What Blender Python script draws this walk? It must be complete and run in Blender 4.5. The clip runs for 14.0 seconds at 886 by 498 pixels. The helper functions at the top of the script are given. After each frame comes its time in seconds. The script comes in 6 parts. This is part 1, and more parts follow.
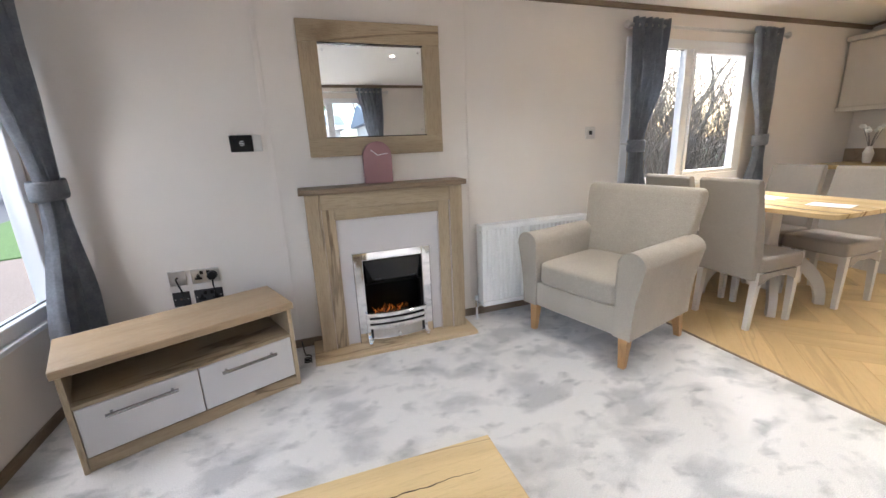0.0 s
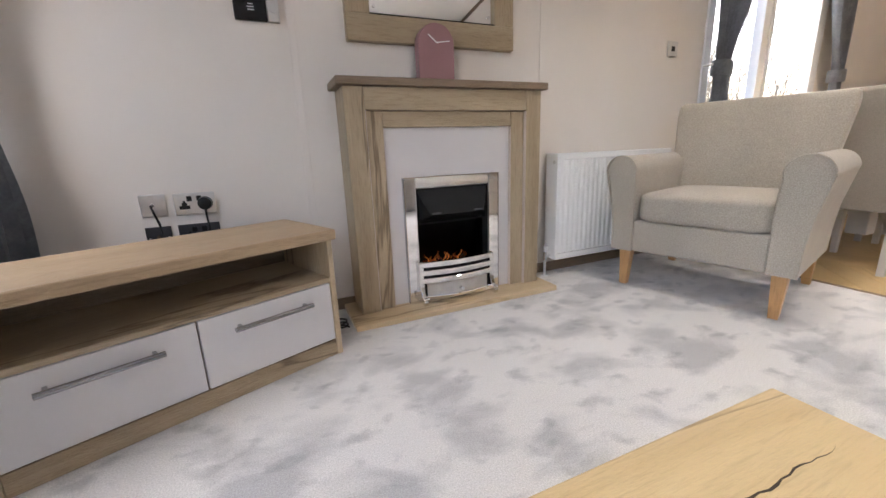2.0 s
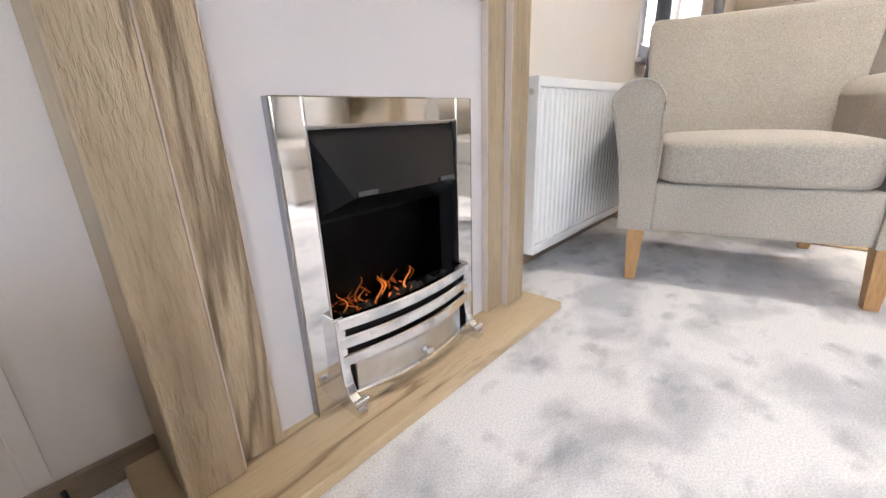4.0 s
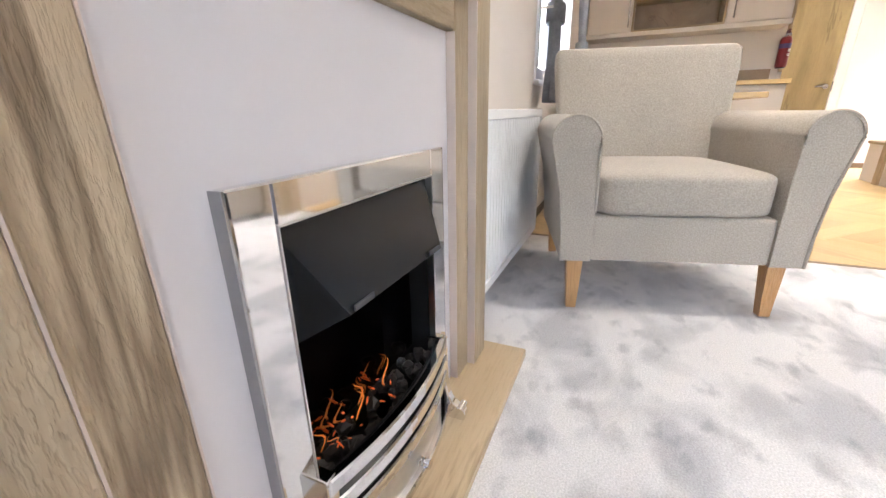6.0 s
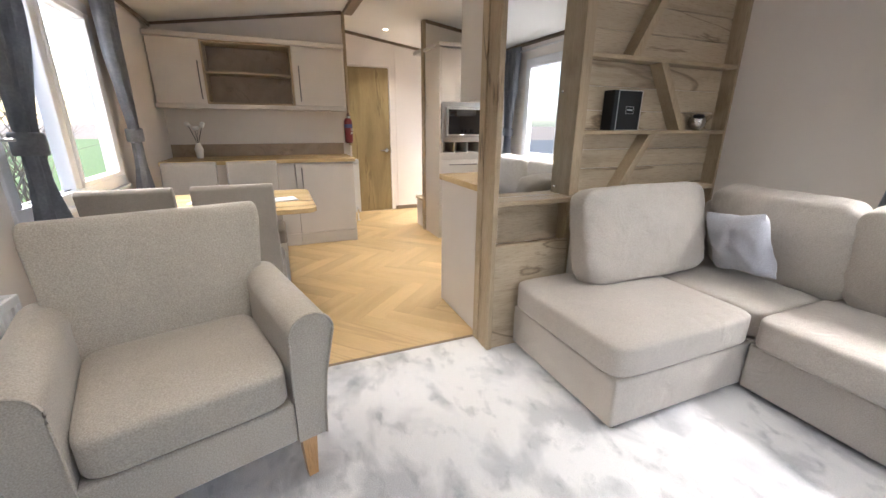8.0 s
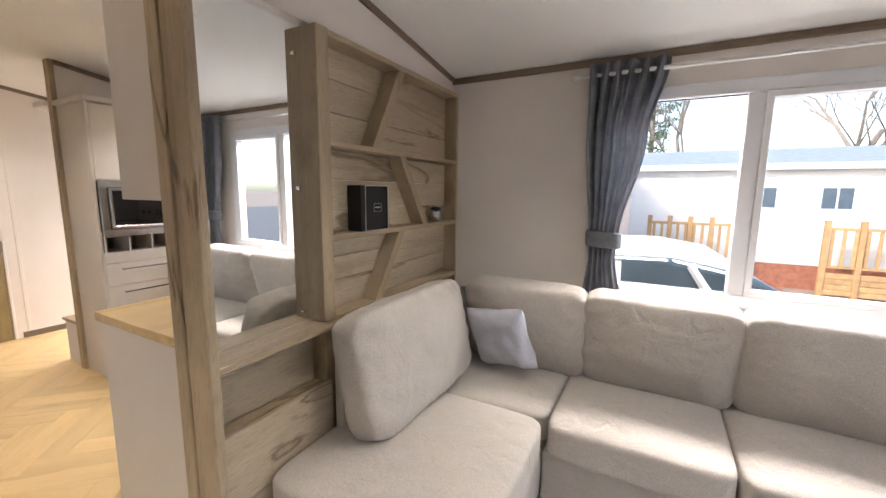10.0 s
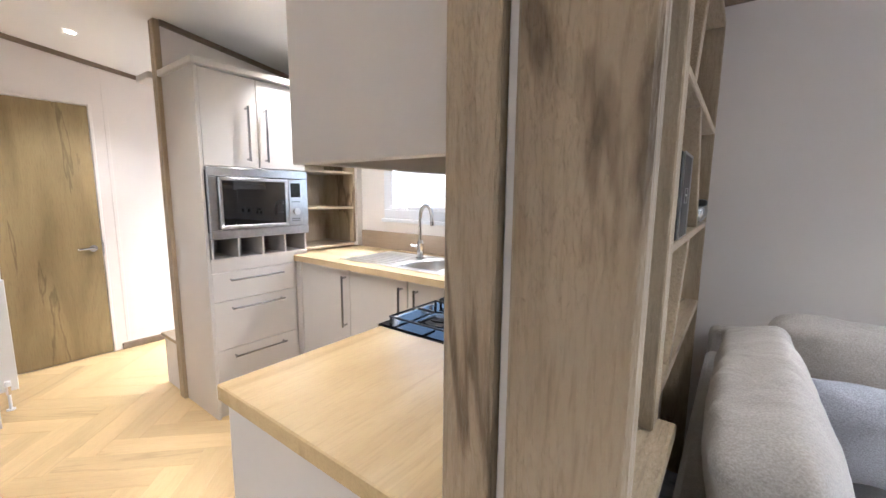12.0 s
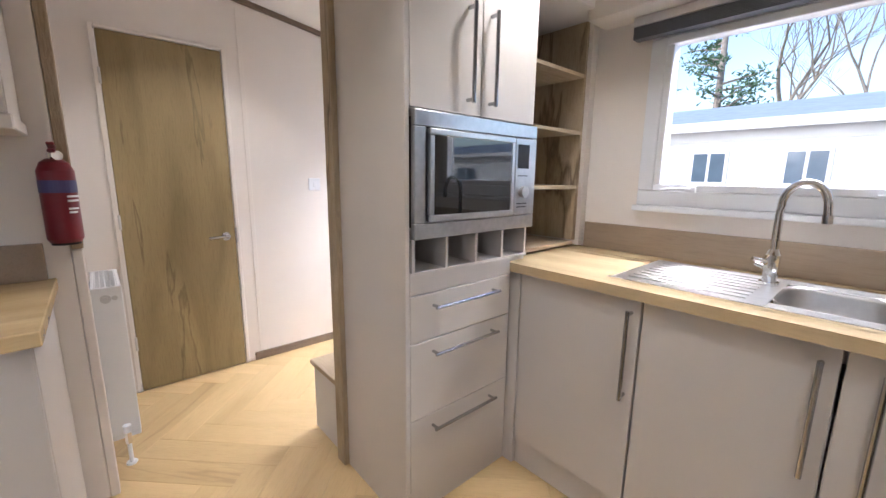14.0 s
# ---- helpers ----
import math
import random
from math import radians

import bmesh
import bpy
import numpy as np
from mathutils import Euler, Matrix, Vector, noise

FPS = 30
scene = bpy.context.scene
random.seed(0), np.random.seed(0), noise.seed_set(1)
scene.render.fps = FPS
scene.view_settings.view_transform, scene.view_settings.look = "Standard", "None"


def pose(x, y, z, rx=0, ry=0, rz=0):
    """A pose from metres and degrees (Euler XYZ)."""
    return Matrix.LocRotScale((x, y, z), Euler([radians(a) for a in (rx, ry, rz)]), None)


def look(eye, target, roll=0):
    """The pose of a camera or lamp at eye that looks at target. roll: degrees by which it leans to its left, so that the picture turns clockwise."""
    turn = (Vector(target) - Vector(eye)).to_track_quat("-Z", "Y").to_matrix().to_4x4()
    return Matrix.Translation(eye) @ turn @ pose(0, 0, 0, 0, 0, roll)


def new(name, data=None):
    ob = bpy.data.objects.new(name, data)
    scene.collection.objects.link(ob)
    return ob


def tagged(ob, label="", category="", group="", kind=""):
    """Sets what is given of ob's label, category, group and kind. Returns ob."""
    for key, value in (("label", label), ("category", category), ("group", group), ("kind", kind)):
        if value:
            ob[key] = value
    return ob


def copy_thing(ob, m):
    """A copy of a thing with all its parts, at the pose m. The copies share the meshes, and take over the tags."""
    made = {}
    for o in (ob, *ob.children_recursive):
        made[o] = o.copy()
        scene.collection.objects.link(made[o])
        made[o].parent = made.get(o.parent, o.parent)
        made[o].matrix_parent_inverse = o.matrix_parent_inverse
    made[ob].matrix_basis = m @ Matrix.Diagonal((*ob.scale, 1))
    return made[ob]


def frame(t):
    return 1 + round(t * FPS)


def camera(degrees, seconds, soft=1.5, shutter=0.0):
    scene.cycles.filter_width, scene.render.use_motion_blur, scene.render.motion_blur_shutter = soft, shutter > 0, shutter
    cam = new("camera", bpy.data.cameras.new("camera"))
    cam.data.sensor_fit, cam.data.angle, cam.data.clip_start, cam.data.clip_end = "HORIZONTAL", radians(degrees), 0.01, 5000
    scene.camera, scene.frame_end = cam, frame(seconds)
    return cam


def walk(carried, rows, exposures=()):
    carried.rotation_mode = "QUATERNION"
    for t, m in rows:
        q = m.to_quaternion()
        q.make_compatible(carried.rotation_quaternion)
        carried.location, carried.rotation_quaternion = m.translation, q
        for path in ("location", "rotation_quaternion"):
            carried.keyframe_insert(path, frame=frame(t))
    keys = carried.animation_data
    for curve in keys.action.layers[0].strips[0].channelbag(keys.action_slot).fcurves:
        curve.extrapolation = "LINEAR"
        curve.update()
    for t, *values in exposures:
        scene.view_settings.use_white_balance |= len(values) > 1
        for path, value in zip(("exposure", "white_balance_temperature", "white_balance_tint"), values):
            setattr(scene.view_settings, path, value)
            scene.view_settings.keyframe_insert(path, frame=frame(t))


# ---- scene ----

# ---- camera and walk ----
cam = camera(96.8, 14.0)
PATH = [
    (0, (-0.493, -2.501, 1.217), (0.131, -0.669, 0.714), -2.5),
    (0.5, (-0.469, -2.5, 1.107), (-0.037, -0.609, 0.621), -2.8),
    (1, (-0.57, -2.357, 0.935), (-0.125, -0.465, 0.462), -2.5),
    (1.5, (-0.734, -2.12, 0.78), (-0.151, -0.265, 0.309), -2.4),
    (2, (-0.813, -1.836, 0.731), (-0.049, -0.054, 0.239), -2.2),
    (2.2, (-0.81, -1.712, 0.716), (0.016, 0.039, 0.215), -2.6),
    (4.3, (-0.537, -0.685, 0.538), (0.925, 0.511, -0.119), -1.6),
    (4.5, (-0.528, -0.638, 0.52), (0.974, 0.501, -0.149), -1.4),
    (5, (-0.515, -0.562, 0.539), (1.073, 0.455, -0.126), -1.1),
    (5.5, (-0.519, -0.512, 0.585), (1.14, 0.393, -0.069), -1.1),
    (6, (-0.513, -0.487, 0.676), (1.213, 0.286, 0.023), -1.1),
    (6.5, (-0.461, -0.512, 0.839), (1.346, 0.042, 0.185), -1.1),
    (7, (-0.368, -0.627, 0.997), (1.506, -0.407, 0.332), -0.6),
    (7.5, (-0.275, -0.787, 1.146), (1.603, -1.002, 0.494), -0.1),
    (8, (-0.225, -0.998, 1.248), (1.537, -1.725, 0.643), 0.4),
    (8.5, (-0.17, -1.079, 1.298), (1.345, -2.281, 0.79), 0.7),
    (8.7, (-0.123, -1.024, 1.325), (1.246, -2.411, 0.876), 1.8),
    (10.8, (0.78, -1.568, 1.416), (1.691, -3.326, 1.137), 0.5),
    (11, (0.884, -1.591, 1.412), (1.85, -3.32, 1.135), 0.6),
    (11.5, (1.17, -1.63, 1.372), (2.272, -3.275, 1.094), 0.6),
    (12, (1.465, -1.674, 1.33), (2.654, -3.258, 1.054), 0.5),
    (12.5, (1.787, -1.646, 1.316), (3.015, -3.198, 1.034), 0.5),
    (13, (2.084, -1.689, 1.294), (3.343, -3.215, 1.0), 0.4),
    (13.5, (2.418, -1.788, 1.284), (3.764, -3.232, 0.964), 0.4),
    (14, (2.799, -1.883, 1.268), (4.273, -3.186, 0.904), 0.7),
]
walk(cam, [(t, look(e, a, r)) for t, e, a, r in PATH], exposures=[(0.0, 2.22, 6300, 9), (1.0, 2.15, 6500, 11), (2.2, 2.2, 6550, 12), (4.5, 2.9, 6450, 11), (6.5, 2.74, 6450, 12), (7.5, 2.45, 6300, 10), (8.0, 2.1, 6300, 10), (8.6, 2.0, 6400, 11), (11.0, 1.9, 6700, 12), (11.5, 2.3, 6200, 10), (12.0, 2.45, 5650, 10), (12.6, 2.18, 5750, 11), (13.4, 2.05, 5650, 11), (14.0, 1.74, 5750, 12)])

# ---- world, sun, large lights ----
world = bpy.data.worlds.new("overcast_sky")
scene.world = world
world.use_nodes = True
wn = world.node_tree.nodes
sky = wn.new("ShaderNodeTexSky")
sky.sky_type, sky.sun_disc = "NISHITA", False
sky.sun_elevation, sky.sun_rotation = radians(35), radians(39)
sky.air_density, sky.dust_density, sky.ozone_density = 1.0, 2.0, 1.0
wn["Background"].inputs[1].default_value = 0.13
world.node_tree.links.new(sky.outputs[0], wn["Background"].inputs[0])

sun = new("sun", bpy.data.lights.new("sun", "SUN"))
sun.data.energy, sun.data.angle, sun.data.color = 0.65, radians(10), (1.0, 0.96, 0.9)
sun.matrix_world = look((6.2, 7.6, 6.8), (0, 0, 0))


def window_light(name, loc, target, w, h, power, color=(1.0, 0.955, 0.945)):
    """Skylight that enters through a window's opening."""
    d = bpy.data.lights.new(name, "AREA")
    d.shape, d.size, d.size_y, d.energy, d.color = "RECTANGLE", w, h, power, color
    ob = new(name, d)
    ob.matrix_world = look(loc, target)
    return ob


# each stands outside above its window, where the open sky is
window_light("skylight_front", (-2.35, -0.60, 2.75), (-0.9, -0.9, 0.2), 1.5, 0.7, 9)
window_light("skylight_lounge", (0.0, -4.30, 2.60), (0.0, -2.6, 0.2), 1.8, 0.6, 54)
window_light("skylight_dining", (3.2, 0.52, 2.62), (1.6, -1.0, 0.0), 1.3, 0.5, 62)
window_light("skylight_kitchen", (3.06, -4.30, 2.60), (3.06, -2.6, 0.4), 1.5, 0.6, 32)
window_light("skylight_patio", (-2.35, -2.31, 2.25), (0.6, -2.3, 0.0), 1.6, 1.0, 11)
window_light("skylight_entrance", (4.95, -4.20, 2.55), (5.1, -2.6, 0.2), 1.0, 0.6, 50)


# ---- materials ----
def mat(name, color, rough=0.5, metal=0.0, var=0.08, scale=6.0, bump=0.0, bscale=200.0, emit=0.0, spread=0.0):
    """A plain surface with two scales of variation and fine relief."""
    m = bpy.data.materials.new(name)
    m.use_nodes = True
    nt = m.node_tree
    p = nt.nodes["Principled BSDF"]
    p.inputs["Roughness"].default_value, p.inputs["Metallic"].default_value = rough, metal
    tc = nt.nodes.new("ShaderNodeTexCoord")
    a = nt.nodes.new("ShaderNodeTexNoise")
    a.inputs["Scale"].default_value, a.inputs["Detail"].default_value = scale, 6
    nt.links.new(tc.outputs["Object"], a.inputs["Vector"])
    r = nt.nodes.new("ShaderNodeValToRGB")
    lo = [c * (1 - var) for c in color]
    hi = [min(1, c * (1 + var)) for c in color]
    r.color_ramp.elements[0].color, r.color_ramp.elements[1].color = (*lo, 1), (*hi, 1)
    r.color_ramp.elements[0].position, r.color_ramp.elements[1].position = 0.3, 0.7
    nt.links.new(a.outputs["Fac"], r.inputs["Fac"])
    last = r.outputs["Color"]
    if spread:
        oi = nt.nodes.new("ShaderNodeObjectInfo")
        hs = nt.nodes.new("ShaderNodeHueSaturation")
        mr = nt.nodes.new("ShaderNodeMapRange")
        mr.inputs["To Min"].default_value, mr.inputs["To Max"].default_value = 1 - spread, 1 + spread
        nt.links.new(oi.outputs["Random"], mr.inputs["Value"])
        nt.links.new(mr.outputs[0], hs.inputs["Value"])
        nt.links.new(last, hs.inputs["Color"])
        last = hs.outputs["Color"]
    nt.links.new(last, p.inputs["Base Color"])
    if bump:
        b = nt.nodes.new("ShaderNodeTexNoise")
        b.inputs["Scale"].default_value, b.inputs["Detail"].default_value = bscale, 3
        nt.links.new(tc.outputs["Object"], b.inputs["Vector"])
        bu = nt.nodes.new("ShaderNodeBump")
        bu.inputs["Strength"].default_value, bu.inputs["Distance"].default_value = bump, 0.002
        nt.links.new(b.outputs["Fac"], bu.inputs["Height"])
        nt.links.new(bu.outputs["Normal"], p.inputs["Normal"])
    if emit:
        p.inputs["Emission Color"].default_value = (*color, 1)
        p.inputs["Emission Strength"].default_value = emit
    return m


def oak(name, axis, light=(0.46, 0.365, 0.243), dark=(0.345, 0.263, 0.167), rough=0.5, spread=0.06, knots=0.8, off=0.0, bump=0.45, pore=0.8, crack=(3.2, 0.12)):
    """Oak grain that runs along one axis: broad figure, fine pores, a few dark splits."""
    m = bpy.data.materials.new(name)
    m.use_nodes = True
    nt = m.node_tree
    L = nt.links.new
    p = nt.nodes["Principled BSDF"]
    p.inputs["Roughness"].default_value = rough
    tc = nt.nodes.new("ShaderNodeTexCoord")
    oi = nt.nodes.new("ShaderNodeObjectInfo")
    mul = nt.nodes.new("ShaderNodeMath")
    mul.operation = "MULTIPLY_ADD"
    mul.inputs[1].default_value, mul.inputs[2].default_value = 23.0, off
    L(oi.outputs["Random"], mul.inputs[0])
    add = nt.nodes.new("ShaderNodeVectorMath")
    L(tc.outputs["Object"], add.inputs[0])
    L(mul.outputs[0], add.inputs[1])

    def stretched(scale, along, detail, distort=0.0):
        mp = nt.nodes.new("ShaderNodeMapping")
        mp.inputs["Scale"].default_value = [along if "xyz"[i] == axis else 1.0 for i in range(3)]
        L(add.outputs[0], mp.inputs["Vector"])
        n = nt.nodes.new("ShaderNodeTexNoise")
        n.inputs["Scale"].default_value, n.inputs["Detail"].default_value = scale, detail
        n.inputs["Distortion"].default_value = distort
        L(mp.outputs[0], n.inputs["Vector"])
        return n.outputs["Fac"]

    fig = stretched(4.5, 0.2, 9, 0.9)
    r = nt.nodes.new("ShaderNodeValToRGB")
    r.color_ramp.elements[0].position, r.color_ramp.elements[1].position = 0.28, 0.68
    r.color_ramp.elements[0].color, r.color_ramp.elements[1].color = (*dark, 1), (*light, 1)
    L(fig, r.inputs["Fac"])
    pores = stretched(170.0, 0.09, 4, 0.3)
    pr = nt.nodes.new("ShaderNodeValToRGB")
    pr.color_ramp.elements[0].position, pr.color_ramp.elements[1].position = 0.30, 0.50
    pr.color_ramp.elements[0].color, pr.color_ramp.elements[1].color = (0.74, 0.72, 0.69, 1), (1, 1, 1, 1)
    L(pores, pr.inputs["Fac"])
    m1 = nt.nodes.new("ShaderNodeMix")
    m1.data_type, m1.blend_type = "RGBA", "MULTIPLY"
    m1.inputs["Factor"].default_value = pore
    L(r.outputs[0], m1.inputs["A"])
    L(pr.outputs[0], m1.inputs["B"])
    split = stretched(crack[0], crack[1], 6, 1.1)
    sr = nt.nodes.new("ShaderNodeValToRGB")
    e = sr.color_ramp.elements
    e[0].position, e[0].color = 0.598, (1, 1, 1, 1)
    e[1].position, e[1].color = 0.636, (1, 1, 1, 1)
    k = e.new(0.614)
    k.color = (1 - knots * 0.75, 1 - knots * 0.8, 1 - knots * 0.85, 1)
    L(split, sr.inputs["Fac"])
    m2 = nt.nodes.new("ShaderNodeMix")
    m2.data_type, m2.blend_type = "RGBA", "MULTIPLY"
    m2.inputs["Factor"].default_value = 1.0
    L(m1.outputs["Result"], m2.inputs["A"])
    L(sr.outputs[0], m2.inputs["B"])
    streak = stretched(16.0, 0.05, 5, 0.5)
    tr = nt.nodes.new("ShaderNodeValToRGB")
    tr.color_ramp.elements[0].position, tr.color_ramp.elements[1].position = 0.56, 0.78
    g = 1 - 0.30 * min(1.0, knots)
    tr.color_ramp.elements[0].color, tr.color_ramp.elements[1].color = (1, 1, 1, 1), (g, g * 0.97, g * 0.92, 1)
    L(streak, tr.inputs["Fac"])
    vm = nt.nodes.new("ShaderNodeMapping")
    vm.inputs["Scale"].default_value = [0.5 if "xyz"[i] == axis else 1.0 for i in range(3)]
    wob = nt.nodes.new("ShaderNodeTexNoise")
    wob.inputs["Scale"].default_value = 9.0
    L(add.outputs[0], wob.inputs["Vector"])
    wa = nt.nodes.new("ShaderNodeVectorMath")
    wa.operation = "MULTIPLY_ADD"
    wa.inputs[1].default_value = (0.09, 0.09, 0.09)
    L(wob.outputs["Color"], wa.inputs[0])
    L(add.outputs[0], wa.inputs[2])
    L(wa.outputs[0], vm.inputs["Vector"])
    vo = nt.nodes.new("ShaderNodeTexVoronoi")
    vo.inputs["Scale"].default_value = 2.6
    L(vm.outputs[0], vo.inputs["Vector"])
    kr = nt.nodes.new("ShaderNodeValToRGB")
    kr.color_ramp.elements[0].position, kr.color_ramp.elements[0].color = 0.0, (0.22, 0.16, 0.11, 1)
    kr.color_ramp.elements[1].position, kr.color_ramp.elements[1].color = 0.17, (1, 1, 1, 1)
    kk = kr.color_ramp.elements.new(0.05)
    kk.color = (0.62, 0.56, 0.48, 1)
    L(vo.outputs["Distance"], kr.inputs["Fac"])
    prev = m2.outputs["Result"]
    for sock, fac in ((tr.outputs[0], 1.0), (kr.outputs[0], min(1.0, knots))):
        mm = nt.nodes.new("ShaderNodeMix")
        mm.data_type, mm.blend_type = "RGBA", "MULTIPLY"
        mm.inputs["Factor"].default_value = fac
        L(prev, mm.inputs["A"])
        L(sock, mm.inputs["B"])
        prev = mm.outputs["Result"]
    hs = nt.nodes.new("ShaderNodeHueSaturation")
    mr = nt.nodes.new("ShaderNodeMapRange")
    mr.inputs["To Min"].default_value, mr.inputs["To Max"].default_value = 1 - spread, 1 + spread
    L(oi.outputs["Random"], mr.inputs["Value"])
    L(mr.outputs[0], hs.inputs["Value"])
    L(prev, hs.inputs["Color"])
    L(hs.outputs["Color"], p.inputs["Base Color"])
    bu = nt.nodes.new("ShaderNodeBump")
    bu.inputs["Strength"].default_value, bu.inputs["Distance"].default_value = bump, 0.003
    chat = nt.nodes.new("ShaderNodeMapRange")
    chat.inputs["From Min"].default_value, chat.inputs["From Max"].default_value = 0.42, 0.58
    L(stretched(230.0, 0.20, 2, 0.1), chat.inputs["Value"])
    L(chat.outputs[0], bu.inputs["Height"])
    L(bu.outputs["Normal"], p.inputs["Normal"])
    return m


def fabric(name, color, var=0.15, weave=300.0, bump=0.5, big=3.0, blot=0.1, soft=0.0):
    """Woven cloth: flecked threads, faint broad shading, rough."""
    m = bpy.data.materials.new(name)
    m.use_nodes = True
    nt = m.node_tree
    L = nt.links.new
    p = nt.nodes["Principled BSDF"]
    p.inputs["Roughness"].default_value = 0.92
    p.inputs["Sheen Weight"].default_value = 0.15
    tc = nt.nodes.new("ShaderNodeTexCoord")
    n = nt.nodes.new("ShaderNodeTexNoise")
    n.inputs["Scale"].default_value, n.inputs["Detail"].default_value = weave, 2
    L(tc.outputs["Object"], n.inputs["Vector"])
    r = nt.nodes.new("ShaderNodeValToRGB")
    r.color_ramp.elements[0].position, r.color_ramp.elements[1].position = 0.3, 0.7
    r.color_ramp.elements[0].color = (*[c * (1 - var) for c in color], 1)
    r.color_ramp.elements[1].color = (*[c * (1 + var) for c in color], 1)
    L(n.outputs["Fac"], r.inputs["Fac"])
    n2 = nt.nodes.new("ShaderNodeTexNoise")
    n2.inputs["Scale"].default_value, n2.inputs["Detail"].default_value = big, 4
    L(tc.outputs["Object"], n2.inputs["Vector"])
    hs = nt.nodes.new("ShaderNodeHueSaturation")
    mr = nt.nodes.new("ShaderNodeMapRange")
    mr.inputs["From Min"].default_value, mr.inputs["From Max"].default_value = 0.3, 0.7
    mr.inputs["To Min"].default_value, mr.inputs["To Max"].default_value = 1 - blot, 1 + blot
    L(n2.outputs["Fac"], mr.inputs["Value"])
    L(mr.outputs[0], hs.inputs["Value"])
    L(r.outputs[0], hs.inputs["Color"])
    L(hs.outputs[0], p.inputs["Base Color"])
    bu = nt.nodes.new("ShaderNodeBump")
    bu.inputs["Strength"].default_value, bu.inputs["Distance"].default_value = bump, 0.0015
    L(n.outputs["Fac"], bu.inputs["Height"])
    L(bu.outputs[0], p.inputs["Normal"])
    if soft:
        # slack cloth: broad shallow puckers under the weave
        n3 = nt.nodes.new("ShaderNodeTexNoise")
        n3.inputs["Scale"].default_value, n3.inputs["Detail"].default_value, n3.inputs["Distortion"].default_value = 9.0, 4, 0.8
        L(tc.outputs["Object"], n3.inputs["Vector"])
        b3 = nt.nodes.new("ShaderNodeBump")
        b3.inputs["Strength"].default_value, b3.inputs["Distance"].default_value = soft, 0.02
        L(n3.outputs["Fac"], b3.inputs["Height"])
        L(b3.outputs[0], bu.inputs["Normal"])
    return m


def carpet_material():
    """Pale grey cut pile, brushed into lighter and darker patches."""
    m = fabric("carpet_pile", (0.67, 0.66, 0.658), var=0.16, weave=260.0, bump=0.9, big=2.0, blot=0.0)
    nt = m.node_tree
    L = nt.links.new
    p = nt.nodes["Principled BSDF"]
    src = p.inputs["Base Color"].links[0].from_socket
    tc = nt.nodes.new("ShaderNodeTexCoord")
    mp = nt.nodes.new("ShaderNodeMapping")
    mp.inputs["Rotation"].default_value = (0, 0, 0.5)
    mp.inputs["Scale"].default_value = (1.0, 1.45, 1.0)
    L(tc.outputs["Object"], mp.inputs["Vector"])
    prev = src
    for sc, lo, hi, dark, dist in ((3.4, 0.48, 0.63, (0.66, 0.675, 0.70), 0.35), (9.0, 0.56, 0.70, (0.70, 0.71, 0.73), 0.2)):
        n = nt.nodes.new("ShaderNodeTexNoise")
        n.inputs["Scale"].default_value, n.inputs["Detail"].default_value, n.inputs["Distortion"].default_value = sc, 5, dist
        L(mp.outputs[0], n.inputs["Vector"])
        r = nt.nodes.new("ShaderNodeValToRGB")
        r.color_ramp.elements[0].position, r.color_ramp.elements[1].position = lo, hi
        r.color_ramp.elements[0].color, r.color_ramp.elements[1].color = (1, 1, 1, 1), (*dark, 1)
        L(n.outputs["Fac"], r.inputs["Fac"])
        mx = nt.nodes.new("ShaderNodeMix")
        mx.data_type, mx.blend_type = "RGBA", "MULTIPLY"
        mx.inputs["Factor"].default_value = 1
        L(prev, mx.inputs["A"])
        L(r.outputs[0], mx.inputs["B"])
        prev = mx.outputs["Result"]
    L(prev, p.inputs["Base Color"])
    return m


def see_through(m, share, tint):
    """Thin cloth that lets part of the daylight through."""
    nt = m.node_tree
    out = nt.nodes["Material Output"]
    tl = nt.nodes.new("ShaderNodeBsdfTranslucent")
    tl.inputs["Color"].default_value = (*tint, 1)
    mx = nt.nodes.new("ShaderNodeMixShader")
    mx.inputs["Fac"].default_value = share
    nt.links.new(nt.nodes["Principled BSDF"].outputs[0], mx.inputs[1])
    nt.links.new(tl.outputs[0], mx.inputs[2])
    nt.links.new(mx.outputs[0], out.inputs["Surface"])


def glass_material(name="window_glass", tint=(1, 1, 1), rough=0.0):
    m = bpy.data.materials.new(name)
    m.use_nodes = True
    p = m.node_tree.nodes["Principled BSDF"]
    p.inputs["Base Color"].default_value = (*tint, 1)
    p.inputs["Transmission Weight"].default_value, p.inputs["Roughness"].default_value = 1.0, rough
    p.inputs["IOR"].default_value = 1.01
    return m


WALL = mat("wall_vinyl", (0.735, 0.683, 0.636), 0.6, var=0.03, scale=2.0, bump=0.12, bscale=350)
CEIL = mat("ceiling_white", (0.78, 0.77, 0.75), 0.6, var=0.02, scale=1.5, bump=0.1, bscale=120)
TRIM = oak("brown_trim", "x", (0.24, 0.175, 0.12), (0.17, 0.12, 0.08), knots=0.2)
TRIM_Y = oak("brown_trim_y", "y", (0.24, 0.175, 0.12), (0.17, 0.12, 0.08), knots=0.2)
BANDING = mat("pale_edge_band", (0.55, 0.46, 0.40), 0.5, var=0.05)
HEARTH = oak("hearth_oak", "x", (0.55, 0.43, 0.275), (0.46, 0.345, 0.205), knots=0.7, bump=0.15, pore=0.4)
OAK_X, OAK_Y, OAK_Z = oak("oak_x", "x"), oak("oak_y", "y"), oak("oak_z", "z")
PLANK_Y = oak("whitewashed_planks", "y", (0.52, 0.43, 0.31), (0.385, 0.305, 0.205), knots=0.75)
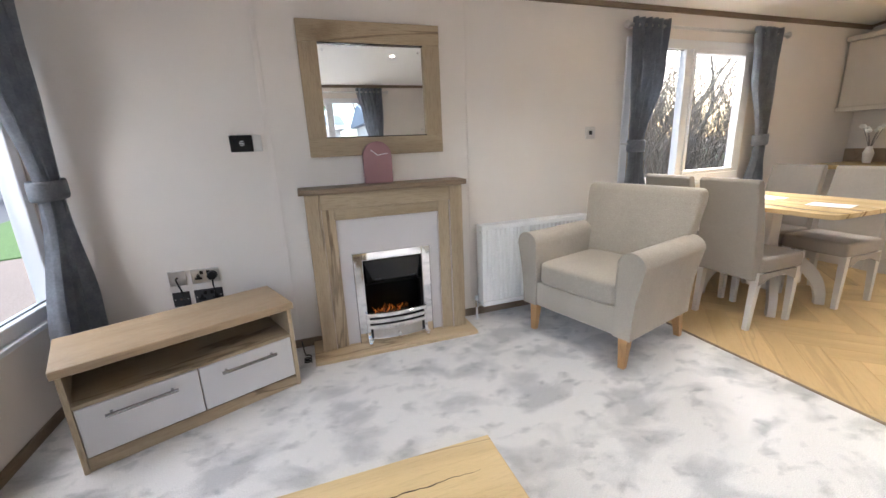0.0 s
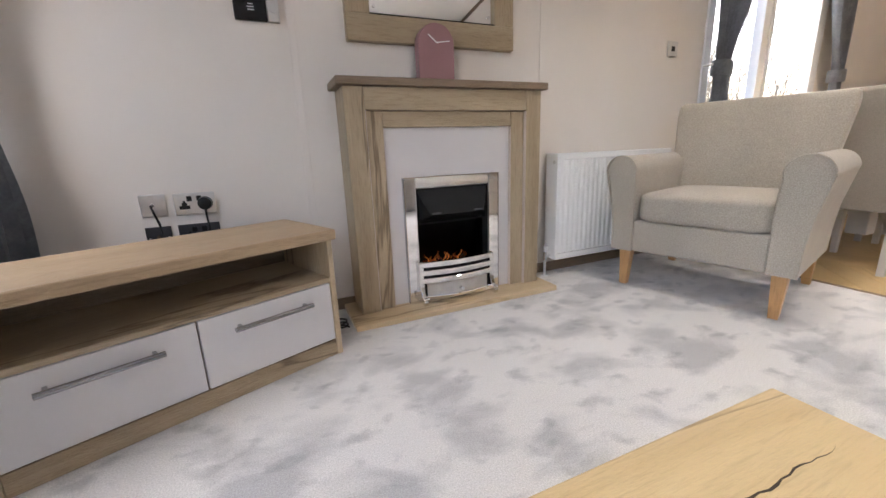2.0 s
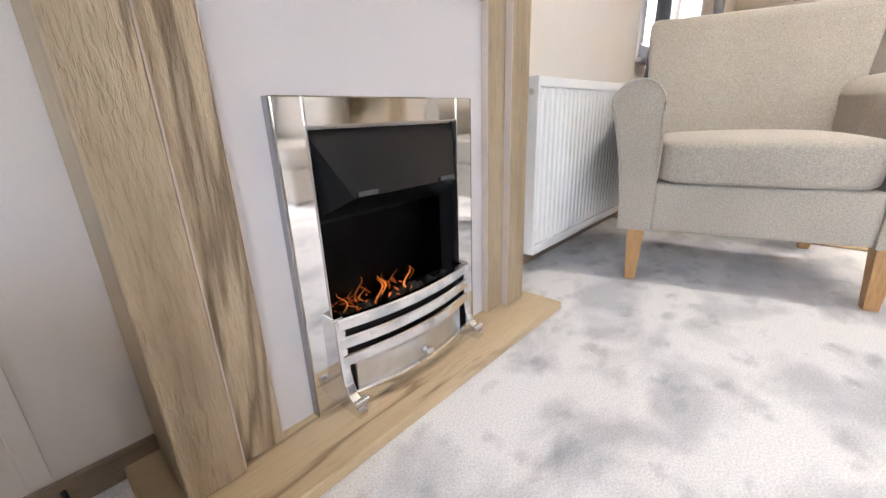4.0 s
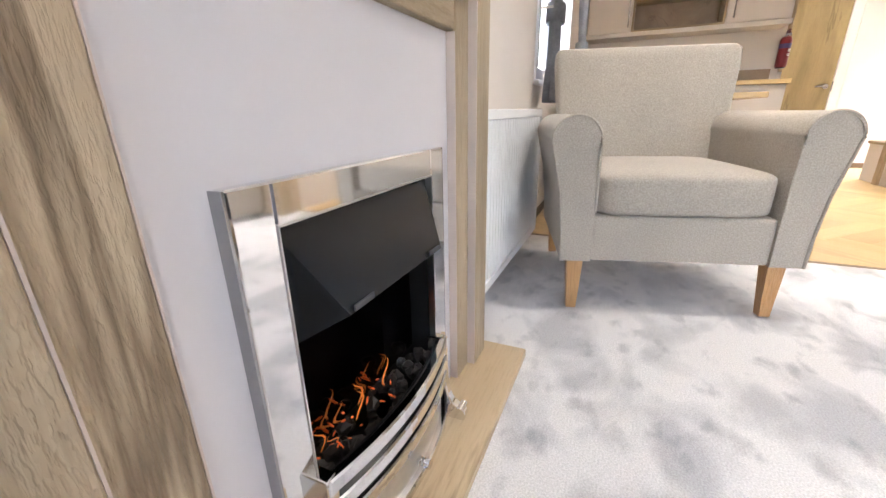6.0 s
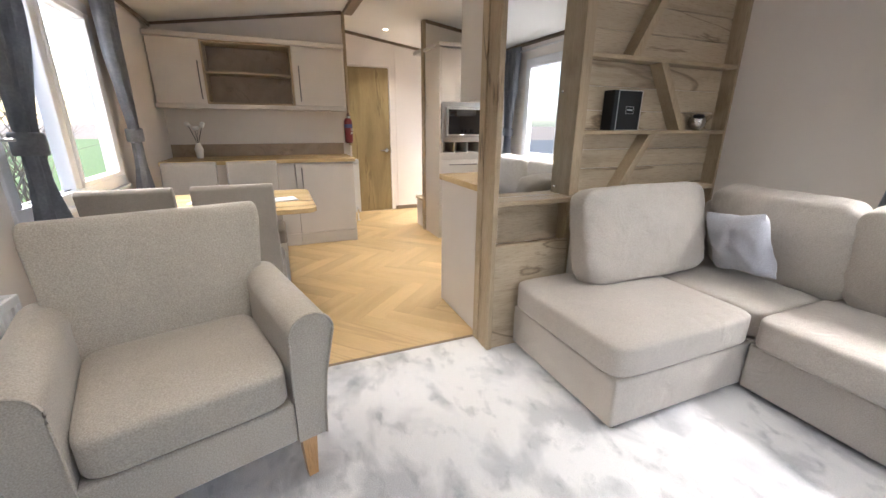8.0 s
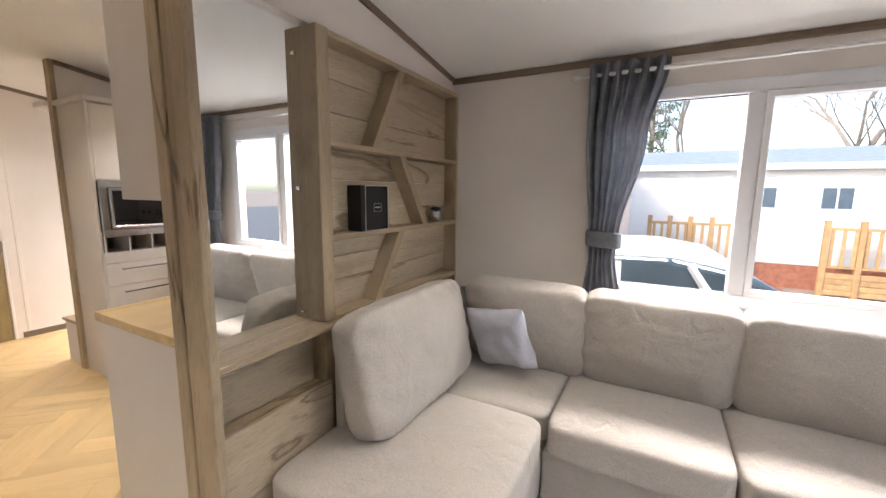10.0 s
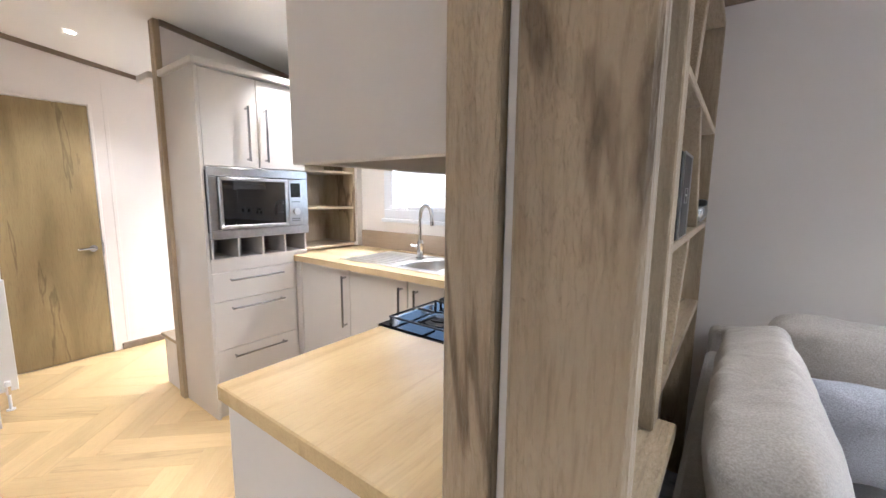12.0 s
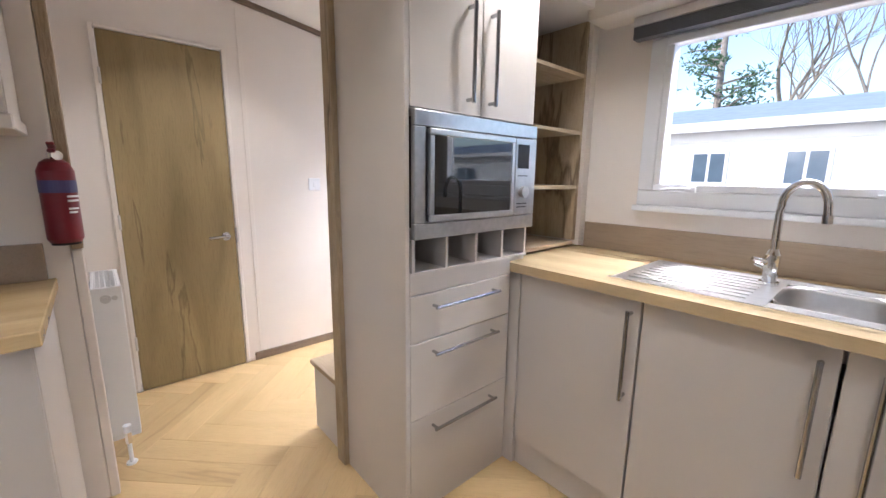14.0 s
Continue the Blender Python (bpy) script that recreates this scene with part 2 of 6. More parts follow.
DOOR_OAK = oak("door_oak", "z", (0.33, 0.25, 0.12), (0.20, 0.146, 0.062), knots=0.55, off=3.0, bump=0.12, pore=0.5, crack=(4.6, 0.08))
FLOOR_OAK = oak("herringbone_oak", "x", (0.60, 0.43, 0.215), (0.49, 0.34, 0.16), rough=0.4, spread=0.09, knots=0.25, bump=0.1, pore=0.35)
TOP_X = oak("worktop_oak_x", "x", (0.66, 0.51, 0.30), (0.44, 0.325, 0.175), rough=0.22, knots=0.85, bump=0.08, pore=0.3)
TOP_Y = oak("worktop_oak_y", "y", (0.70, 0.525, 0.285), (0.48, 0.34, 0.16), rough=0.24, knots=0.85, bump=0.08, pore=0.3)
SPLASH = oak("upstand_oak", "x", (0.36, 0.28, 0.2), (0.27, 0.2, 0.14), rough=0.45, knots=0.3, bump=0.1, pore=0.4)
TABLE_OAK = oak("table_oak", "x", (0.66, 0.50, 0.27), (0.50, 0.36, 0.18), rough=0.45, knots=0.6, bump=0.25, pore=0.4)
CASHMERE = mat("cashmere_paint", (0.60, 0.555, 0.51), 0.42, var=0.03, scale=3)
WHITE = mat("white_foil", (0.63, 0.61, 0.61), 0.4, var=0.03, scale=3)
PANEL = mat("fire_panel_white", (0.60, 0.57, 0.57), 0.5, var=0.03, scale=2)
UPVC = mat("white_upvc", (0.72, 0.73, 0.76), 0.35, var=0.02, scale=3)
RADIATOR = mat("radiator_enamel", (0.80, 0.80, 0.80), 0.35, var=0.02, scale=4)
SOFA = fabric("sofa_weave", (0.42, 0.382, 0.338), var=0.16, weave=260.0, blot=0.06, soft=0.45)
ARMCHAIR = fabric("armchair_weave", (0.41, 0.365, 0.305), var=0.19, weave=230.0, bump=0.5, blot=0.07, soft=0.2)
CHAIRCLOTH = fabric("chair_linen", (0.29, 0.255, 0.22), blot=0.05)
PILLOW = fabric("pillow_blue_grey", (0.42, 0.43, 0.48), var=0.25, weave=300, bump=0.7, soft=0.4)
CURTAIN = fabric("curtain_jacquard", (0.18, 0.19, 0.212), var=0.22, weave=90.0, bump=0.2, big=16.0, blot=0.34)
see_through(CURTAIN, 0.36, (0.44, 0.47, 0.52))
CARPET = carpet_material()
BEECH = oak("leg_beech", "z", (0.56, 0.33, 0.145), (0.46, 0.25, 0.10), rough=0.35, knots=0.1)
PALEWOOD = mat("painted_leg", (0.58, 0.55, 0.52), 0.45, var=0.04)
CHROME = mat("chrome", (0.82, 0.82, 0.83), 0.06, 1.0, var=0.02)
STEEL = mat("brushed_steel", (0.62, 0.61, 0.60), 0.28, 1.0, var=0.06, scale=40)
DARKSTEEL = mat("dark_brushed_steel", (0.46, 0.46, 0.47), 0.3, 1.0, var=0.08, scale=40)
HANDLE = mat("handle_steel", (0.40, 0.40, 0.41), 0.24, 1.0, var=0.06, scale=40)
HOB = mat("hob_black", (0.003, 0.003, 0.0035), 0.08, var=0.05)
HOB.node_tree.nodes["Principled BSDF"].inputs["Specular IOR Level"].default_value = 0.12
BLACK = mat("black_satin", (0.012, 0.012, 0.013), 0.35, var=0.1)
GLOSS = mat("black_gloss", (0.008, 0.008, 0.009), 0.06, var=0.05)
for m_ in (BLACK, GLOSS):
    m_.node_tree.nodes["Principled BSDF"].inputs["Specular IOR Level"].default_value = 0.3
OVENGLASS = mat("oven_door_glass", (0.010, 0.010, 0.011), 0.02, var=0.03)
OVENGLASS.node_tree.nodes["Principled BSDF"].inputs["Specular IOR Level"].default_value = 0.9
HOODMETAL = mat("hood_black_metal", (0.014, 0.015, 0.017), 0.22, 0.35, var=0.1)
IRON = mat("cast_iron", (0.018, 0.018, 0.019), 0.5, var=0.2, bump=0.3)
DARKGREY = mat("dark_grey_plastic", (0.05, 0.05, 0.055), 0.4)
MIRROR = mat("mirror_silver", (0.93, 0.94, 0.93), 0.005, 1.0, var=0.0)
GLASS = glass_material()
COAL = mat("coal", (0.02, 0.018, 0.017), 0.6, var=0.5, scale=40, bump=0.6, bscale=60)
FLAME = mat("flame_glow", (1.0, 0.25, 0.035), 0.5, emit=0.016)
EMBER = mat("ember_glow", (1.0, 0.14, 0.02), 0.5, emit=0.015)
BULB = mat("lamp_glow", (1.0, 0.86, 0.66), 0.5, emit=5.0)
PINK = mat("clock_rose", (0.30, 0.155, 0.165), 0.6, var=0.04)
RED = mat("extinguisher_red", (0.16, 0.006, 0.014), 0.28, var=0.06)
PAPER = mat("white_paper", (0.8, 0.8, 0.79), 0.6, var=0.02)
BLIND = mat("blind_slats_grey", (0.10, 0.105, 0.12), 0.4, var=0.1)
CERAMIC = mat("silver_ball", (0.55, 0.53, 0.50), 0.18, 0.9, var=0.1)


# ---- mesh helpers ----
def boxes(*bs, bevel=0.003, seg=1):
    """A bmesh of boxes (x0, y0, z0, x1, y1, z1), with eased edges."""
    bm = bmesh.new()
    for x0, y0, z0, x1, y1, z1 in bs:
        bmesh.ops.create_cube(bm, size=1.0, matrix=Matrix.LocRotScale(
            ((x0 + x1) / 2, (y0 + y1) / 2, (z0 + z1) / 2), None, (abs(x1 - x0), abs(y1 - y0), abs(z1 - z0))))
    if bevel:
        bmesh.ops.bevel(bm, geom=bm.edges[:], offset=bevel, segments=seg, affect="EDGES", profile=0.5)
    return bm


def rod(bm, p0, p1, r0, r1=None, n=16):
    """A round bar from p0 to p1 added to bm."""
    p0, p1 = Vector(p0), Vector(p1)
    d = p1 - p0
    m = Matrix.Translation((p0 + p1) / 2) @ d.to_track_quat("Z", "Y").to_matrix().to_4x4()
    bmesh.ops.create_cone(bm, cap_ends=True, segments=n, radius1=r0, radius2=r0 if r1 is None else r1, depth=d.length, matrix=m)
    return bm


def rods(*rs, n=16):
    bm = bmesh.new()
    for r in rs:
        rod(bm, *r, n=n)
    return bm


def tube(pts, r, n=10):
    """A bent round tube along points."""
    bm = bmesh.new()
    rings = []
    for i, p in enumerate(pts):
        p = Vector(p)
        d = (Vector(pts[min(i + 1, len(pts) - 1)]) - Vector(pts[max(i - 1, 0)])).normalized()
        q = d.to_track_quat("Z", "Y")
        rings.append([bm.verts.new(p + q @ Vector((r * math.cos(2 * math.pi * k / n), r * math.sin(2 * math.pi * k / n), 0))) for k in range(n)])
    for a, b in zip(rings, rings[1:]):
        for k in range(n):
            bm.faces.new((a[k], a[(k + 1) % n], b[(k + 1) % n], b[k]))
    bm.faces.new(rings[0][::-1])
    bm.faces.new(rings[-1])
    return bm


def prism(profile, axis, a, b, bevel=0.0, seg=2):
    """A flat outline of (u, v) drawn out along an axis from a to b. Axis x: (y, z); y: (x, z); z: (x, y)."""
    bm = bmesh.new()
    def at(u, v, w):
        return {"x": (w, u, v), "y": (u, w, v), "z": (u, v, w)}[axis]
    lo = [bm.verts.new(at(u, v, a)) for u, v in profile]
    hi = [bm.verts.new(at(u, v, b)) for u, v in profile]
    n = len(profile)
    bm.faces.new(lo)
    bm.faces.new(hi[::-1])
    for i in range(n):
        bm.faces.new((lo[i], hi[i], hi[(i + 1) % n], lo[(i + 1) % n]))
    bmesh.ops.recalc_face_normals(bm, faces=bm.faces[:])
    if bevel:
        bmesh.ops.bevel(bm, geom=bm.edges[:], offset=bevel, segments=seg, affect="EDGES", profile=0.5)
    return bm


def join(*bms):
    out = bmesh.new()
    for b in bms:
        me = bpy.data.meshes.new("tmp")
        b.to_mesh(me)
        b.free()
        out.from_mesh(me)
        bpy.data.meshes.remove(me)
    return out


def turned(bm, m):
    bmesh.ops.transform(bm, matrix=m, verts=bm.verts[:])
    return bm


def finish(bm, name, material, smooth=False):
    bmesh.ops.recalc_face_normals(bm, faces=bm.faces[:])
    me = bpy.data.meshes.new(name)
    bm.to_mesh(me)
    bm.free()
    me.materials.append(material)
    if smooth:
        me.shade_smooth()
        me.set_sharp_from_angle(angle=radians(42))
    return me


def part(name, bm, material, parent=None, label="", smooth=False):
    ob = new(name, finish(bm, name, material, smooth))
    if parent is not None:
        ob.parent = parent
    if label:
        ob["label"] = label
    return ob


def thing(name, m, label, category, group="", kind=""):
    ob = new(name)
    ob.empty_display_size = 0.05
    ob.matrix_world = m
    return tagged(ob, label, category, group, kind)


def single(name, bm, material, label, category, group="", kind="", smooth=False):
    return tagged(part(name, bm, material, smooth=smooth), label, category, group, kind)


def setting(name, bm, material, label="", smooth=False):
    return tagged(part(name, bm, material, smooth=smooth), label or name.replace("_", " "), name.split("_")[0], kind="structure")


def padded(w, d, h, power=4.0, n=14, crown=0.0, wrinkle=0.0, seed=0.0, squeeze=0.0):
    """A stuffed block w x d x h round its centre: rounded edges, a crown, a few soft creases."""
    bm = bmesh.new()
    bmesh.ops.create_cube(bm, size=2.0)
    bmesh.ops.subdivide_edges(bm, edges=bm.edges[:], cuts=n, use_grid_fill=True)
    for v in bm.verts:
        x, y, z = v.co
        k = (abs(x) ** power + abs(y) ** power + abs(z) ** power) ** (1 / power)
        s = max(abs(x), abs(y), abs(z))
        x, y, z = x / k * s, y / k * s, z / k * s
        edge = (1 - x * x) * (1 - y * y)
        q = Vector((x * w / 2, y * d / 2, z * h / 2))
        q.z += crown * edge * (1 if z > 0 else -0.2 if squeeze == 0 else -1)
        if squeeze:
            q.z *= 1 - squeeze * (1 - edge)
        if wrinkle:
            p = Vector((q.x * 7 + seed, q.y * 7, q.z * 7 + seed))
            q += Vector(v.co).normalized() * wrinkle * (noise.noise(p) + 0.5 * noise.noise(p * 2.3))
        v.co = q
    return bm


def cushion(w, h, t, seed, n=26, sag=0.0):
    """A loose back cushion standing in the xz plane: full middle, soft edges, puckered seams."""
    bm = padded(w, h, t * 0.92, power=7, n=n, crown=0.024, wrinkle=0.007, seed=seed, squeeze=0.22)
    for v in bm.verts:
        x, z, y = v.co.x, v.co.y, -v.co.z
        u, k = 2 * x / w, 2 * z / h
        e = max(abs(u), abs(k))
        pucker = noise.noise(Vector((x * 24 + seed, z * 24, seed))) + 0.6 * noise.noise(Vector((x * 9, z * 9 + seed, seed)))
        fold = noise.noise(Vector((x * 5 + z * 16, seed, 3.0))) * abs(u) ** 3 + noise.noise(Vector((x * 18 - z * 4, seed, 7.0))) * max(0.0, k) ** 3
        y *= 1 + 0.07 * pucker * e ** 4
        y += (0.015 * fold) * (1 if y > 0 else -1)
        v.co = Vector((x, y, z - sag * (1 - u * u) * max(0.0, k)))
    return bm


# ---- structure ----
X0, X1, YB, RIDGE, EAVE = -1.76, 5.56, -3.77, -1.87, 2.15


def ceil_z(y):
    return EAVE + 0.27 * (1 - min(1.0, abs(y - RIDGE) / 1.9))


def pierced(axis, p0, p1, a0, a1, z0, z1, holes):
    """Wall boxes between a0 and a1 with openings (b0, b1, low, high) cut out."""
    out = []
    def add(u0, u1, lo, hi):
        if u1 - u0 > 1e-4 and hi - lo > 1e-4:
            out.append((u0, p0, lo, u1, p1, hi) if axis == "x" else (p0, u0, lo, p1, u1, hi))
    cur = a0
    for b0, b1, lo, hi in sorted(holes):
        add(cur, b0, z0, z1)
        add(b0, b1, z0, lo)
        add(b0, b1, hi, z1)
        cur = b1
    add(cur, a1, z0, z1)
    return boxes(*out, bevel=0)


WIN_A = (1.86, 3.12, 0.87, 1.90)
WIN_B = (-0.66, 0.66, 0.87, 1.93)
WIN_K = (2.585, 3.55, 1.18, 1.885)
WIN_F = (-0.98, -0.06, 0.52, 1.93)
WIN_P = (-3.12, -1.50, 0.06, 1.95)
WIN_E = (4.62, 5.38, 0.05, 2.0)
setting("wall_north", pierced("x", 0.0, 0.08, X0 - 0.08, X1 + 0.08, -0.05, 2.16, [WIN_A]), WALL, "cream vinyl side wall with a window")
setting("wall_south", pierced("x", YB - 0.08, YB, X0 - 0.08, X1 + 0.08, -0.05, 2.16, [WIN_B, WIN_K, WIN_E]), WALL, "cream vinyl side wall with two windows")
front = pierced("y", X0 - 0.08, X0, YB, 0.0, -0.05, 2.10, [WIN_F, WIN_P])
gable = [(0.0, 2.10), (0.0, 2.16), (RIDGE, 2.43), (YB, 2.16), (YB, 2.10)]
setting("wall_west", join(front, prism(gable, "x", X0 - 0.08, X0)), WALL, "cream end wall with a low window")
full = [(0.0, -0.05), (0.0, 2.16), (RIDGE, 2.43), (YB, 2.16), (YB, -0.05)]
DOOR = (-2.56, -1.955, 0.0, 1.995)
setting("wall_east", join(pierced("y", X1, X1 + 0.06, YB, 0.0, -0.05, 2.10, [DOOR]), prism(gable, "x", X1, X1 + 0.06)), WALL, "cream end wall with a doorway")
setting("wall_behind_door", boxes((X1 + 0.2, -2.7, -0.05, X1 + 0.25, -1.8, 2.2), bevel=0), WALL)

roof = join(prism([(0.08, 2.13), (0.08, 2.19), (RIDGE, 2.47), (RIDGE, 2.42)], "x", X0 - 0.08, X1 + 0.08),
            prism([(RIDGE, 2.42), (RIDGE, 2.47), (YB - 0.08, 2.19), (YB - 0.08, 2.13)], "x", X0 - 0.08, X1 + 0.08))
ceiling = setting("ceiling", roof, CEIL, "white vaulted ceiling")

setting("floor_base", boxes((X0 - 0.08, YB - 0.08, -0.12, X1 + 0.08, 0.08, -0.012), bevel=0), DARKGREY, "dark floor deck")
carpet_bm = bmesh.new()
bmesh.ops.create_grid(carpet_bm, x_segments=2, y_segments=2, size=1.0, matrix=Matrix.LocRotScale(((X0 + 1.70) / 2, YB / 2, 0.0), None, ((1.70 - X0) / 2, -YB / 2, 1)))
ret = bmesh.ops.extrude_face_region(carpet_bm, geom=carpet_bm.faces[:])
bmesh.ops.translate(carpet_bm, vec=(0, 0, -0.012), verts=[v for v in ret["geom"] if isinstance(v, bmesh.types.BMVert)])
setting("floor_carpet", carpet_bm, CARPET, "pale grey brushed pile carpet")
setting("threshold_strip", boxes((1.693, -2.0, -0.01, 1.713, 0.0, 0.004), bevel=0.002), TRIM_Y, "thin brown threshold strip")

# end wall behind the dresser, its passage side, and the partition beside the tall unit
setting("partition_dresser", prism([(0.0, 0.0), (0.0, 2.16), (-1.80, 2.41), (-1.80, 0.0)], "x", 4.68, 4.73), WALL, "cream partition behind the dresser")
setting("partition_passage", boxes((4.73, -1.80, 0.0, X1, -1.75, 2.40), bevel=0), WALL, "cream passage wall")
setting("partition_kitchen", prism([(-2.60, 0.0), (-2.60, 2.31), (YB, 2.15), (YB, 0.0)], "x", 4.24, 4.29), WALL, "cream partition beside the tall unit")
setting("trim_passage", boxes((4.675, -1.835, 1.0, 4.74, -1.802, 2.405), bevel=0.003), OAK_Z, "oak edge trim above the dresser top")
setting("trim_passage_low", boxes((4.675, -1.832, 0.0, 4.738, -1.802, 0.998), bevel=0.003), WALL, "cream edge of the dresser wall")
setting("trim_kitchen", boxes((4.23, -2.62, 0.0, 4.30, -2.585, 2.31), bevel=0.003), OAK_Z, "oak edge trim")
setting("ridge_beam", boxes((X0, RIDGE - 0.05, 2.375, 4.68, RIDGE + 0.05, 2.44), bevel=0.004), TRIM, "brown ridge beam")


def slope_trim(name, x0, x1, y0, y1):
    h = 0.035
    ys = [y0, y1] if not (min(y0, y1) < RIDGE < max(y0, y1)) else [y0, RIDGE, y1]
    up = [(y, ceil_z(y) + 0.004) for y in ys]
    dn = [(y, ceil_z(y) - h) for y in ys]
    setting(name, prism(up + dn[::-1], "x", x0, x1), TRIM_Y, "brown ceiling trim")


setting("trim_ceiling_north", boxes((X0, -0.018, EAVE - 0.045, 4.68, 0, EAVE - 0.008), bevel=0.003), TRIM, "brown ceiling trim")
setting("trim_ceiling_south", boxes((X0, YB, EAVE - 0.045, X1, YB + 0.018, EAVE - 0.008), bevel=0.003), TRIM, "brown ceiling trim")
slope_trim("trim_ceiling_west", X0, X0 + 0.018, 0.0, YB)
slope_trim("trim_ceiling_east", X1 - 0.018, X1, -1.86, YB)
slope_trim("trim_ceiling_dresser", 4.662, 4.68, 0.0, -1.80)
slope_trim("trim_ceiling_tall", 4.222, 4.24, -2.62, YB)
setting("baseboard_north", boxes((X0, -0.014, 0, 4.08, 0, 0.055), bevel=0.003), TRIM, "brown skirting")
setting("baseboard_west", boxes((X0, YB, 0, X0 + 0.014, -0.014, 0.055), bevel=0.003), TRIM_Y, "brown skirting")
setting("baseboard_east", boxes((X1 - 0.014, YB, 0, X1, -2.60, 0.055), bevel=0.003), TRIM_Y, "brown skirting")
setting("baseboard_south", boxes((X0, YB, 0, 1.5, YB + 0.014, 0.055), bevel=0.003), TRIM, "brown skirting")
for i, x in enumerate((-0.65, 0.575)):
    setting("wall_joint_%d" % (i + 1), boxes((x - 0.014, -0.004, 0.06, x + 0.014, 0.0, EAVE - 0.05), bevel=0.001), WALL, "thin cover strip on the wall")
setting("wall_joint_3", boxes((X1 - 0.004, -2.66, 0.06, X1, -2.635, 2.25), bevel=0.001), WALL, "thin cover strip on the wall")
setting("ceiling_joint", prism([(YB, ceil_z(YB) - 0.004), (RIDGE, ceil_z(RIDGE) - 0.004), (RIDGE, ceil_z(RIDGE)), (YB, ceil_z(YB))], "x", 1.2, 1.225), CEIL, "thin ceiling cover strip")



def window(name, axis, p, inward, a0, a1, z0, z1, splits, label, sash=()):
    """A white framed window in a wall at p; inward: +1 or -1 along the wall's normal."""
    w = thing(name, pose(0, 0, 0), label, "window", kind="structure")
    def bx(u0, u1, d0, d1, lo, hi):
        q0, q1 = sorted((p + d0 * inward, p + d1 * inward))
        return (u0, q0, lo, u1, q1, hi) if axis == "x" else (q0, u0, lo, q1, u1, hi)
    f = 0.036
    bars = [bx(a0 - 0.03, a1 + 0.03, -0.06, 0.012, z1 - f, z1 + 0.03), bx(a0 - 0.03, a1 + 0.03, -0.06, 0.012, z0 - 0.03, z0 + f),
            bx(a0 - 0.03, a0 + f, -0.06, 0.012, z0 + f, z1 - f), bx(a1 - f, a1 + 0.03, -0.06, 0.012, z0 + f, z1 - f)]
    bars += [bx(s - 0.035, s + 0.035, -0.06, 0.006, z0 + f, z1 - f) for s in splits]
    part("window_frame", boxes(*bars, bevel=0.006, seg=2), UPVC, w)
    part("window_sill", boxes(bx(a0 - 0.04, a1 + 0.04, 0.0, 0.035, z0 - 0.055, z0 - 0.03), bevel=0.006, seg=2), UPVC, w)
    edges = [a0 + f] + [e for s in splits for e in (s - 0.035, s + 0.035)] + [a1 - f]
    for i in range(0, len(edges), 2):
        e0, e1 = edges[i], edges[i + 1]
        if i // 2 in sash:
            g = 0.03
            s = part("sash", boxes(bx(e0, e1, -0.05, 0.016, z1 - f - g, z1 - f), bx(e0, e1, -0.05, 0.016, z0 + f, z0 + f + g),
                                   bx(e0, e0 + g, -0.05, 0.016, z0 + f + g, z1 - f - g), bx(e1 - g, e1, -0.05, 0.016, z0 + f + g, z1 - f - g), bevel=0.005, seg=2), UPVC, w)
            e0, e1 = e0 + g, e1 - g
        q = part("pane", boxes(bx(e0 - 0.005, e1 + 0.005, -0.032, -0.026, z0 + f, z1 - f), bevel=0), GLASS, w)
        q.visible_shadow = False
        gk = 0.004
        part("gasket", boxes(bx(e0, e1, -0.026, -0.018, z0 + f, z0 + f + gk), bx(e0, e1, -0.026, -0.018, z1 - f - gk, z1 - f), bevel=0), BLACK, w)
    return w


def window_stay(w, x, y, z, along=1):
    part("window_handle", join(boxes((x - 0.02, y - 0.008, z - 0.012, x + 0.02, y + 0.012, z + 0.012), bevel=0.004, seg=2),
                               tube([(x, y + 0.012, z), (x + 0.03 * along, y + 0.03, z + 0.004), (x + 0.11 * along, y + 0.028, z - 0.004)], 0.006)), UPVC, w, smooth=True)


win_a = window("window_1", "x", 0.0, -1, *WIN_A, (2.45,), "white framed window over the dining table", sash=(1,))
win_b = window("window_2", "x", YB, 1, *WIN_B, (0.0,), "white framed window behind the sofa", sash=(0,))
win_k = window("window_3", "x", YB, 1, *WIN_K, (), "white framed window over the sink", sash=(0,))
win_f = window("window_4", "y", X0, 1, *WIN_F, (), "low white framed window beside the television unit")
win_p = window("window_6", "y", X0, 1, *WIN_P, (-2.31,), "white glazed patio doors in the end wall", sash=(0, 1))
win_e = window("window_5", "x", YB, 1, *WIN_E, (), "white glazed entrance door beside the passage", sash=(0,))
for x, d in ((2.72, 1), (3.36, 1)):
    window_stay(win_k, x, YB + 0.016, 1.225, d)

# ---- door ----
door = thing("door_1", pose(X1 - 0.004, 0, 0), "closed knotty oak door in the end wall", "door", kind="structure")
part("door_leaf", boxes((-0.012, -2.535, 0.006, 0.03, -1.975, 1.975), bevel=0.003), DOOR_OAK, door)
part("door_frame", boxes((-0.012, -2.562, 0, 0.05, -2.54, 1.998), (-0.012, -1.97, 0, 0.05, -1.948, 1.998), (-0.012, -2.54, 1.98, 0.05, -1.97, 1.998), bevel=0.004), WALL, door)
hd = part("door_handle", join(rods(((-0.012, -2.48, 0.88), (-0.022, -2.48, 0.88), 0.026), ((-0.02, -2.48, 0.88), (-0.058, -2.48, 0.88), 0.010)),
          tube([(-0.055, -2.485, 0.88), (-0.06, -2.45, 0.882), (-0.055, -2.38, 0.878)], 0.0095)), HANDLE, door, smooth=True)
part("latch_plate", boxes((-0.014, -2.545, 0.83, -0.01, -2.534, 0.93), bevel=0), HANDLE, door)
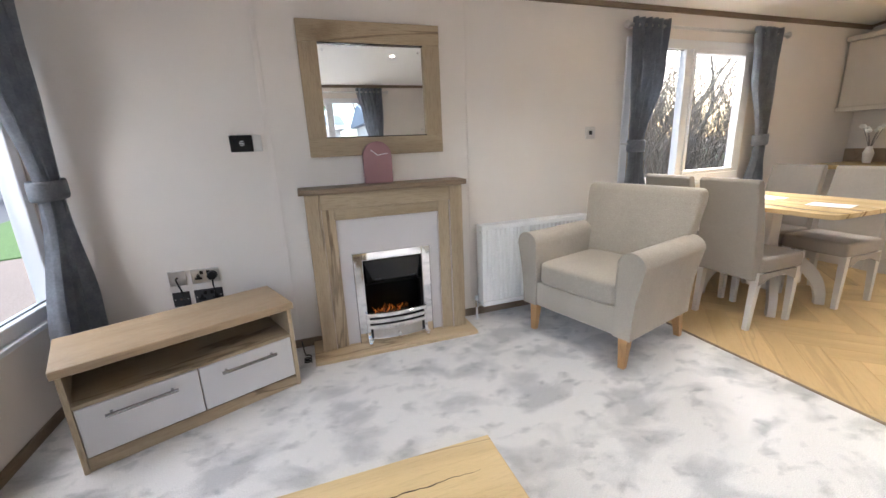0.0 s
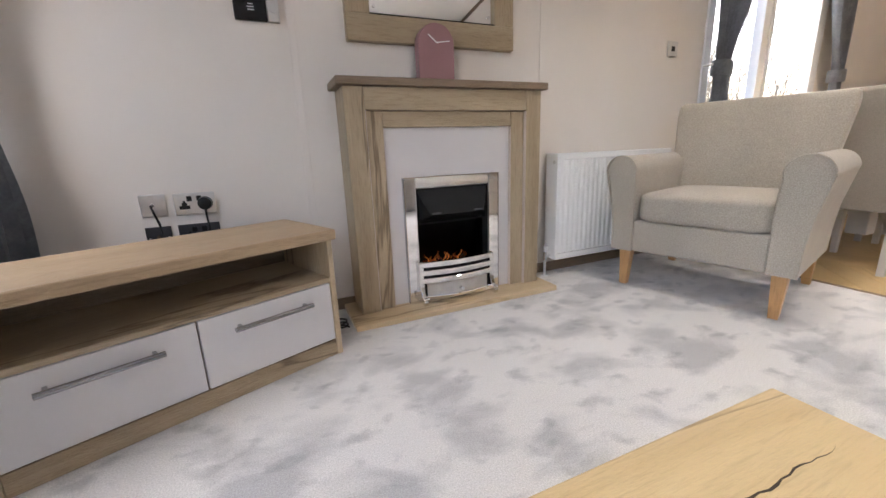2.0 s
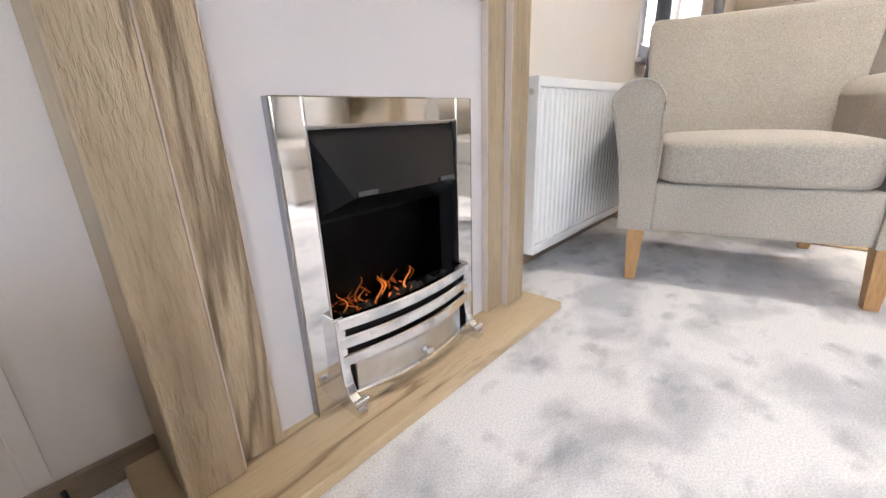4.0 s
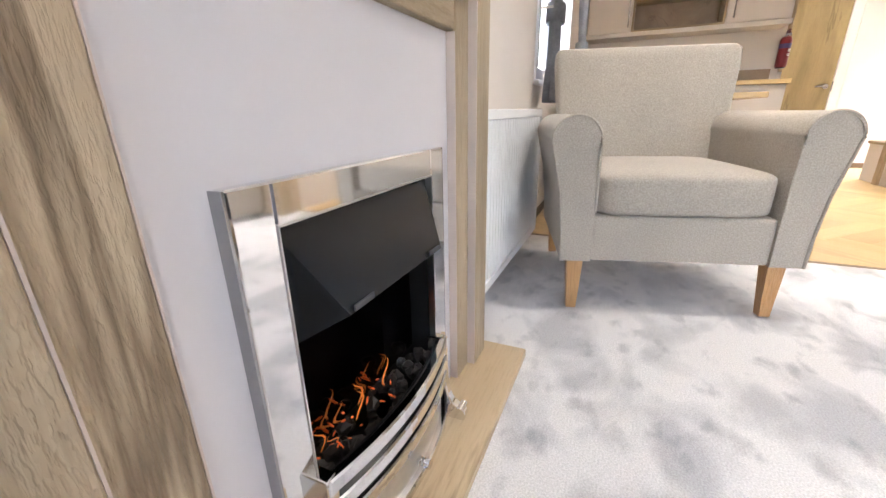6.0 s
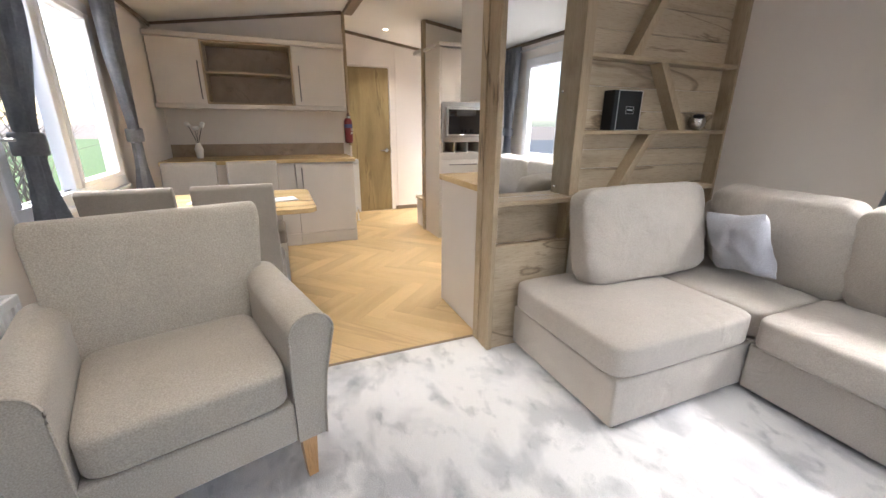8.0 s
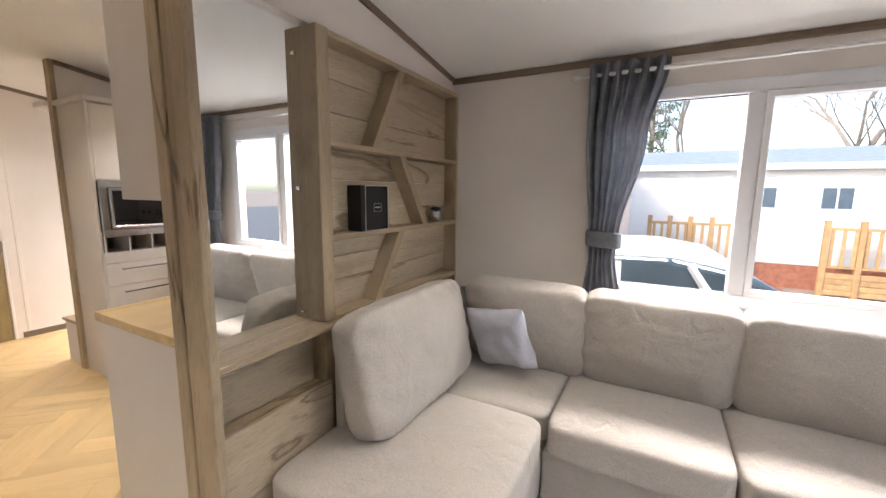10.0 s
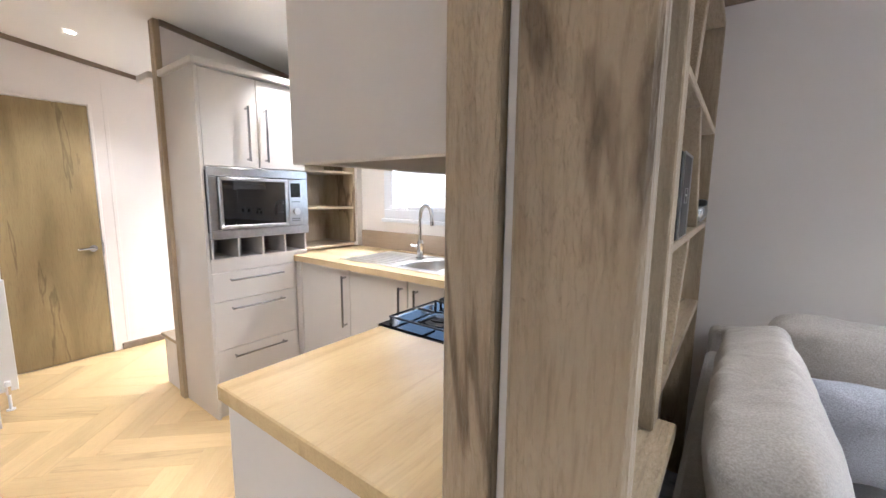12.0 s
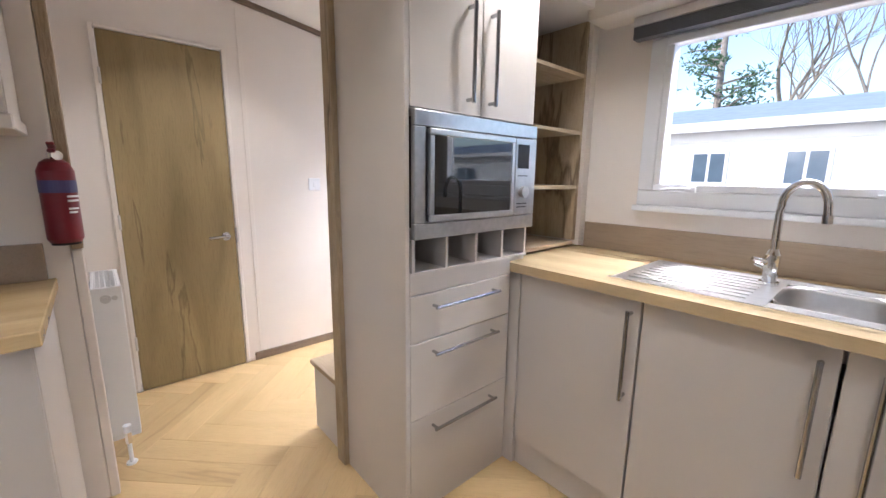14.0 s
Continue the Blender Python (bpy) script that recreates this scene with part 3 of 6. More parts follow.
for z in (0.3, 1.0, 1.75):
    part("hinge", rods(((-0.016, -1.972, z - 0.04), (-0.016, -1.972, z + 0.04), 0.006), n=8), STEEL, door)

# ---- lounge: fireplace ----
fp = thing("fireplace_surround", pose(-0.034, 0, 0), "oak effect fireplace surround with pale back panel on an oak hearth", "fireplace")
part("hearth", boxes((-0.524, -0.300, 0.0, 0.514, -0.002, 0.026), bevel=0.003), HEARTH, fp)
for s in (-1, 1):
    a, b = sorted((s * 0.389, s * 0.471))
    pil = part("pilaster", boxes((a, -0.187, 0.026, b, -0.002, 0.985), bevel=0.002), OAK_Z, fp)
    a, b = sorted((s * 0.3865, s * 0.3888))
    part("edge_banding", boxes((a, -0.186, 0.027, b, -0.166, 0.894), bevel=0), BANDING, pil, "pale edge banding")
    a, b = sorted((s * 0.3145, s * 0.3863))
    inn = part("inner_upright", boxes((a, -0.167, 0.026, b, -0.03, 0.893), bevel=0.002), OAK_Z, fp)
    a, b = sorted((s * 0.3123, s * 0.3143))
    part("edge_banding", boxes((a, -0.166, 0.027, b, -0.1475, 0.825), bevel=0), BANDING, inn, "pale edge banding")
part("frieze", boxes((-0.388, -0.185, 0.895, 0.388, -0.002, 0.985), bevel=0.002), OAK_X, fp)
part("inner_lintel", boxes((-0.3135, -0.165, 0.827, 0.3135, -0.03, 0.893), bevel=0.002), OAK_X, fp)
part("mantel_shelf", boxes((-0.500, -0.210, 0.987, 0.496, -0.002, 1.018), bevel=0.003), oak("mantel_oak", "x", (0.29, 0.21, 0.14), (0.22, 0.155, 0.10), knots=0.4), fp)
panel = [(-0.312, 0.026), (-0.312, 0.826), (0.312, 0.826), (0.312, 0.026), (0.215, 0.026), (0.215, 0.56), (-0.215, 0.56), (-0.215, 0.026)]
part("back_panel", prism(panel, "y", -0.147, -0.03), PANEL, fp, "off-white back panel")

fire = thing("electric_fire", pose(-0.032, -0.147, 0.026), "chrome framed electric fire with glowing coals set in the surround", "fire")
FW, FH = 0.241, 0.588
part("trim", join(boxes((-FW, -0.019, 0, -FW + 0.053, 0.0, FH), (FW - 0.053, -0.019, 0, FW, 0.0, FH), (-FW + 0.053, -0.019, FH - 0.048, FW - 0.053, 0.0, FH), bevel=0.0025)), CHROME, fire, "polished chrome trim")
for sx in (-1, 1):
    x0, x1 = sorted((sx * FW, sx * (FW + 0.003)))
    part("trim_edge", boxes((x0, -0.018, 0.0, x1, 0.0, FH - 0.001), bevel=0), HANDLE, fire, "dull steel trim edge")
part("firebox", boxes((-0.189, 0.115, 0.0, 0.189, 0.12, 0.552), (-0.191, -0.01, 0.0, -0.187, 0.12, 0.552), (0.187, -0.01, 0.0, 0.191, 0.12, 0.552),
                      (-0.189, -0.01, 0.547, 0.189, 0.12, 0.553), (-0.189, -0.02, 0.0, 0.189, 0.12, 0.006), bevel=0), BLACK, fire)
hood = bmesh.new()
tl, tr = hood.verts.new((-0.185, -0.004, 0.535)), hood.verts.new((0.185, -0.004, 0.535))
bl, br = hood.verts.new((-0.185, 0.020, 0.372)), hood.verts.new((0.185, 0.020, 0.372))
fl_, fr_ = hood.verts.new((-0.136, -0.060, 0.418)), hood.verts.new((0.136, -0.060, 0.418))
kl, kr = hood.verts.new((-0.185, 0.06, 0.535)), hood.verts.new((0.185, 0.06, 0.535))
for f_ in ((tl, fl_, fr_, tr), (tl, bl, fl_), (tr, fr_, br), (bl, br, fr_, fl_), (tl, tr, kr, kl), (kl, kr, br, bl), (tl, kl, bl), (tr, br, kr)):
    hood.faces.new(f_)
part("hood", hood, HOODMETAL, fire, "faceted black metal hood")
part("hood_label", boxes((-0.128, -0.0625, 0.420, -0.085, -0.0600, 0.428), bevel=0), DARKGREY, fire)
part("hood_label", boxes((0.085, -0.0625, 0.420, 0.128, -0.0600, 0.428), bevel=0), DARKGREY, fire)
part("opening_edge", boxes((-0.1885, -0.0205, 0.0, -0.1865, -0.006, 0.542), (0.1865, -0.0205, 0.0, 0.1885, -0.006, 0.542), (-0.1865, -0.0205, 0.539, 0.1865, -0.006, 0.541), bevel=0), STEEL, fire, "thin bright opening edge")
part("glass_front", boxes((-0.179, 0.034, 0.17, 0.179, 0.037, 0.36), bevel=0), glass_material("smoked_glass", (0.5, 0.5, 0.5)), fire)
coal = bmesh.new()
rng = random.Random(4)
for i in range(70):
    c = Vector((rng.uniform(-0.165, 0.165), rng.uniform(-0.03, 0.10), rng.uniform(0.125, 0.165)))
    b0 = len(coal.verts)
    bmesh.ops.create_icosphere(coal, subdivisions=1, radius=rng.uniform(0.010, 0.018), matrix=Matrix.Translation(c))
    coal.verts.ensure_lookup_table()
    for v in coal.verts[b0:]:
        v.co += Vector((rng.uniform(-1, 1), rng.uniform(-1, 1), rng.uniform(-1, 1))) * 0.004
tagged(part("coal_bed", coal, COAL, fire), kind="stuff")
ember = bmesh.new()
for i in range(34):
    c = Vector((rng.uniform(-0.15, 0.06), rng.uniform(-0.01, 0.08), rng.uniform(0.150, 0.188)))
    turn = Matrix.Rotation(rng.uniform(0, 3.14), 4, "Z") @ Matrix.Rotation(rng.uniform(-0.8, 0.8), 4, "Y")
    bmesh.ops.create_icosphere(ember, subdivisions=1, radius=rng.uniform(0.0025, 0.005), matrix=Matrix.Translation(c) @ turn @ Matrix.Diagonal((2.2, 0.6, 0.5, 1)))
tagged(part("embers", ember, EMBER, fire, "glowing orange embers"), kind="stuff")
for i in range(13):
    x, y, h, w = -0.135 + i * 0.018 + rng.uniform(-0.008, 0.008), 0.03 + rng.uniform(-0.02, 0.03), rng.uniform(0.02, 0.06), rng.uniform(0.002, 0.0045)
    fl = bmesh.new()
    rings = []
    for k in range(7):
        u = k / 6
        rr = w * math.sin(math.pi * (0.18 + 0.82 * u)) * (1 - 0.35 * u)
        cx = x + 0.012 * math.sin(5 * u + i)
        rings.append([fl.verts.new((cx + rr * math.cos(a * math.pi / 3), y + 0.4 * rr * math.sin(a * math.pi / 3), 0.17 + h * u)) for a in range(6)])
    for a, b in zip(rings, rings[1:]):
        for q in range(6):
            fl.faces.new((a[q], a[(q + 1) % 6], b[(q + 1) % 6], b[q]))
    part("flame", fl, FLAME, fire, "small orange flame", smooth=True)


def bowed(y0, bow, half, z0, z1, t, n=14):
    """A bar that bows outwards at its middle."""
    bm = bmesh.new()
    rows = []
    for i in range(n + 1):
        x = -half + 2 * half * i / n
        y = y0 - bow * (1 - (x / half) ** 2)
        rows.append([bm.verts.new(c) for c in ((x, y, z0 + 0.003), (x, y, z1 - 0.003), (x, y + 0.003, z1), (x, y + t, z1), (x, y + t, z0), (x, y + 0.003, z0))])
    for a, b in zip(rows, rows[1:]):
        for k in range(6):
            bm.faces.new((a[k], a[(k + 1) % 6], b[(k + 1) % 6], b[k]))
    bm.faces.new(rows[0])
    bm.faces.new(rows[-1][::-1])
    return bm


for z in (0.172, 0.132, 0.094):
    part("fret_bar", bowed(-0.044, 0.026, 0.190, z, z + 0.026, 0.014, 20), CHROME, fire, smooth=False)
part("fret_panel", bowed(-0.041, 0.025, 0.160, 0.028, 0.090, 0.006, 20), STEEL, fire, "curved steel ash panel")
rail = bowed(-0.050, 0.028, 0.178, 0.004, 0.034, 0.014, 24)
for v in rail.verts:
    # arched underside between the feet
    if v.co.z < 0.010:
        v.co.z += 0.013 * max(0.0, 1 - (v.co.x / 0.12) ** 2)
part("fret_foot_rail", rail, CHROME, fire)
part("fret_back", bowed(-0.026, 0.020, 0.178, 0.0, 0.19, 0.002), BLACK, fire)
part("knob", rods(((0, -0.064, 0.056), (0, -0.086, 0.056), 0.004), ((0, -0.069, 0.056), (0, -0.073, 0.056), 0.0085), ((0, -0.076, 0.056), (0, -0.080, 0.056), 0.0085),
                  ((0, -0.083, 0.056), (0, -0.092, 0.056), 0.0095)), CHROME, fire, smooth=True)
for s in (-1, 1):
    a, b = sorted((s * 0.176, s * 0.197))
    side = [(-0.004, 0.0), (-0.004, 0.200), (-0.040, 0.200), (-0.044, 0.194), (-0.044, 0.110), (-0.047, 0.080), (-0.052, 0.058), (-0.060, 0.042), (-0.074, 0.032), (-0.088, 0.026), (-0.092, 0.016), (-0.088, 0.0)]
    part("fret_side", prism(side, "x", a, b, 0.003, 2), CHROME, fire, "chrome upright with a flared foot")
    part("foot_stud", rods(((s * 0.184 - 0.016, -0.080, 0.030), (s * 0.184 + 0.016, -0.080, 0.030), 0.008)), CHROME, fire, smooth=True)

# ---- lounge: wall things ----
mir = thing("wall_mirror", pose(-0.031, 0, 0), "rectangular wall mirror in a broad oak frame above the mantel", "mirror")
for nm, bb, mm in (("frame_rail", (-0.407, -0.04, 1.805, 0.407, -0.002, 1.917), OAK_X), ("frame_rail", (-0.407, -0.04, 1.186, 0.407, -0.002, 1.292), OAK_X),
                   ("frame_stile", (-0.407, -0.038, 1.292, -0.303, -0.002, 1.805), OAK_Z), ("frame_stile", (0.303, -0.038, 1.292, 0.407, -0.002, 1.805), OAK_Z)):
    part(nm, boxes(bb, bevel=0.003), mm, mir)
for z in (1.800, 1.290):
    part("frame_lip", boxes((-0.310, -0.034, z, 0.310, -0.012, z + 0.008), bevel=0), GLOSS, mir)
part("mirror_glass", boxes((-0.309, -0.016, 1.291, 0.309, -0.010, 1.806), bevel=0), MIRROR, mir)
for x in (-0.28, 0.28):
    for z in (1.33, 1.77):
        part("mirror_screw", rods(((x, -0.015, z), (x, -0.022, z), 0.007), n=12), CHROME, mir)

clock = thing("mantel_clock", pose(-0.06, -0.07, 1.020), "matt rose arched mantel clock standing on the mantel shelf", "clock")
arch = [(-0.085, 0.0), (0.085, 0.0), (0.085, 0.16)] + [(0.085 * math.cos(a), 0.16 + 0.085 * math.sin(a)) for a in [math.pi * k / 16 for k in range(1, 16)]] + [(-0.085, 0.16)]
part("clock_body", prism(arch, "y", -0.025, 0.025, 0.003, 2), PINK, clock)
part("clock_hand", turned(boxes((-0.05, -0.029, -0.002, 0.004, -0.027, 0.002), bevel=0), Matrix.Translation((0, 0, 0.165)) @ Matrix.Rotation(radians(38), 4, "Y")), PAPER, clock)
part("clock_hand", turned(boxes((-0.004, -0.031, -0.002, 0.062, -0.029, 0.002), bevel=0), Matrix.Translation((0, 0, 0.165)) @ Matrix.Rotation(radians(-8), 4, "Y")), PAPER, clock)

th = thing("thermostat", pose(-0.77, 0, 1.28), "black and steel heating control panel on the wall", "thermostat")
part("case", boxes((-0.08, -0.020, -0.045, 0.035, -0.001, 0.045), bevel=0.003), GLOSS, th)
part("steel_plate", boxes((0.036, -0.020, -0.045, 0.08, -0.001, 0.045), bevel=0.003), STEEL, th)
part("dial", rods(((0.058, -0.02, 0.0), (0.058, -0.030, 0.0), 0.014)), STEEL, th)
for i, (w, z) in enumerate(((0.018, 0.012), (0.026, 0.002), (0.022, -0.008))):
    part("screen_text", boxes((-0.02 - w / 2, -0.0208, z - 0.002, -0.02 + w / 2, -0.0201, z + 0.002), bevel=0), PAPER, th)


def socket_plate(name, m, w, label, holes, plug=False, face=STEEL, kind="power"):
    """A wall plate. power: three pin holes and a switch for each outlet, a round plug in the last; aerial: one threaded stub."""
    s = thing(name, m, label, "socket")
    part("plate", boxes((-w / 2, -0.007, -0.043, w / 2, -0.001, 0.043), bevel=0.003, seg=2), face, s)
    for x in (-w / 2 + 0.012, w / 2 - 0.012):
        part("screw", rods(((x, -0.007, 0.0), (x, -0.0085, 0.0), 0.0035), n=10), STEEL, s)
    if kind == "aerial":
        part("aerial_stub", rods(((0, -0.007, 0.004), (0, -0.018, 0.004), 0.007), n=14), CHROME, s, smooth=True)
        if plug:
            part("cable", tube([(0, -0.018, 0.004), (-0.002, -0.034, 0.002), (0.004, -0.040, -0.02), (0.014, -0.030, -0.07), (0.020, -0.026, -0.16), (0.0, -0.03, -0.26)], 0.0045, 8), BLACK, s, smooth=True)
        return s
    for k, x in enumerate(holes):
        side = 0.019 * (1 if x < 0 else -1)
        part("insert", join(boxes((x - 0.004, -0.0085, 0.000, x + 0.004, -0.006, 0.014), bevel=0.0005),
                            boxes((x - 0.018, -0.0085, -0.020, x + 0.018, -0.006, -0.006), bevel=0.0005), boxes((x - 0.009, -0.0082, -0.012, x + 0.009, -0.006, 0.006), bevel=0.0005)), BLACK, s)
        part("switch", boxes((x + side - 0.009, -0.011, 0.010, x + side + 0.009, -0.006, 0.031), bevel=0.002), BLACK, s)
        if plug and k == len(holes) - 1:
            body = rods(((x, -0.008, 0.0), (x, -0.034, 0.0), 0.027, 0.024), ((x, -0.034, 0.0), (x, -0.040, 0.0), 0.024, 0.016), n=22)
            p = part("plug", body, BLACK, s, "round black plug", smooth=True)
            part("cable", tube([(x, -0.026, -0.018), (x, -0.030, -0.05), (x + 0.004, -0.032, -0.10), (x - 0.03, -0.03, -0.25)], 0.0045, 8), BLACK, p, smooth=True)
    return s


socket_plate("aerial_socket", pose(-1.233, 0, 0.560), 0.086, "steel aerial socket plate above the television unit", (0.0,), True, kind="aerial")
socket_plate("double_socket", pose(-1.094, 0, 0.558), 0.142, "steel double socket with a round black plug in it", (-0.036, 0.036), True)
socket_plate("aerial_socket", pose(-1.233, 0, 0.435), 0.086, "black aerial socket plate behind the television unit", (0.0,), face=DARKGREY, kind="aerial")
socket_plate("double_socket", pose(-1.094, 0, 0.435), 0.146, "black double socket behind the television unit", (-0.036, 0.036), face=DARKGREY)
sw = thing("wall_switch", pose(1.545, 0, 1.27), "steel switch plate with a black button", "switch")
part("plate", boxes((-0.043, -0.009, -0.043, 0.043, -0.001, 0.043), bevel=0.003), STEEL, sw)
part("button", boxes((-0.014, -0.013, -0.014, 0.014, -0.008, 0.014), bevel=0.002), BLACK, sw)


def radiator(name, m, length, height, label, ribs=True):
    """A finned panel radiator along local x, its face towards -y, its back at y = 0."""
    r = thing(name, m, label, "radiator")
    n = max(3, int(length / 0.034))
    prof = [(0.0, -0.030)]
    st = length / n
    for i in range(n):
        x = i * st
        prof += [(x + st * 0.10, -0.118), (x + st * 0.22, -0.123), (x + st * 0.72, -0.123), (x + st * 0.84, -0.118), (x + st * 0.92, -0.112)]
    prof += [(length, -0.118), (length, -0.030)]
    if ribs:
        part("front_panel", prism([(a, b + 0.004) for a, b in prof], "z", 0.035, height - 0.03), RADIATOR, r)
    part("panel_edge", boxes((0.0, -0.125, 0.0, length, -0.03, 0.034), bevel=0.004, seg=2), RADIATOR, r)
    part("panel_edge", boxes((0.0, -0.125, height - 0.032, length, -0.112, height), bevel=0.004, seg=2), RADIATOR, r)
    if not ribs:
        part("front_panel", boxes((0, -0.12, 0.034, length, -0.03, height - 0.032), bevel=0.003), RADIATOR, r)
    part("back_panel", boxes((0.0, -0.04, 0.034, length, -0.03, height), bevel=0.002), RADIATOR, r)
    for x in (0.0, length):
        part("side_cover", boxes((x - 0.004, -0.126, 0.02, x + 0.004, -0.028, height + 0.002), bevel=0.003), RADIATOR, r)
        part("bleed_plug", rods(((x - 0.008, -0.10, height - 0.045), (x + 0.008, -0.10, height - 0.045), 0.010), n=12), STEEL, r)
    if not ribs:
        # solid black boxes stand in for shade under the grille and behind the panel
        part("grille_void", boxes((0.006, -0.110, height - 0.03, length - 0.006, -0.042, height - 0.006), bevel=0), BLACK, r)
        part("back_void", boxes((0.01, -0.029, 0.03, length - 0.01, -0.003, height - 0.04), bevel=0), BLACK, r)
        part("end_cap", rods(((-0.012, -0.072, height - 0.045), (-0.004, -0.072, height - 0.045), 0.017), ((-0.015, -0.072, height - 0.045), (-0.012, -0.072, height - 0.045), 0.009), n=20), STEEL, r)
        part("top_grille", boxes(*[(i * 0.0225, -0.112, height - 0.004, i * 0.0225 + 0.0045, -0.04, height) for i in range(1, 16)],
                                 *[(0.0, -0.1115 + j * 0.0165, height - 0.0045, length, -0.1115 + j * 0.0165 + 0.0035, height - 0.0005) for j in range(5)], bevel=0), RADIATOR, r)
    k = int(length / 0.022)
    bars = [(0.006 + i * (length - 0.012) / k, -0.112, height - 0.006, 0.006 + i * (length - 0.012) / k + 0.007, -0.04, height) for i in range(k + 1)]
    bars += [(0.0, -0.112 + j * 0.036, height - 0.007, length, -0.112 + j * 0.036 + 0.004, height - 0.001) for j in range(3)]
    if ribs:
        part("top_grille", boxes(*bars, bevel=0), RADIATOR, r)
    for x in (0.08, length - 0.11):
        part("wall_bracket", boxes((x, -0.03, height * 0.3, x + 0.03, -0.001, height * 0.8), bevel=0), DARKGREY, r)
    part("valve", join(rods(((-0.035, -0.08, 0.02), (0.0, -0.08, 0.02), 0.008), ((-0.035, -0.08, -0.005), (-0.035, -0.08, 0.045), 0.012), n=12)), CHROME, r, smooth=True)
    part("valve_cap", rods(((-0.035, -0.08, 0.045), (-0.035, -0.08, 0.075), 0.014), n=14), UPVC, r, smooth=True)
    part("pipe", rods(((-0.035, -0.08, -0.1), (-0.035, -0.08, 0.0), 0.0075), ((-0.035, -0.08, -0.1), (-0.035, -0.08, -0.093), 0.02), n=12), UPVC, r, smooth=True)
    return r


radiator("radiator", pose(0.605, 0, 0.1), 0.86, 0.585, "white finned panel radiator on the wall behind the armchair")

# ---- lounge: television unit ----
tv = thing("television_unit", pose(-0.640, -0.440, 0, 0, 0, 22.6), "low oak television unit with two white drawers set across the corner", "tv unit")
TW, TD, TH = 0.893, 0.37, 0.475
part("top", boxes((-TW - 0.012, -0.014, TH - 0.036, 0.012, TD, TH), bevel=0.003), oak("tv_top_oak", "x", (0.52, 0.39, 0.25), (0.42, 0.30, 0.18), knots=0.15), tv)
for x in (-TW, -0.02):
    part("side_panel", boxes((x, 0, 0, x + 0.02, TD, TH - 0.036), bevel=0.002), OAK_Z, tv)
part("shelf", boxes((-TW + 0.02, 0.004, 0.285, -0.02, TD - 0.01, 0.303), bevel=0.002), OAK_X, tv)
# oak darkened in colour for the shade inside the open compartment
part("back_board", boxes((-TW + 0.02, TD - 0.012, 0.05, -0.02, TD - 0.002, TH - 0.036), bevel=0), oak("shaded_back_oak", "x", (0.22, 0.17, 0.12), (0.16, 0.12, 0.08), knots=0.2), tv)
part("plinth", boxes((-TW + 0.02, 0.006, 0.0, -0.02, 0.024, 0.062), bevel=0.002), OAK_X, tv)
part("base_board", boxes((-TW + 0.02, 0.024, 0.045, -0.02, TD - 0.012, 0.062), bevel=0), OAK_X, tv)
for x0, x1 in ((-TW + 0.023, -TW / 2 - 0.0025), (-TW / 2 + 0.0025, -0.023)):
    d = part("drawer_front", boxes((x0, 0.004, 0.066, x1, 0.022, 0.282), bevel=0.002), WHITE, tv, "white drawer front")
    c = (x0 + x1) / 2
    part("drawer_handle", join(boxes((c - 0.11, -0.026, 0.228, c - 0.10, 0.004, 0.238), (c + 0.10, -0.026, 0.228, c + 0.11, 0.004, 0.238), bevel=0.001), rods(((c - 0.125, -0.026, 0.233), (c + 0.125, -0.026, 0.233), 0.008), n=12)), HANDLE, d, "steel bar handle")
cord = [(-0.60 + 0.02 * math.cos(k * 0.7), -0.24 + 0.02 * math.sin(k * 0.7) + 0.003 * k, 0.006 + 0.0005 * k) for k in range(22)] + [(-0.62, -0.10, 0.01), (-0.63, -0.03, 0.05)]
single("power_cord", tube(cord, 0.004, 8), BLACK, "coiled black power cord on the carpet beside the hearth", "cable", smooth=True)

# ---- lounge: coffee table ----
ct = thing("coffee_table", pose(-0.445, -1.75, 0), "low pale oak coffee table with a dark split in its top", "table")
part("tabletop", boxes((-0.425, -0.26, 0.245, 0.425, 0.26, 0.287), bevel=0.004, seg=2), TABLE_OAK, ct)
CRACK_Y = 0.135
crack = []
for i in range(40):
    x = -0.32 + i * 0.017
    y = CRACK_Y + 0.0025 * math.sin(i * 0.8) + 0.0015 * math.sin(i * 2.3)
    wd = 0.0030 * math.sin(math.pi * (i + 0.5) / 40) * (0.55 + 0.45 * math.sin(i * 0.9) ** 2)
    crack.append((x, y, wd))
part("split", prism([(x, y - w) for x, y, w in crack] + [(x, y + w) for x, y, w in crack[::-1]], "z", 0.2871, 0.2876), mat("dark_split", (0.045, 0.028, 0.015), 0.8, var=0.3), ct, "dark crack along the grain")
for x, y in ((-0.10, 0.14), (0.24, -0.1), (-0.3, -0.14), (0.05, -0.2)):
    part("knot", rods(((x, y, 0.2871), (x, y, 0.2875), 0.008), n=10), mat("knot", (0.16, 0.09, 0.04), 0.7, var=0.3), ct)
for sx in (-1, 1):
    for sy in (-1, 1):
        part("leg", boxes((sx * 0.395 - 0.03, sy * 0.23 - 0.03, 0, sx * 0.395 + 0.03, sy * 0.23 + 0.03, 0.245), bevel=0.003), OAK_Z, ct)
for y in (-0.24, 0.22):
    part("apron", boxes((-0.365, y, 0.19, 0.365, y + 0.02, 0.245), bevel=0.002), OAK_X, ct)

# ---- lounge: armchair ----
ac = thing("armchair", pose(1.222, -0.610, 0, 0, 0, -74.8), "beige fabric armchair with scroll arms on tapered beech legs", "armchair")


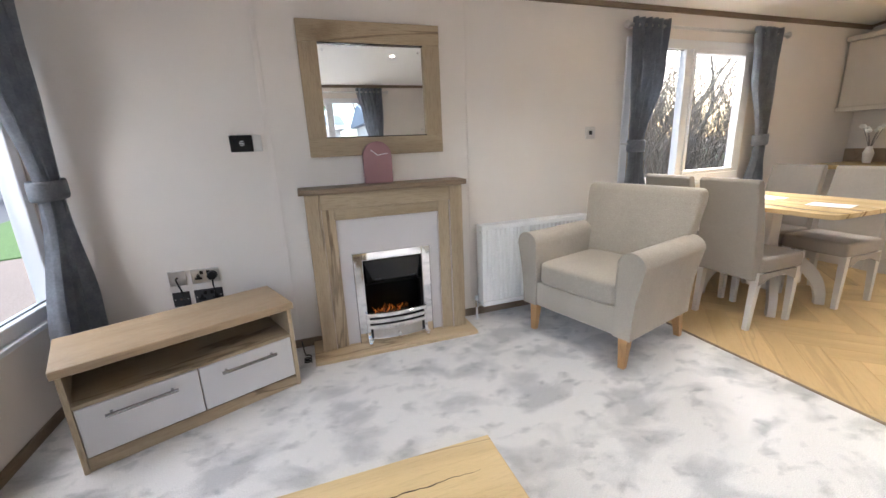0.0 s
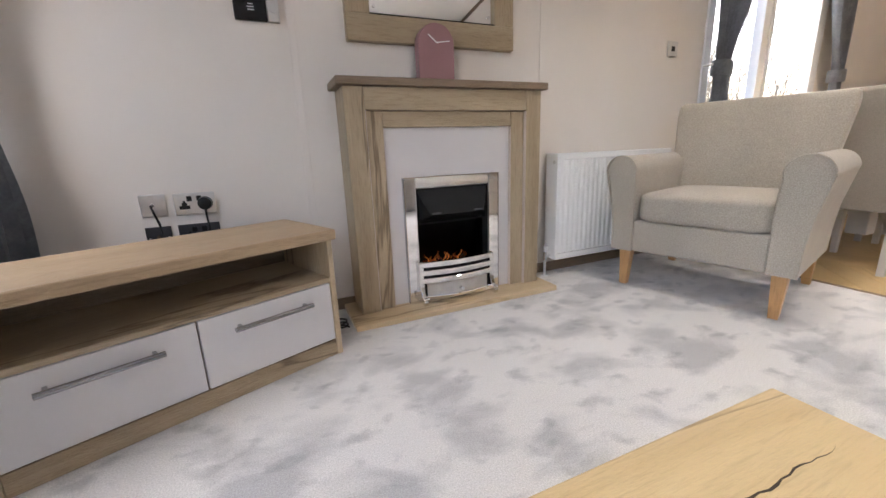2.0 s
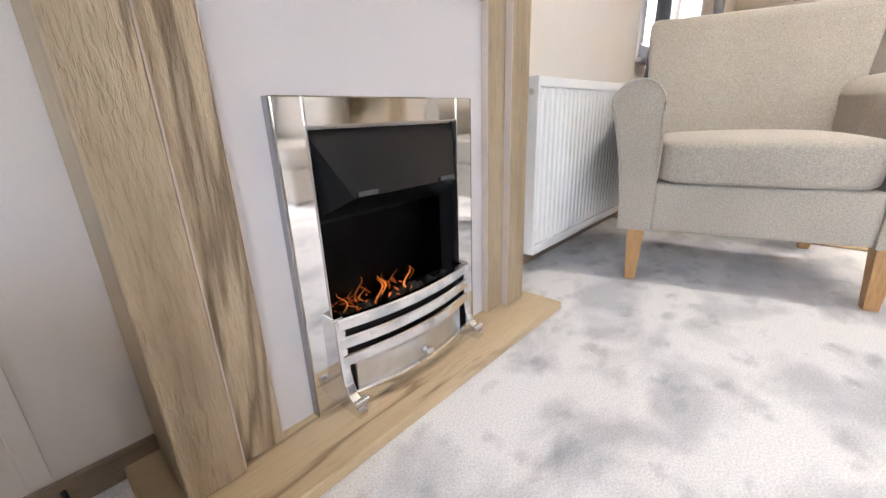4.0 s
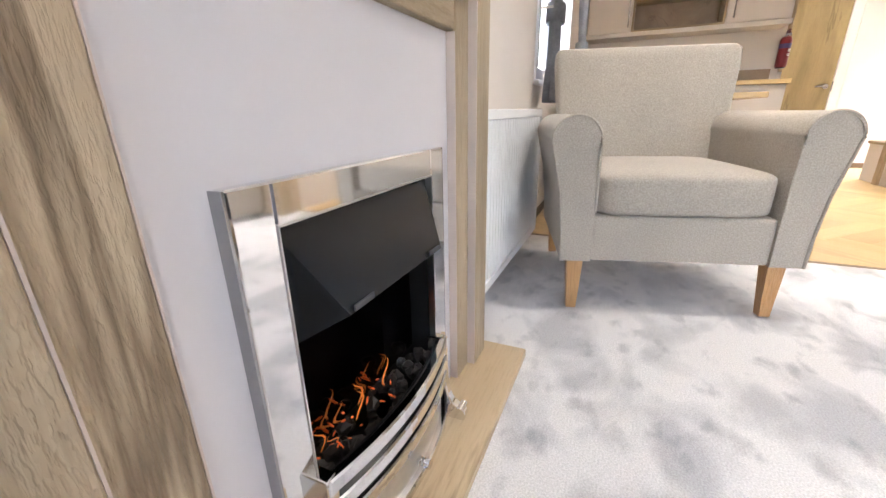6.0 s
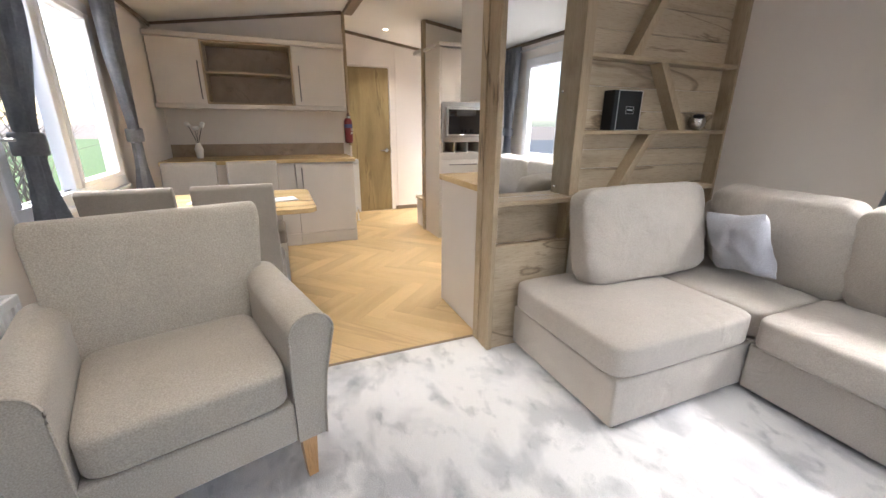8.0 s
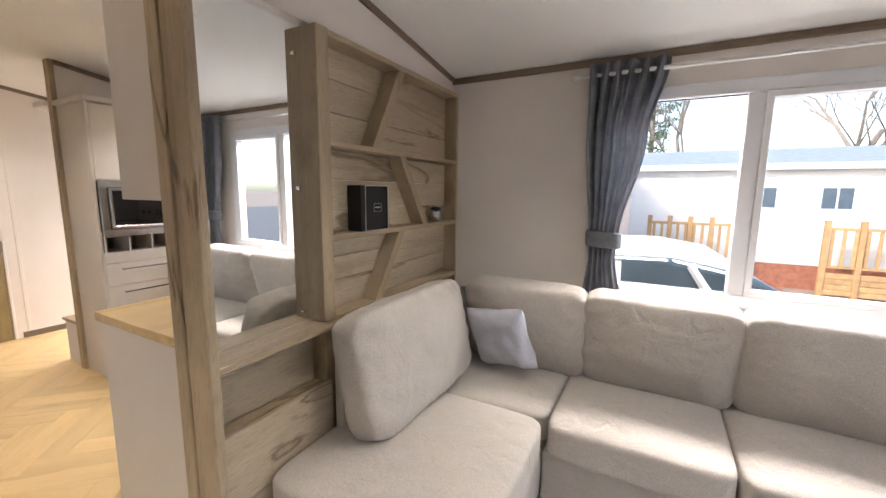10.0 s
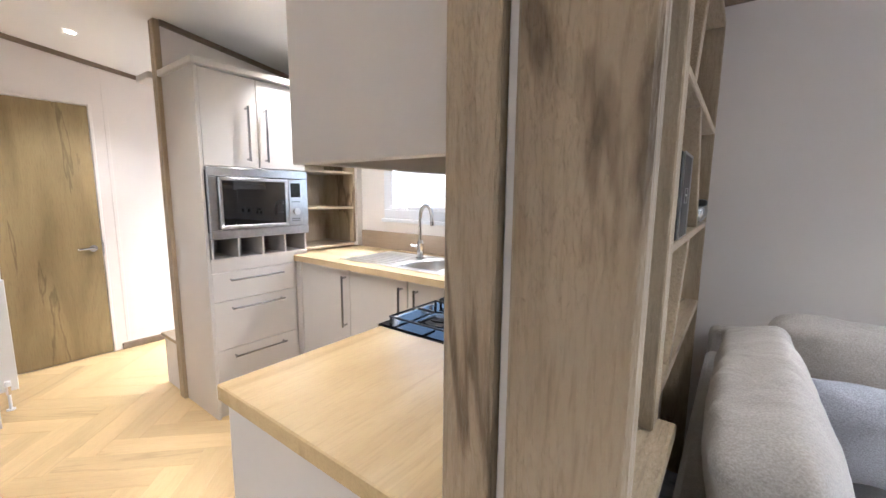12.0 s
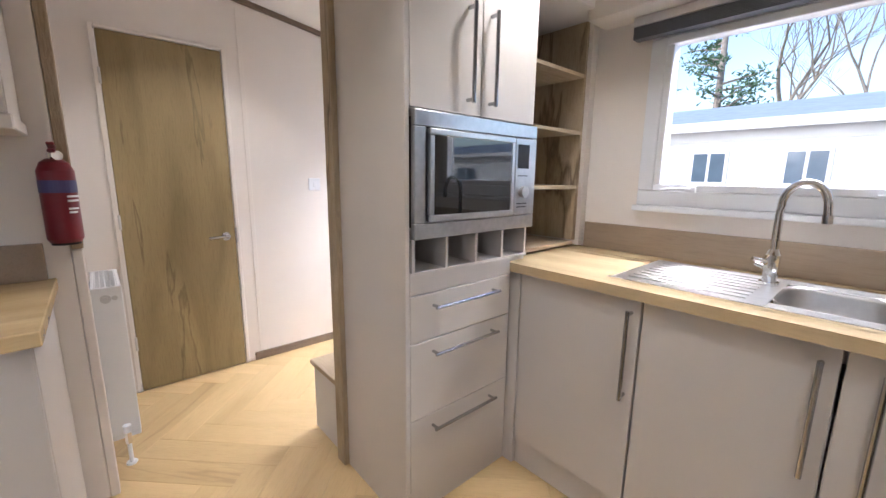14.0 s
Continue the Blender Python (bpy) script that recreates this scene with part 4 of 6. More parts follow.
def arm_panel(s):
    """Outline of one arm seen from the front: (x, z), flaring outwards and rounded at the top."""
    pts = [(0.275, 0.19), (0.372, 0.19), (0.376, 0.30), (0.388, 0.42), (0.412, 0.53), (0.424, 0.585)]
    pts += [(0.352 + 0.074 * math.cos(a), 0.590 + 0.074 * math.sin(a)) for a in [radians(q) for q in range(0, 181, 8)]]
    pts += [(0.280, 0.57), (0.276, 0.48), (0.275, 0.36)]
    return [(s * x, z) for x, z in pts]


for s in (-1, 1):
    am = part("arm", prism(arm_panel(s), "y", -0.33, 0.30), ARMCHAIR, ac, smooth=True)
    op = arm_panel(s)
    part("arm_piping", tube([(x, -0.332, z) for x, z in op[1:]], 0.0045, 6), ARMCHAIR, am, smooth=True)
part("front_rail", boxes((-0.277, -0.322, 0.19, 0.277, -0.26, 0.345), bevel=0.012, seg=3), ARMCHAIR, ac)
part("seat_frame", boxes((-0.277, -0.262, 0.20, 0.277, 0.30, 0.335), bevel=0.006), ARMCHAIR, ac)
part("seat_cushion", turned(padded(0.548, 0.56, 0.145, power=9, n=16, crown=0.012), Matrix.Translation((0, -0.045, 0.412))), ARMCHAIR, ac, smooth=True)
bkp = [(0.17, 0.33), (0.23, 0.60), (0.285, 0.88), (0.298, 0.928), (0.322, 0.950), (0.36, 0.948), (0.388, 0.92), (0.388, 0.88), (0.34, 0.55), (0.30, 0.19), (0.20, 0.19)]
bk = prism(bkp, "x", -0.36, 0.36, 0.02, 3)
for v in bk.verts:
    f = max(0.0, min(1.0, (v.co.z - 0.5) / 0.4))
    v.co.x = v.co.x * (0.91 + 0.115 * min(1.0, f * 1.3)) + 0.008 * f
    v.co.z -= 0.022 * abs(v.co.x / 0.36) ** 3 * f
part("backrest", bk, ARMCHAIR, ac, smooth=True)
for sx in (-1, 1):
    for y, tilt in ((-0.275, -0.012), (0.275, 0.05)):
        lb = prism([(-0.028, -0.026), (0.028, -0.026), (0.028, 0.026), (-0.028, 0.026)], "z", 0.0, 0.20)
        for v in lb.verts:
            k = 1 - v.co.z / 0.20
            v.co.x = v.co.x * (1 - 0.40 * k) + sx * 0.318
            v.co.y = v.co.y * (1 - 0.40 * k) + y + tilt * k
        part("leg", lb, BEECH, ac, "tapered orange beech leg")

# ---- lounge: corner sofa ----
so = thing("corner_sofa", pose(0, 0, 0), "beige fabric corner sofa with a chaise under the window", "sofa")
part("chaise_base", boxes((0.755, -3.02, 0.025, 1.525, -2.165, 0.262), bevel=0.015, seg=3), SOFA, so)
part("run_base", boxes((-0.95, -3.70, 0.025, 0.750, -2.985, 0.262), (0.755, -3.70, 0.025, 1.525, -3.025, 0.262), bevel=0.015, seg=3), SOFA, so)
part("chaise_seat", turned(padded(0.785, 0.86, 0.16, power=11, n=18, crown=0.026), Matrix.Translation((1.134, -2.575, 0.338))), SOFA, so, smooth=True)
part("corner_seat", turned(padded(0.785, 0.62, 0.16, power=11, n=18, crown=0.014), Matrix.Translation((1.134, -3.32, 0.338))), SOFA, so, smooth=True)
for x0, x1 in ((0.04, 0.735), (-0.66, 0.033)):
    part("seat_cushion", turned(padded(x1 - x0, 0.66, 0.16, power=11, n=18, crown=0.016), Matrix.Translation(((x0 + x1) / 2, -3.275, 0.338))), SOFA, so, smooth=True)
part("back_frame", boxes((-0.95, -3.735, 0.03, 1.525, -3.615, 0.78), bevel=0.03, seg=3), SOFA, so)
part("side_back_frame", boxes((1.46, -3.61, 0.262, 1.528, -2.50, 0.70), bevel=0.03, seg=3), SOFA, so)
part("arm", boxes((-0.95, -3.61, 0.264, -0.68, -2.985, 0.60), bevel=0.05, seg=4), SOFA, so)
part("back_cushion", turned(cushion(0.90, 0.52, 0.23, 3.0), Matrix.Translation((1.345, -2.86, 0.680)) @ Matrix.Rotation(radians(-90), 4, "Z") @ Matrix.Rotation(radians(-13), 4, "X")), SOFA, so, smooth=True)
for i, (x, w) in enumerate(((1.00, 0.70), (0.335, 0.69), (-0.335, 0.69))):
    part("back_cushion", turned(cushion(w, 0.53, 0.23, 11.0 * i, sag=0.012), Matrix.Translation((x, -3.50, 0.665)) @ Matrix.Rotation(radians(-13), 4, "X")), SOFA, so, smooth=True)
for x, y in ((0.80, -2.22), (1.48, -2.22), (-0.9, -3.05), (0.70, -3.05), (-0.9, -3.65), (1.48, -3.65)):
    part("foot", rods(((x, y, 0.0), (x, y, 0.03), 0.022), n=12), BLACK, so)

pl = bmesh.new()
bmesh.ops.create_grid(pl, x_segments=26, y_segments=26, size=1.0)
ret = bmesh.ops.duplicate(pl, geom=pl.verts[:] + pl.edges[:] + pl.faces[:])
low = {e for e in ret["geom"] if isinstance(e, bmesh.types.BMVert)}
for v in pl.verts:
    x, y = v.co.x, v.co.y
    puff = max(0.0, (1 - x ** 4) * (1 - y ** 4)) ** 0.45
    pinch = 1 - 0.07 * ((1 - abs(x)) * abs(y) ** 3 + (1 - abs(y)) * abs(x) ** 3) * 2
    nz = noise.noise(Vector((x * 2.2, y * 2.2, 5.0))) * 0.02
    v.co = Vector((x * 0.176 * pinch, y * 0.176 * pinch, (0.068 * puff + nz * puff) * (-1 if v in low else 1)))
bmesh.ops.remove_doubles(pl, verts=pl.verts[:], dist=0.0008)
pob = single("throw_pillow", pl, PILLOW, "small blue-grey velvet throw pillow leaning on the sofa", "pillow", smooth=True)
pob.matrix_world = pose(1.065, -3.285, 0.638, 74, 10, -12)

# ---- lounge: curtains ----


def curtain(name, axis, p, out, rows, label, pleats=6, n=60, m=46, eyelets=True, rod_r=0.012):
    """A hung curtain. rows: (z, a0, a1, depth): its edges along the wall at each height; out: away from the wall."""
    th = thing(name, pose(0, 0, 0), label, "curtain", "tied grey curtains")
    bm = bmesh.new()
    zs = [r[0] for r in rows]
    grid = []
    for j in range(m + 1):
        z = zs[0] + (zs[-1] - zs[0]) * j / m
        k = max(i for i in range(len(rows) - 1) if zs[i] >= z - 1e-9) if zs[0] > zs[-1] else 0
        u = (zs[k] - z) / (zs[k] - zs[k + 1])
        u = u * u * (3 - 2 * u)
        a0, a1, d = [rows[k][q] + (rows[k + 1][q] - rows[k][q]) * u for q in (1, 2, 3)]
        line = []
        for i in range(n + 1):
            t = i / n
            ph = 2 * math.pi * pleats * t
            a = a0 + (a1 - a0) * t + 0.006 * noise.noise(Vector((t * 9, z * 3, 1.0)))
            o = d * (math.sin(ph) + 0.25 * math.sin(2.3 * ph + 3 * z)) + 0.012 * noise.noise(Vector((t * 7, z * 2.5, 4.0)))
            q = p + out * (0.0 + o)
            line.append(bm.verts.new((a, q, z) if axis == "x" else (q, a, z)))
        grid.append(line)
    for r0, r1 in zip(grid, grid[1:]):
        for i in range(n):
            bm.faces.new((r0[i], r0[i + 1], r1[i + 1], r1[i]))
    c = part("cloth", bm, CURTAIN, th, smooth=True)
    s = c.modifiers.new("thickness", "SOLIDIFY")
    s.thickness = 0.003
    return th


def tieback(th, axis, p, out, a0, a1, z, d, wall_a):
    c = (a0 + a1) / 2
    pts = [(c + (a1 - a0) / 2 * 1.08 * math.cos(t), p + d * math.sin(t)) for t in [2 * math.pi * k / 24 for k in range(24)]]
    lo, hi = z - 0.045, z + 0.045
    bm = bmesh.new()
    rings = []
    for h, g in ((lo, 0.96), (lo + 0.012, 1.02), (hi - 0.012, 1.02), (hi, 0.96)):
        ring = []
        for a, q in pts:
            a2, q2 = c + (a - c) * g, p + (q - p) * g
            h2 = h + 0.05 * (a - c) * (1 if wall_a > c else -1)
            ring.append(bm.verts.new((a2, q2, h2) if axis == "x" else (q2, a2, h2)))
        rings.append(ring)
    for r0, r1 in zip(rings, rings[1:]):
        for k in range(24):
            bm.faces.new((r0[k], r0[(k + 1) % 24], r1[(k + 1) % 24], r1[k]))
    t = part("tieback", bm, CURTAIN, th, smooth=True)
    s = t.modifiers.new("thickness", "SOLIDIFY")
    s.thickness = 0.006
    q0 = p - out * 0.06
    part("tieback_hook", rods((((wall_a, q0, z + 0.02), (wall_a, p, z + 0.02), 0.006)) if axis == "x" else ((q0, wall_a, z + 0.02), (p, wall_a, z + 0.02), 0.006), n=10), STEEL, th)


def pole(name, axis, p, a0, a1, z, label, wall):
    t = thing(name, pose(0, 0, 0), label, "curtain pole")
    def P(a, q=p, h=z):
        return (a, q, h) if axis == "x" else (q, a, h)
    part("rail", rods((P(a0), P(a1), 0.011), n=14), STEEL, t, smooth=True)
    for e, s in ((a0, -1), (a1, 1)):
        part("finial", rods((P(e), P(e + s * 0.02), 0.012, 0.012), (P(e + s * 0.02), P(e + s * 0.055), 0.013, 0.026), (P(e + s * 0.055), P(e + s * 0.065), 0.026, 0.020), n=16), STEEL, t, smooth=True)
        part("bracket", rods((P(e - s * 0.04), P(e - s * 0.04, wall), 0.008), n=10), STEEL, t)


cA = curtain("curtain", "x", -0.085, -1, [(2.03, 1.80, 2.14, 0.030), (1.70, 1.82, 2.13, 0.030), (1.16, 1.84, 1.97, 0.022), (1.05, 1.84, 1.98, 0.024), (0.72, 1.80, 2.06, 0.032)], "blue-grey patterned curtain tied back beside the dining window")
tieback(cA, "x", -0.085, -1, 1.835, 1.975, 1.16, 0.05, 1.82)
cA2 = curtain("curtain", "x", -0.085, -1, [(2.03, 3.02, 3.33, 0.030), (1.70, 3.06, 3.33, 0.030), (1.16, 3.20, 3.33, 0.022), (1.05, 3.20, 3.33, 0.024), (0.72, 3.12, 3.36, 0.032)], "blue-grey patterned curtain tied back beside the dining window")
tieback(cA2, "x", -0.085, -1, 3.195, 3.335, 1.16, 0.05, 3.34)
pole("curtain_pole", "x", -0.085, 1.80, 3.36, 1.985, "brushed steel curtain pole over the dining window", 0.0)
cB = curtain("curtain", "x", YB + 0.085, 1, [(2.09, 0.75, 0.37, 0.030), (1.70, 0.75, 0.45, 0.030), (1.18, 0.71, 0.55, 0.022), (1.06, 0.70, 0.56, 0.024), (0.80, 0.72, 0.52, 0.030)], "blue-grey patterned curtain tied back beside the lounge window")
tieback(cB, "x", YB + 0.085, 1, 0.545, 0.715, 1.16, 0.05, 0.73)
cB2 = curtain("curtain", "x", YB + 0.085, 1, [(2.09, -0.70, -1.02, 0.030), (1.70, -0.74, -1.02, 0.030), (1.18, -0.82, -0.98, 0.022), (1.06, -0.83, -0.97, 0.024), (0.80, -0.79, -0.99, 0.030)], "blue-grey patterned curtain tied back beside the lounge window")
tieback(cB2, "x", YB + 0.085, 1, -0.985, -0.815, 1.16, 0.05, -1.0)
pole("curtain_pole", "x", YB + 0.085, -1.06, 0.78, 2.035, "brushed steel curtain pole over the lounge window", YB)
cF = curtain("curtain", "y", X0 + 0.14, 1, [(2.05, -0.46, -0.03, 0.032), (1.70, -0.42, -0.03, 0.032), (1.12, -0.24, -0.05, 0.024), (1.02, -0.24, -0.05, 0.026), (0.36, -0.42, -0.03, 0.045)], "blue-grey patterned curtain tied back beside the low window")
tieback(cF, "y", X0 + 0.14, 1, -0.25, -0.045, 1.10, 0.06, -0.035)
cF2 = curtain("curtain", "y", X0 + 0.14, 1, [(2.05, -1.45, -1.05, 0.032), (1.0, -1.45, -1.10, 0.030), (0.03, -1.45, -0.98, 0.05)], "floor length blue-grey patterned curtain on the end wall")
pole("curtain_pole", "y", X0 + 0.14, -1.50, -0.07, 2.0, "brushed steel curtain pole over the low window", X0)

# ---- partition between lounge and kitchen ----
SX = 1.58
un = thing("divider_shelf_unit", pose(0, 0, 0), "oak room divider with an inset mirror and slanted shelf struts", "shelf unit")
part("end_post", boxes((1.645, -2.03, 0, 1.706, -1.995, 2.405), bevel=0.003), OAK_Z, un)
part("end_post", boxes((1.518, -2.026, 0, 1.629, -1.993, 2.40), bevel=0.004), OAK_Z, un)
part("trim_strip", boxes((1.631, -2.022, 0, 1.643, -2.006, 2.40), bevel=0.002), PALEWOOD, un, "recessed pale joint strip")
part("upright", boxes((1.565, -2.575, 0.863, 1.655, -2.508, 2.04), bevel=0.003), OAK_Z, un)
part("upright", boxes((1.565, -2.575, 0, 1.655, -2.508, 0.834), bevel=0.003), OAK_Z, un)
part("mirror_glass", boxes((1.650, -2.507, 0.864, 1.656, -2.035, 2.36), bevel=0), MIRROR, un)
part("mirror_backing", boxes((1.657, -2.575, 0.0, 1.686, -2.032, 2.36), bevel=0), WALL, un)
part("ledge", boxes((1.530, -2.575, 0.835, 1.655, -2.028, 0.862), bevel=0.003), OAK_Y, un)
part("low_box_top", boxes((1.551, -2.507, 0.585, 1.638, -2.03, 0.600), bevel=0.002), OAK_Y, un)
part("low_board", boxes((1.532, -2.507, 0.36, 1.550, -2.03, 0.62), bevel=0.002), PLANK_Y, un)
part("low_board", boxes((1.640, -2.507, 0.600, 1.655, -2.03, 0.834), bevel=0.002), PLANK_Y, un)
part("low_board", boxes((1.532, -2.507, 0.0, 1.550, -2.03, 0.358), bevel=0.002), PLANK_Y, un)
for z0, z1 in ((0.84, 0.868), (1.198, 1.222), (1.592, 1.616), (2.02, 2.045)):
    part("shelf", boxes((SX, -3.745, z0, 1.686, -2.577, z1), bevel=0.003), OAK_Y, un)
part("upright", boxes((SX, -3.768, 0.0, 1.686, -3.746, 2.045), bevel=0.003), OAK_Z, un)
pz = [0.868, 1.0, 1.11, 1.198, 1.222, 1.33, 1.46, 1.592, 1.616, 1.75, 1.89, 2.02]
for a, b in zip(pz, pz[1:]):
    if b - a > 0.03:
        part("back_plank", boxes((1.670 + 0.0015 * math.sin(a * 37), -3.745, a + 0.0015, 1.686, -2.577, b - 0.0015), bevel=0.002), PLANK_Y, un)
for (y0, z0), (y1, z1) in (((-2.895, 1.616), (-3.115, 2.02)), ((-3.355, 1.222), (-3.12, 1.592)), ((-2.90, 0.868), (-3.11, 1.198))):
    part("strut", prism([(y0 - 0.028, z0), (y0 + 0.028, z0), (y1 + 0.028, z1), (y1 - 0.028, z1)], "x", SX + 0.004, 1.669, 0.002, 1), OAK_Z, un)
for z in (0.907, 1.42, 1.93):
    part("mirror_screw", rods(((1.651, -2.475, z), (1.642, -2.475, z), 0.008), n=12), CHROME, un)
setting("partition_divider", prism([(-2.032, 0.0), (-2.032, 2.40), (YB, 2.15), (YB, 0.0)], "x", 1.687, 1.704), WALL, "cream partition between lounge and kitchen")
setting("partition_divider_head", prism([(-2.09, 2.05), (-2.09, 2.39), (YB, 2.15), (YB, 2.05)], "x", 1.62, 1.686), WALL, "cream panel above the shelves")
slope_trim("trim_ceiling_divider", 1.605, 1.62, -2.10, YB)

gb = thing("gift_box", pose(1.64, -2.865, 1.222), "black box with a silver edge and label on the shelf", "box")
part("box_body", boxes((-0.056, -0.115, 0, 0.026, 0.092, 0.215), bevel=0.002), BLACK, gb)
part("lid_edge", boxes((-0.0585, -0.118, 0.0, -0.0555, 0.062, 0.002), (-0.0585, -0.118, 0.212, -0.0555, 0.062, 0.217), (-0.0585, -0.118, 0.002, -0.0555, -0.114, 0.212), (-0.0585, 0.058, 0.002, -0.0555, 0.062, 0.212), bevel=0), STEEL, gb)
part("label_frame", boxes((-0.0585, -0.060, 0.090, -0.057, -0.002, 0.0915), (-0.0585, -0.060, 0.128, -0.057, -0.002, 0.1295), (-0.0585, -0.060, 0.0915, -0.057, -0.0585, 0.128), (-0.0585, -0.0035, 0.0915, -0.057, -0.002, 0.128), bevel=0), STEEL, gb)
part("label_text", boxes((-0.0585, -0.050, 0.108, -0.057, -0.012, 0.113), bevel=0), PAPER, gb)
ob_ = bmesh.new()
bmesh.ops.create_uvsphere(ob_, u_segments=20, v_segments=12, radius=0.052, matrix=Matrix.Translation((1.617, -3.52, 1.222 + 0.050)))
orn = single("round_ornament", ob_, CERAMIC, "small silver ball ornament with a dark top on the shelf", "ornament", smooth=True)
part("ornament_cap", turned(padded(0.06, 0.06, 0.03, power=3, n=5), Matrix.Translation((1.596, -3.50, 1.305))), BLACK, orn, smooth=True)

# ---- dining ----
dt = thing("dining_table", pose(2.66, -0.62, 0), "pale oak dining table with rounded corners on painted legs", "table")
rc = []
for cx, cy, a0 in ((0.33, -0.50, -90), (0.33, 0.50, 0), (-0.33, 0.50, 90), (-0.33, -0.50, 180)):
    rc += [(cx + 0.07 * math.cos(radians(a0 + q)), cy + 0.07 * math.sin(radians(a0 + q))) for q in range(0, 91, 15)]
part("tabletop", prism(rc, "z", 0.725, 0.755, 0.004, 2), TOP_Y, dt)
part("column", boxes((-0.055, -0.055, 0.10, 0.055, 0.055, 0.70), bevel=0.008, seg=2), PALEWOOD, dt)
part("top_bearer", boxes((-0.25, -0.05, 0.70, 0.25, 0.05, 0.725), (-0.05, -0.40, 0.70, 0.05, -0.051, 0.725), (-0.05, 0.051, 0.70, 0.05, 0.40, 0.725), bevel=0.003), PALEWOOD, dt)
for k in range(4):
    quarter = [radians(9 * q) for q in range(11)]
    outer = [(0.05 + 0.34 * math.sin(a), 0.03 + 0.37 * math.cos(a)) for a in quarter]
    inner = [(0.05 + 0.285 * math.sin(a), 0.30 * math.cos(a)) for a in quarter]
    foot = prism(outer + [(0.39, 0.0)] + inner[::-1], "y", -0.024, 0.024)
    part("curved_leg", turned(foot, Matrix.Rotation(radians(45 + 90 * k), 4, "Z")), PALEWOOD, dt, smooth=True)
for i, (x, y, r) in enumerate(((2.62, -0.98, 12), (2.70, -0.55, -8))):
    s = single("leaflet", boxes((-0.075, -0.105, 0.0, 0.075, 0.105, 0.003), bevel=0), PAPER, "white printed leaflet lying on the dining table", "leaflet")
    s.matrix_world = pose(x, y, 0.756, 0, 0, r)

dc = thing("dining_chair", pose(2.27, -0.775, 0, 0, 0, 90), "beige upholstered dining chair with a tall back and painted legs", "chair", "chairs round the dining table")
part("seat", boxes((-0.20, -0.20, 0.375, 0.20, 0.19, 0.475), bevel=0.02, seg=3), CHAIRCLOTH, dc)
bp = [(0.165, 0.33), (0.17, 0.48), (0.20, 0.68), (0.262, 0.937), (0.275, 0.954), (0.30, 0.954), (0.315, 0.937), (0.27, 0.68), (0.235, 0.33)]
bb = prism(bp, "x", -0.185, 0.185, 0.008, 2)
part("backrest", bb, CHAIRCLOTH, dc)
for sx in (-1, 1):
    for y, k in ((-0.165, 0.0), (0.185, 0.03)):
        lb = prism([(-0.021, -0.021), (0.021, -0.021), (0.021, 0.021), (-0.021, 0.021)], "z", 0.0, 0.38)
        for v in lb.verts:
            u = 1 - v.co.z / 0.38
            v.co.x = v.co.x * (1 - 0.3 * u) + sx * 0.175
            v.co.y = v.co.y * (1 - 0.3 * u) + y + k * u
        part("leg", lb, PALEWOOD, dc)
    part("side_arch", prism([(-0.145, 0.375), (-0.145, 0.30), (-0.05, 0.345), (0.08, 0.345), (0.195, 0.30), (0.195, 0.375)], "x", sx * 0.187 - 0.012, sx * 0.187 + 0.012), CHAIRCLOTH, dc)
copy_thing(dc, pose(2.27, -0.335, 0, 0, 0, 90))
copy_thing(dc, pose(3.07, -0.80, 0, 0, 0, -90))
copy_thing(dc, pose(3.07, -0.36, 0, 0, 0, -90))


# ---- kitchen ----
def pull(parent, p0, p1, out, r=0.006):
    """A bar handle from p0 to p1 that stands off along out."""
    p0, p1, out = Vector(p0), Vector(p1), Vector(out)
    d = (p1 - p0).normalized()
    bm = rods((p0 + out * 0.032, p1 + out * 0.032, r), (p0 + d * 0.012, p0 + d * 0.012 + out * 0.034, r * 0.9), (p1 - d * 0.012, p1 - d * 0.012 + out * 0.034, r * 0.9), n=10)
    return part("handle", bm, HANDLE, parent, "brushed steel bar handle")


# dresser along the end partition
DX, DY0, DY1 = 4.08, -1.735, -0.012
dr = [(-1.735, -1.15), (-1.146, -0.58), (-0.576, -0.012)]
for i, (a, b) in enumerate(dr):
    u = thing("base_cabinet", pose(0, 0, 0), "cashmere base cabinet under the dresser worktop", "cabinet", "dresser base cabinets")
    part("body", boxes((DX + 0.02, a, 0.0, 4.675, b, 0.865), bevel=0.001), CASHMERE, u)
    d = part("door", boxes((DX, a + 0.002, 0.13, DX + 0.019, b - 0.002, 0.862), bevel=0.002), CASHMERE, u)
    pull(d, (DX, b - 0.06, 0.50), (DX, b - 0.06, 0.82), (-1, 0, 0))
    m_ = (a + b) / 2
    part("plinth", prism([(a, 0.0), (a, 0.125), (b, 0.125), (b, 0.0), (b - 0.06, 0.0), (m_ + 0.1, 0.045), (m_, 0.06), (m_ - 0.1, 0.045), (a + 0.06, 0.0)], "x", DX + 0.005, DX + 0.019), CASHMERE, u, "arched plinth board")
single("dresser_worktop", boxes((DX - 0.025, DY0 - 0.02, 0.867, 4.678, DY1 + 0.01, 0.905), bevel=0.003), TOP_Y, "oak effect worktop on the dresser", "worktop")
single("dresser_upstand", boxes((4.655, DY0, 0.906, 4.679, -0.002, 1.03), bevel=0.002), SPLASH, "brown upstand behind the dresser worktop", "upstand")
UX = 4.38
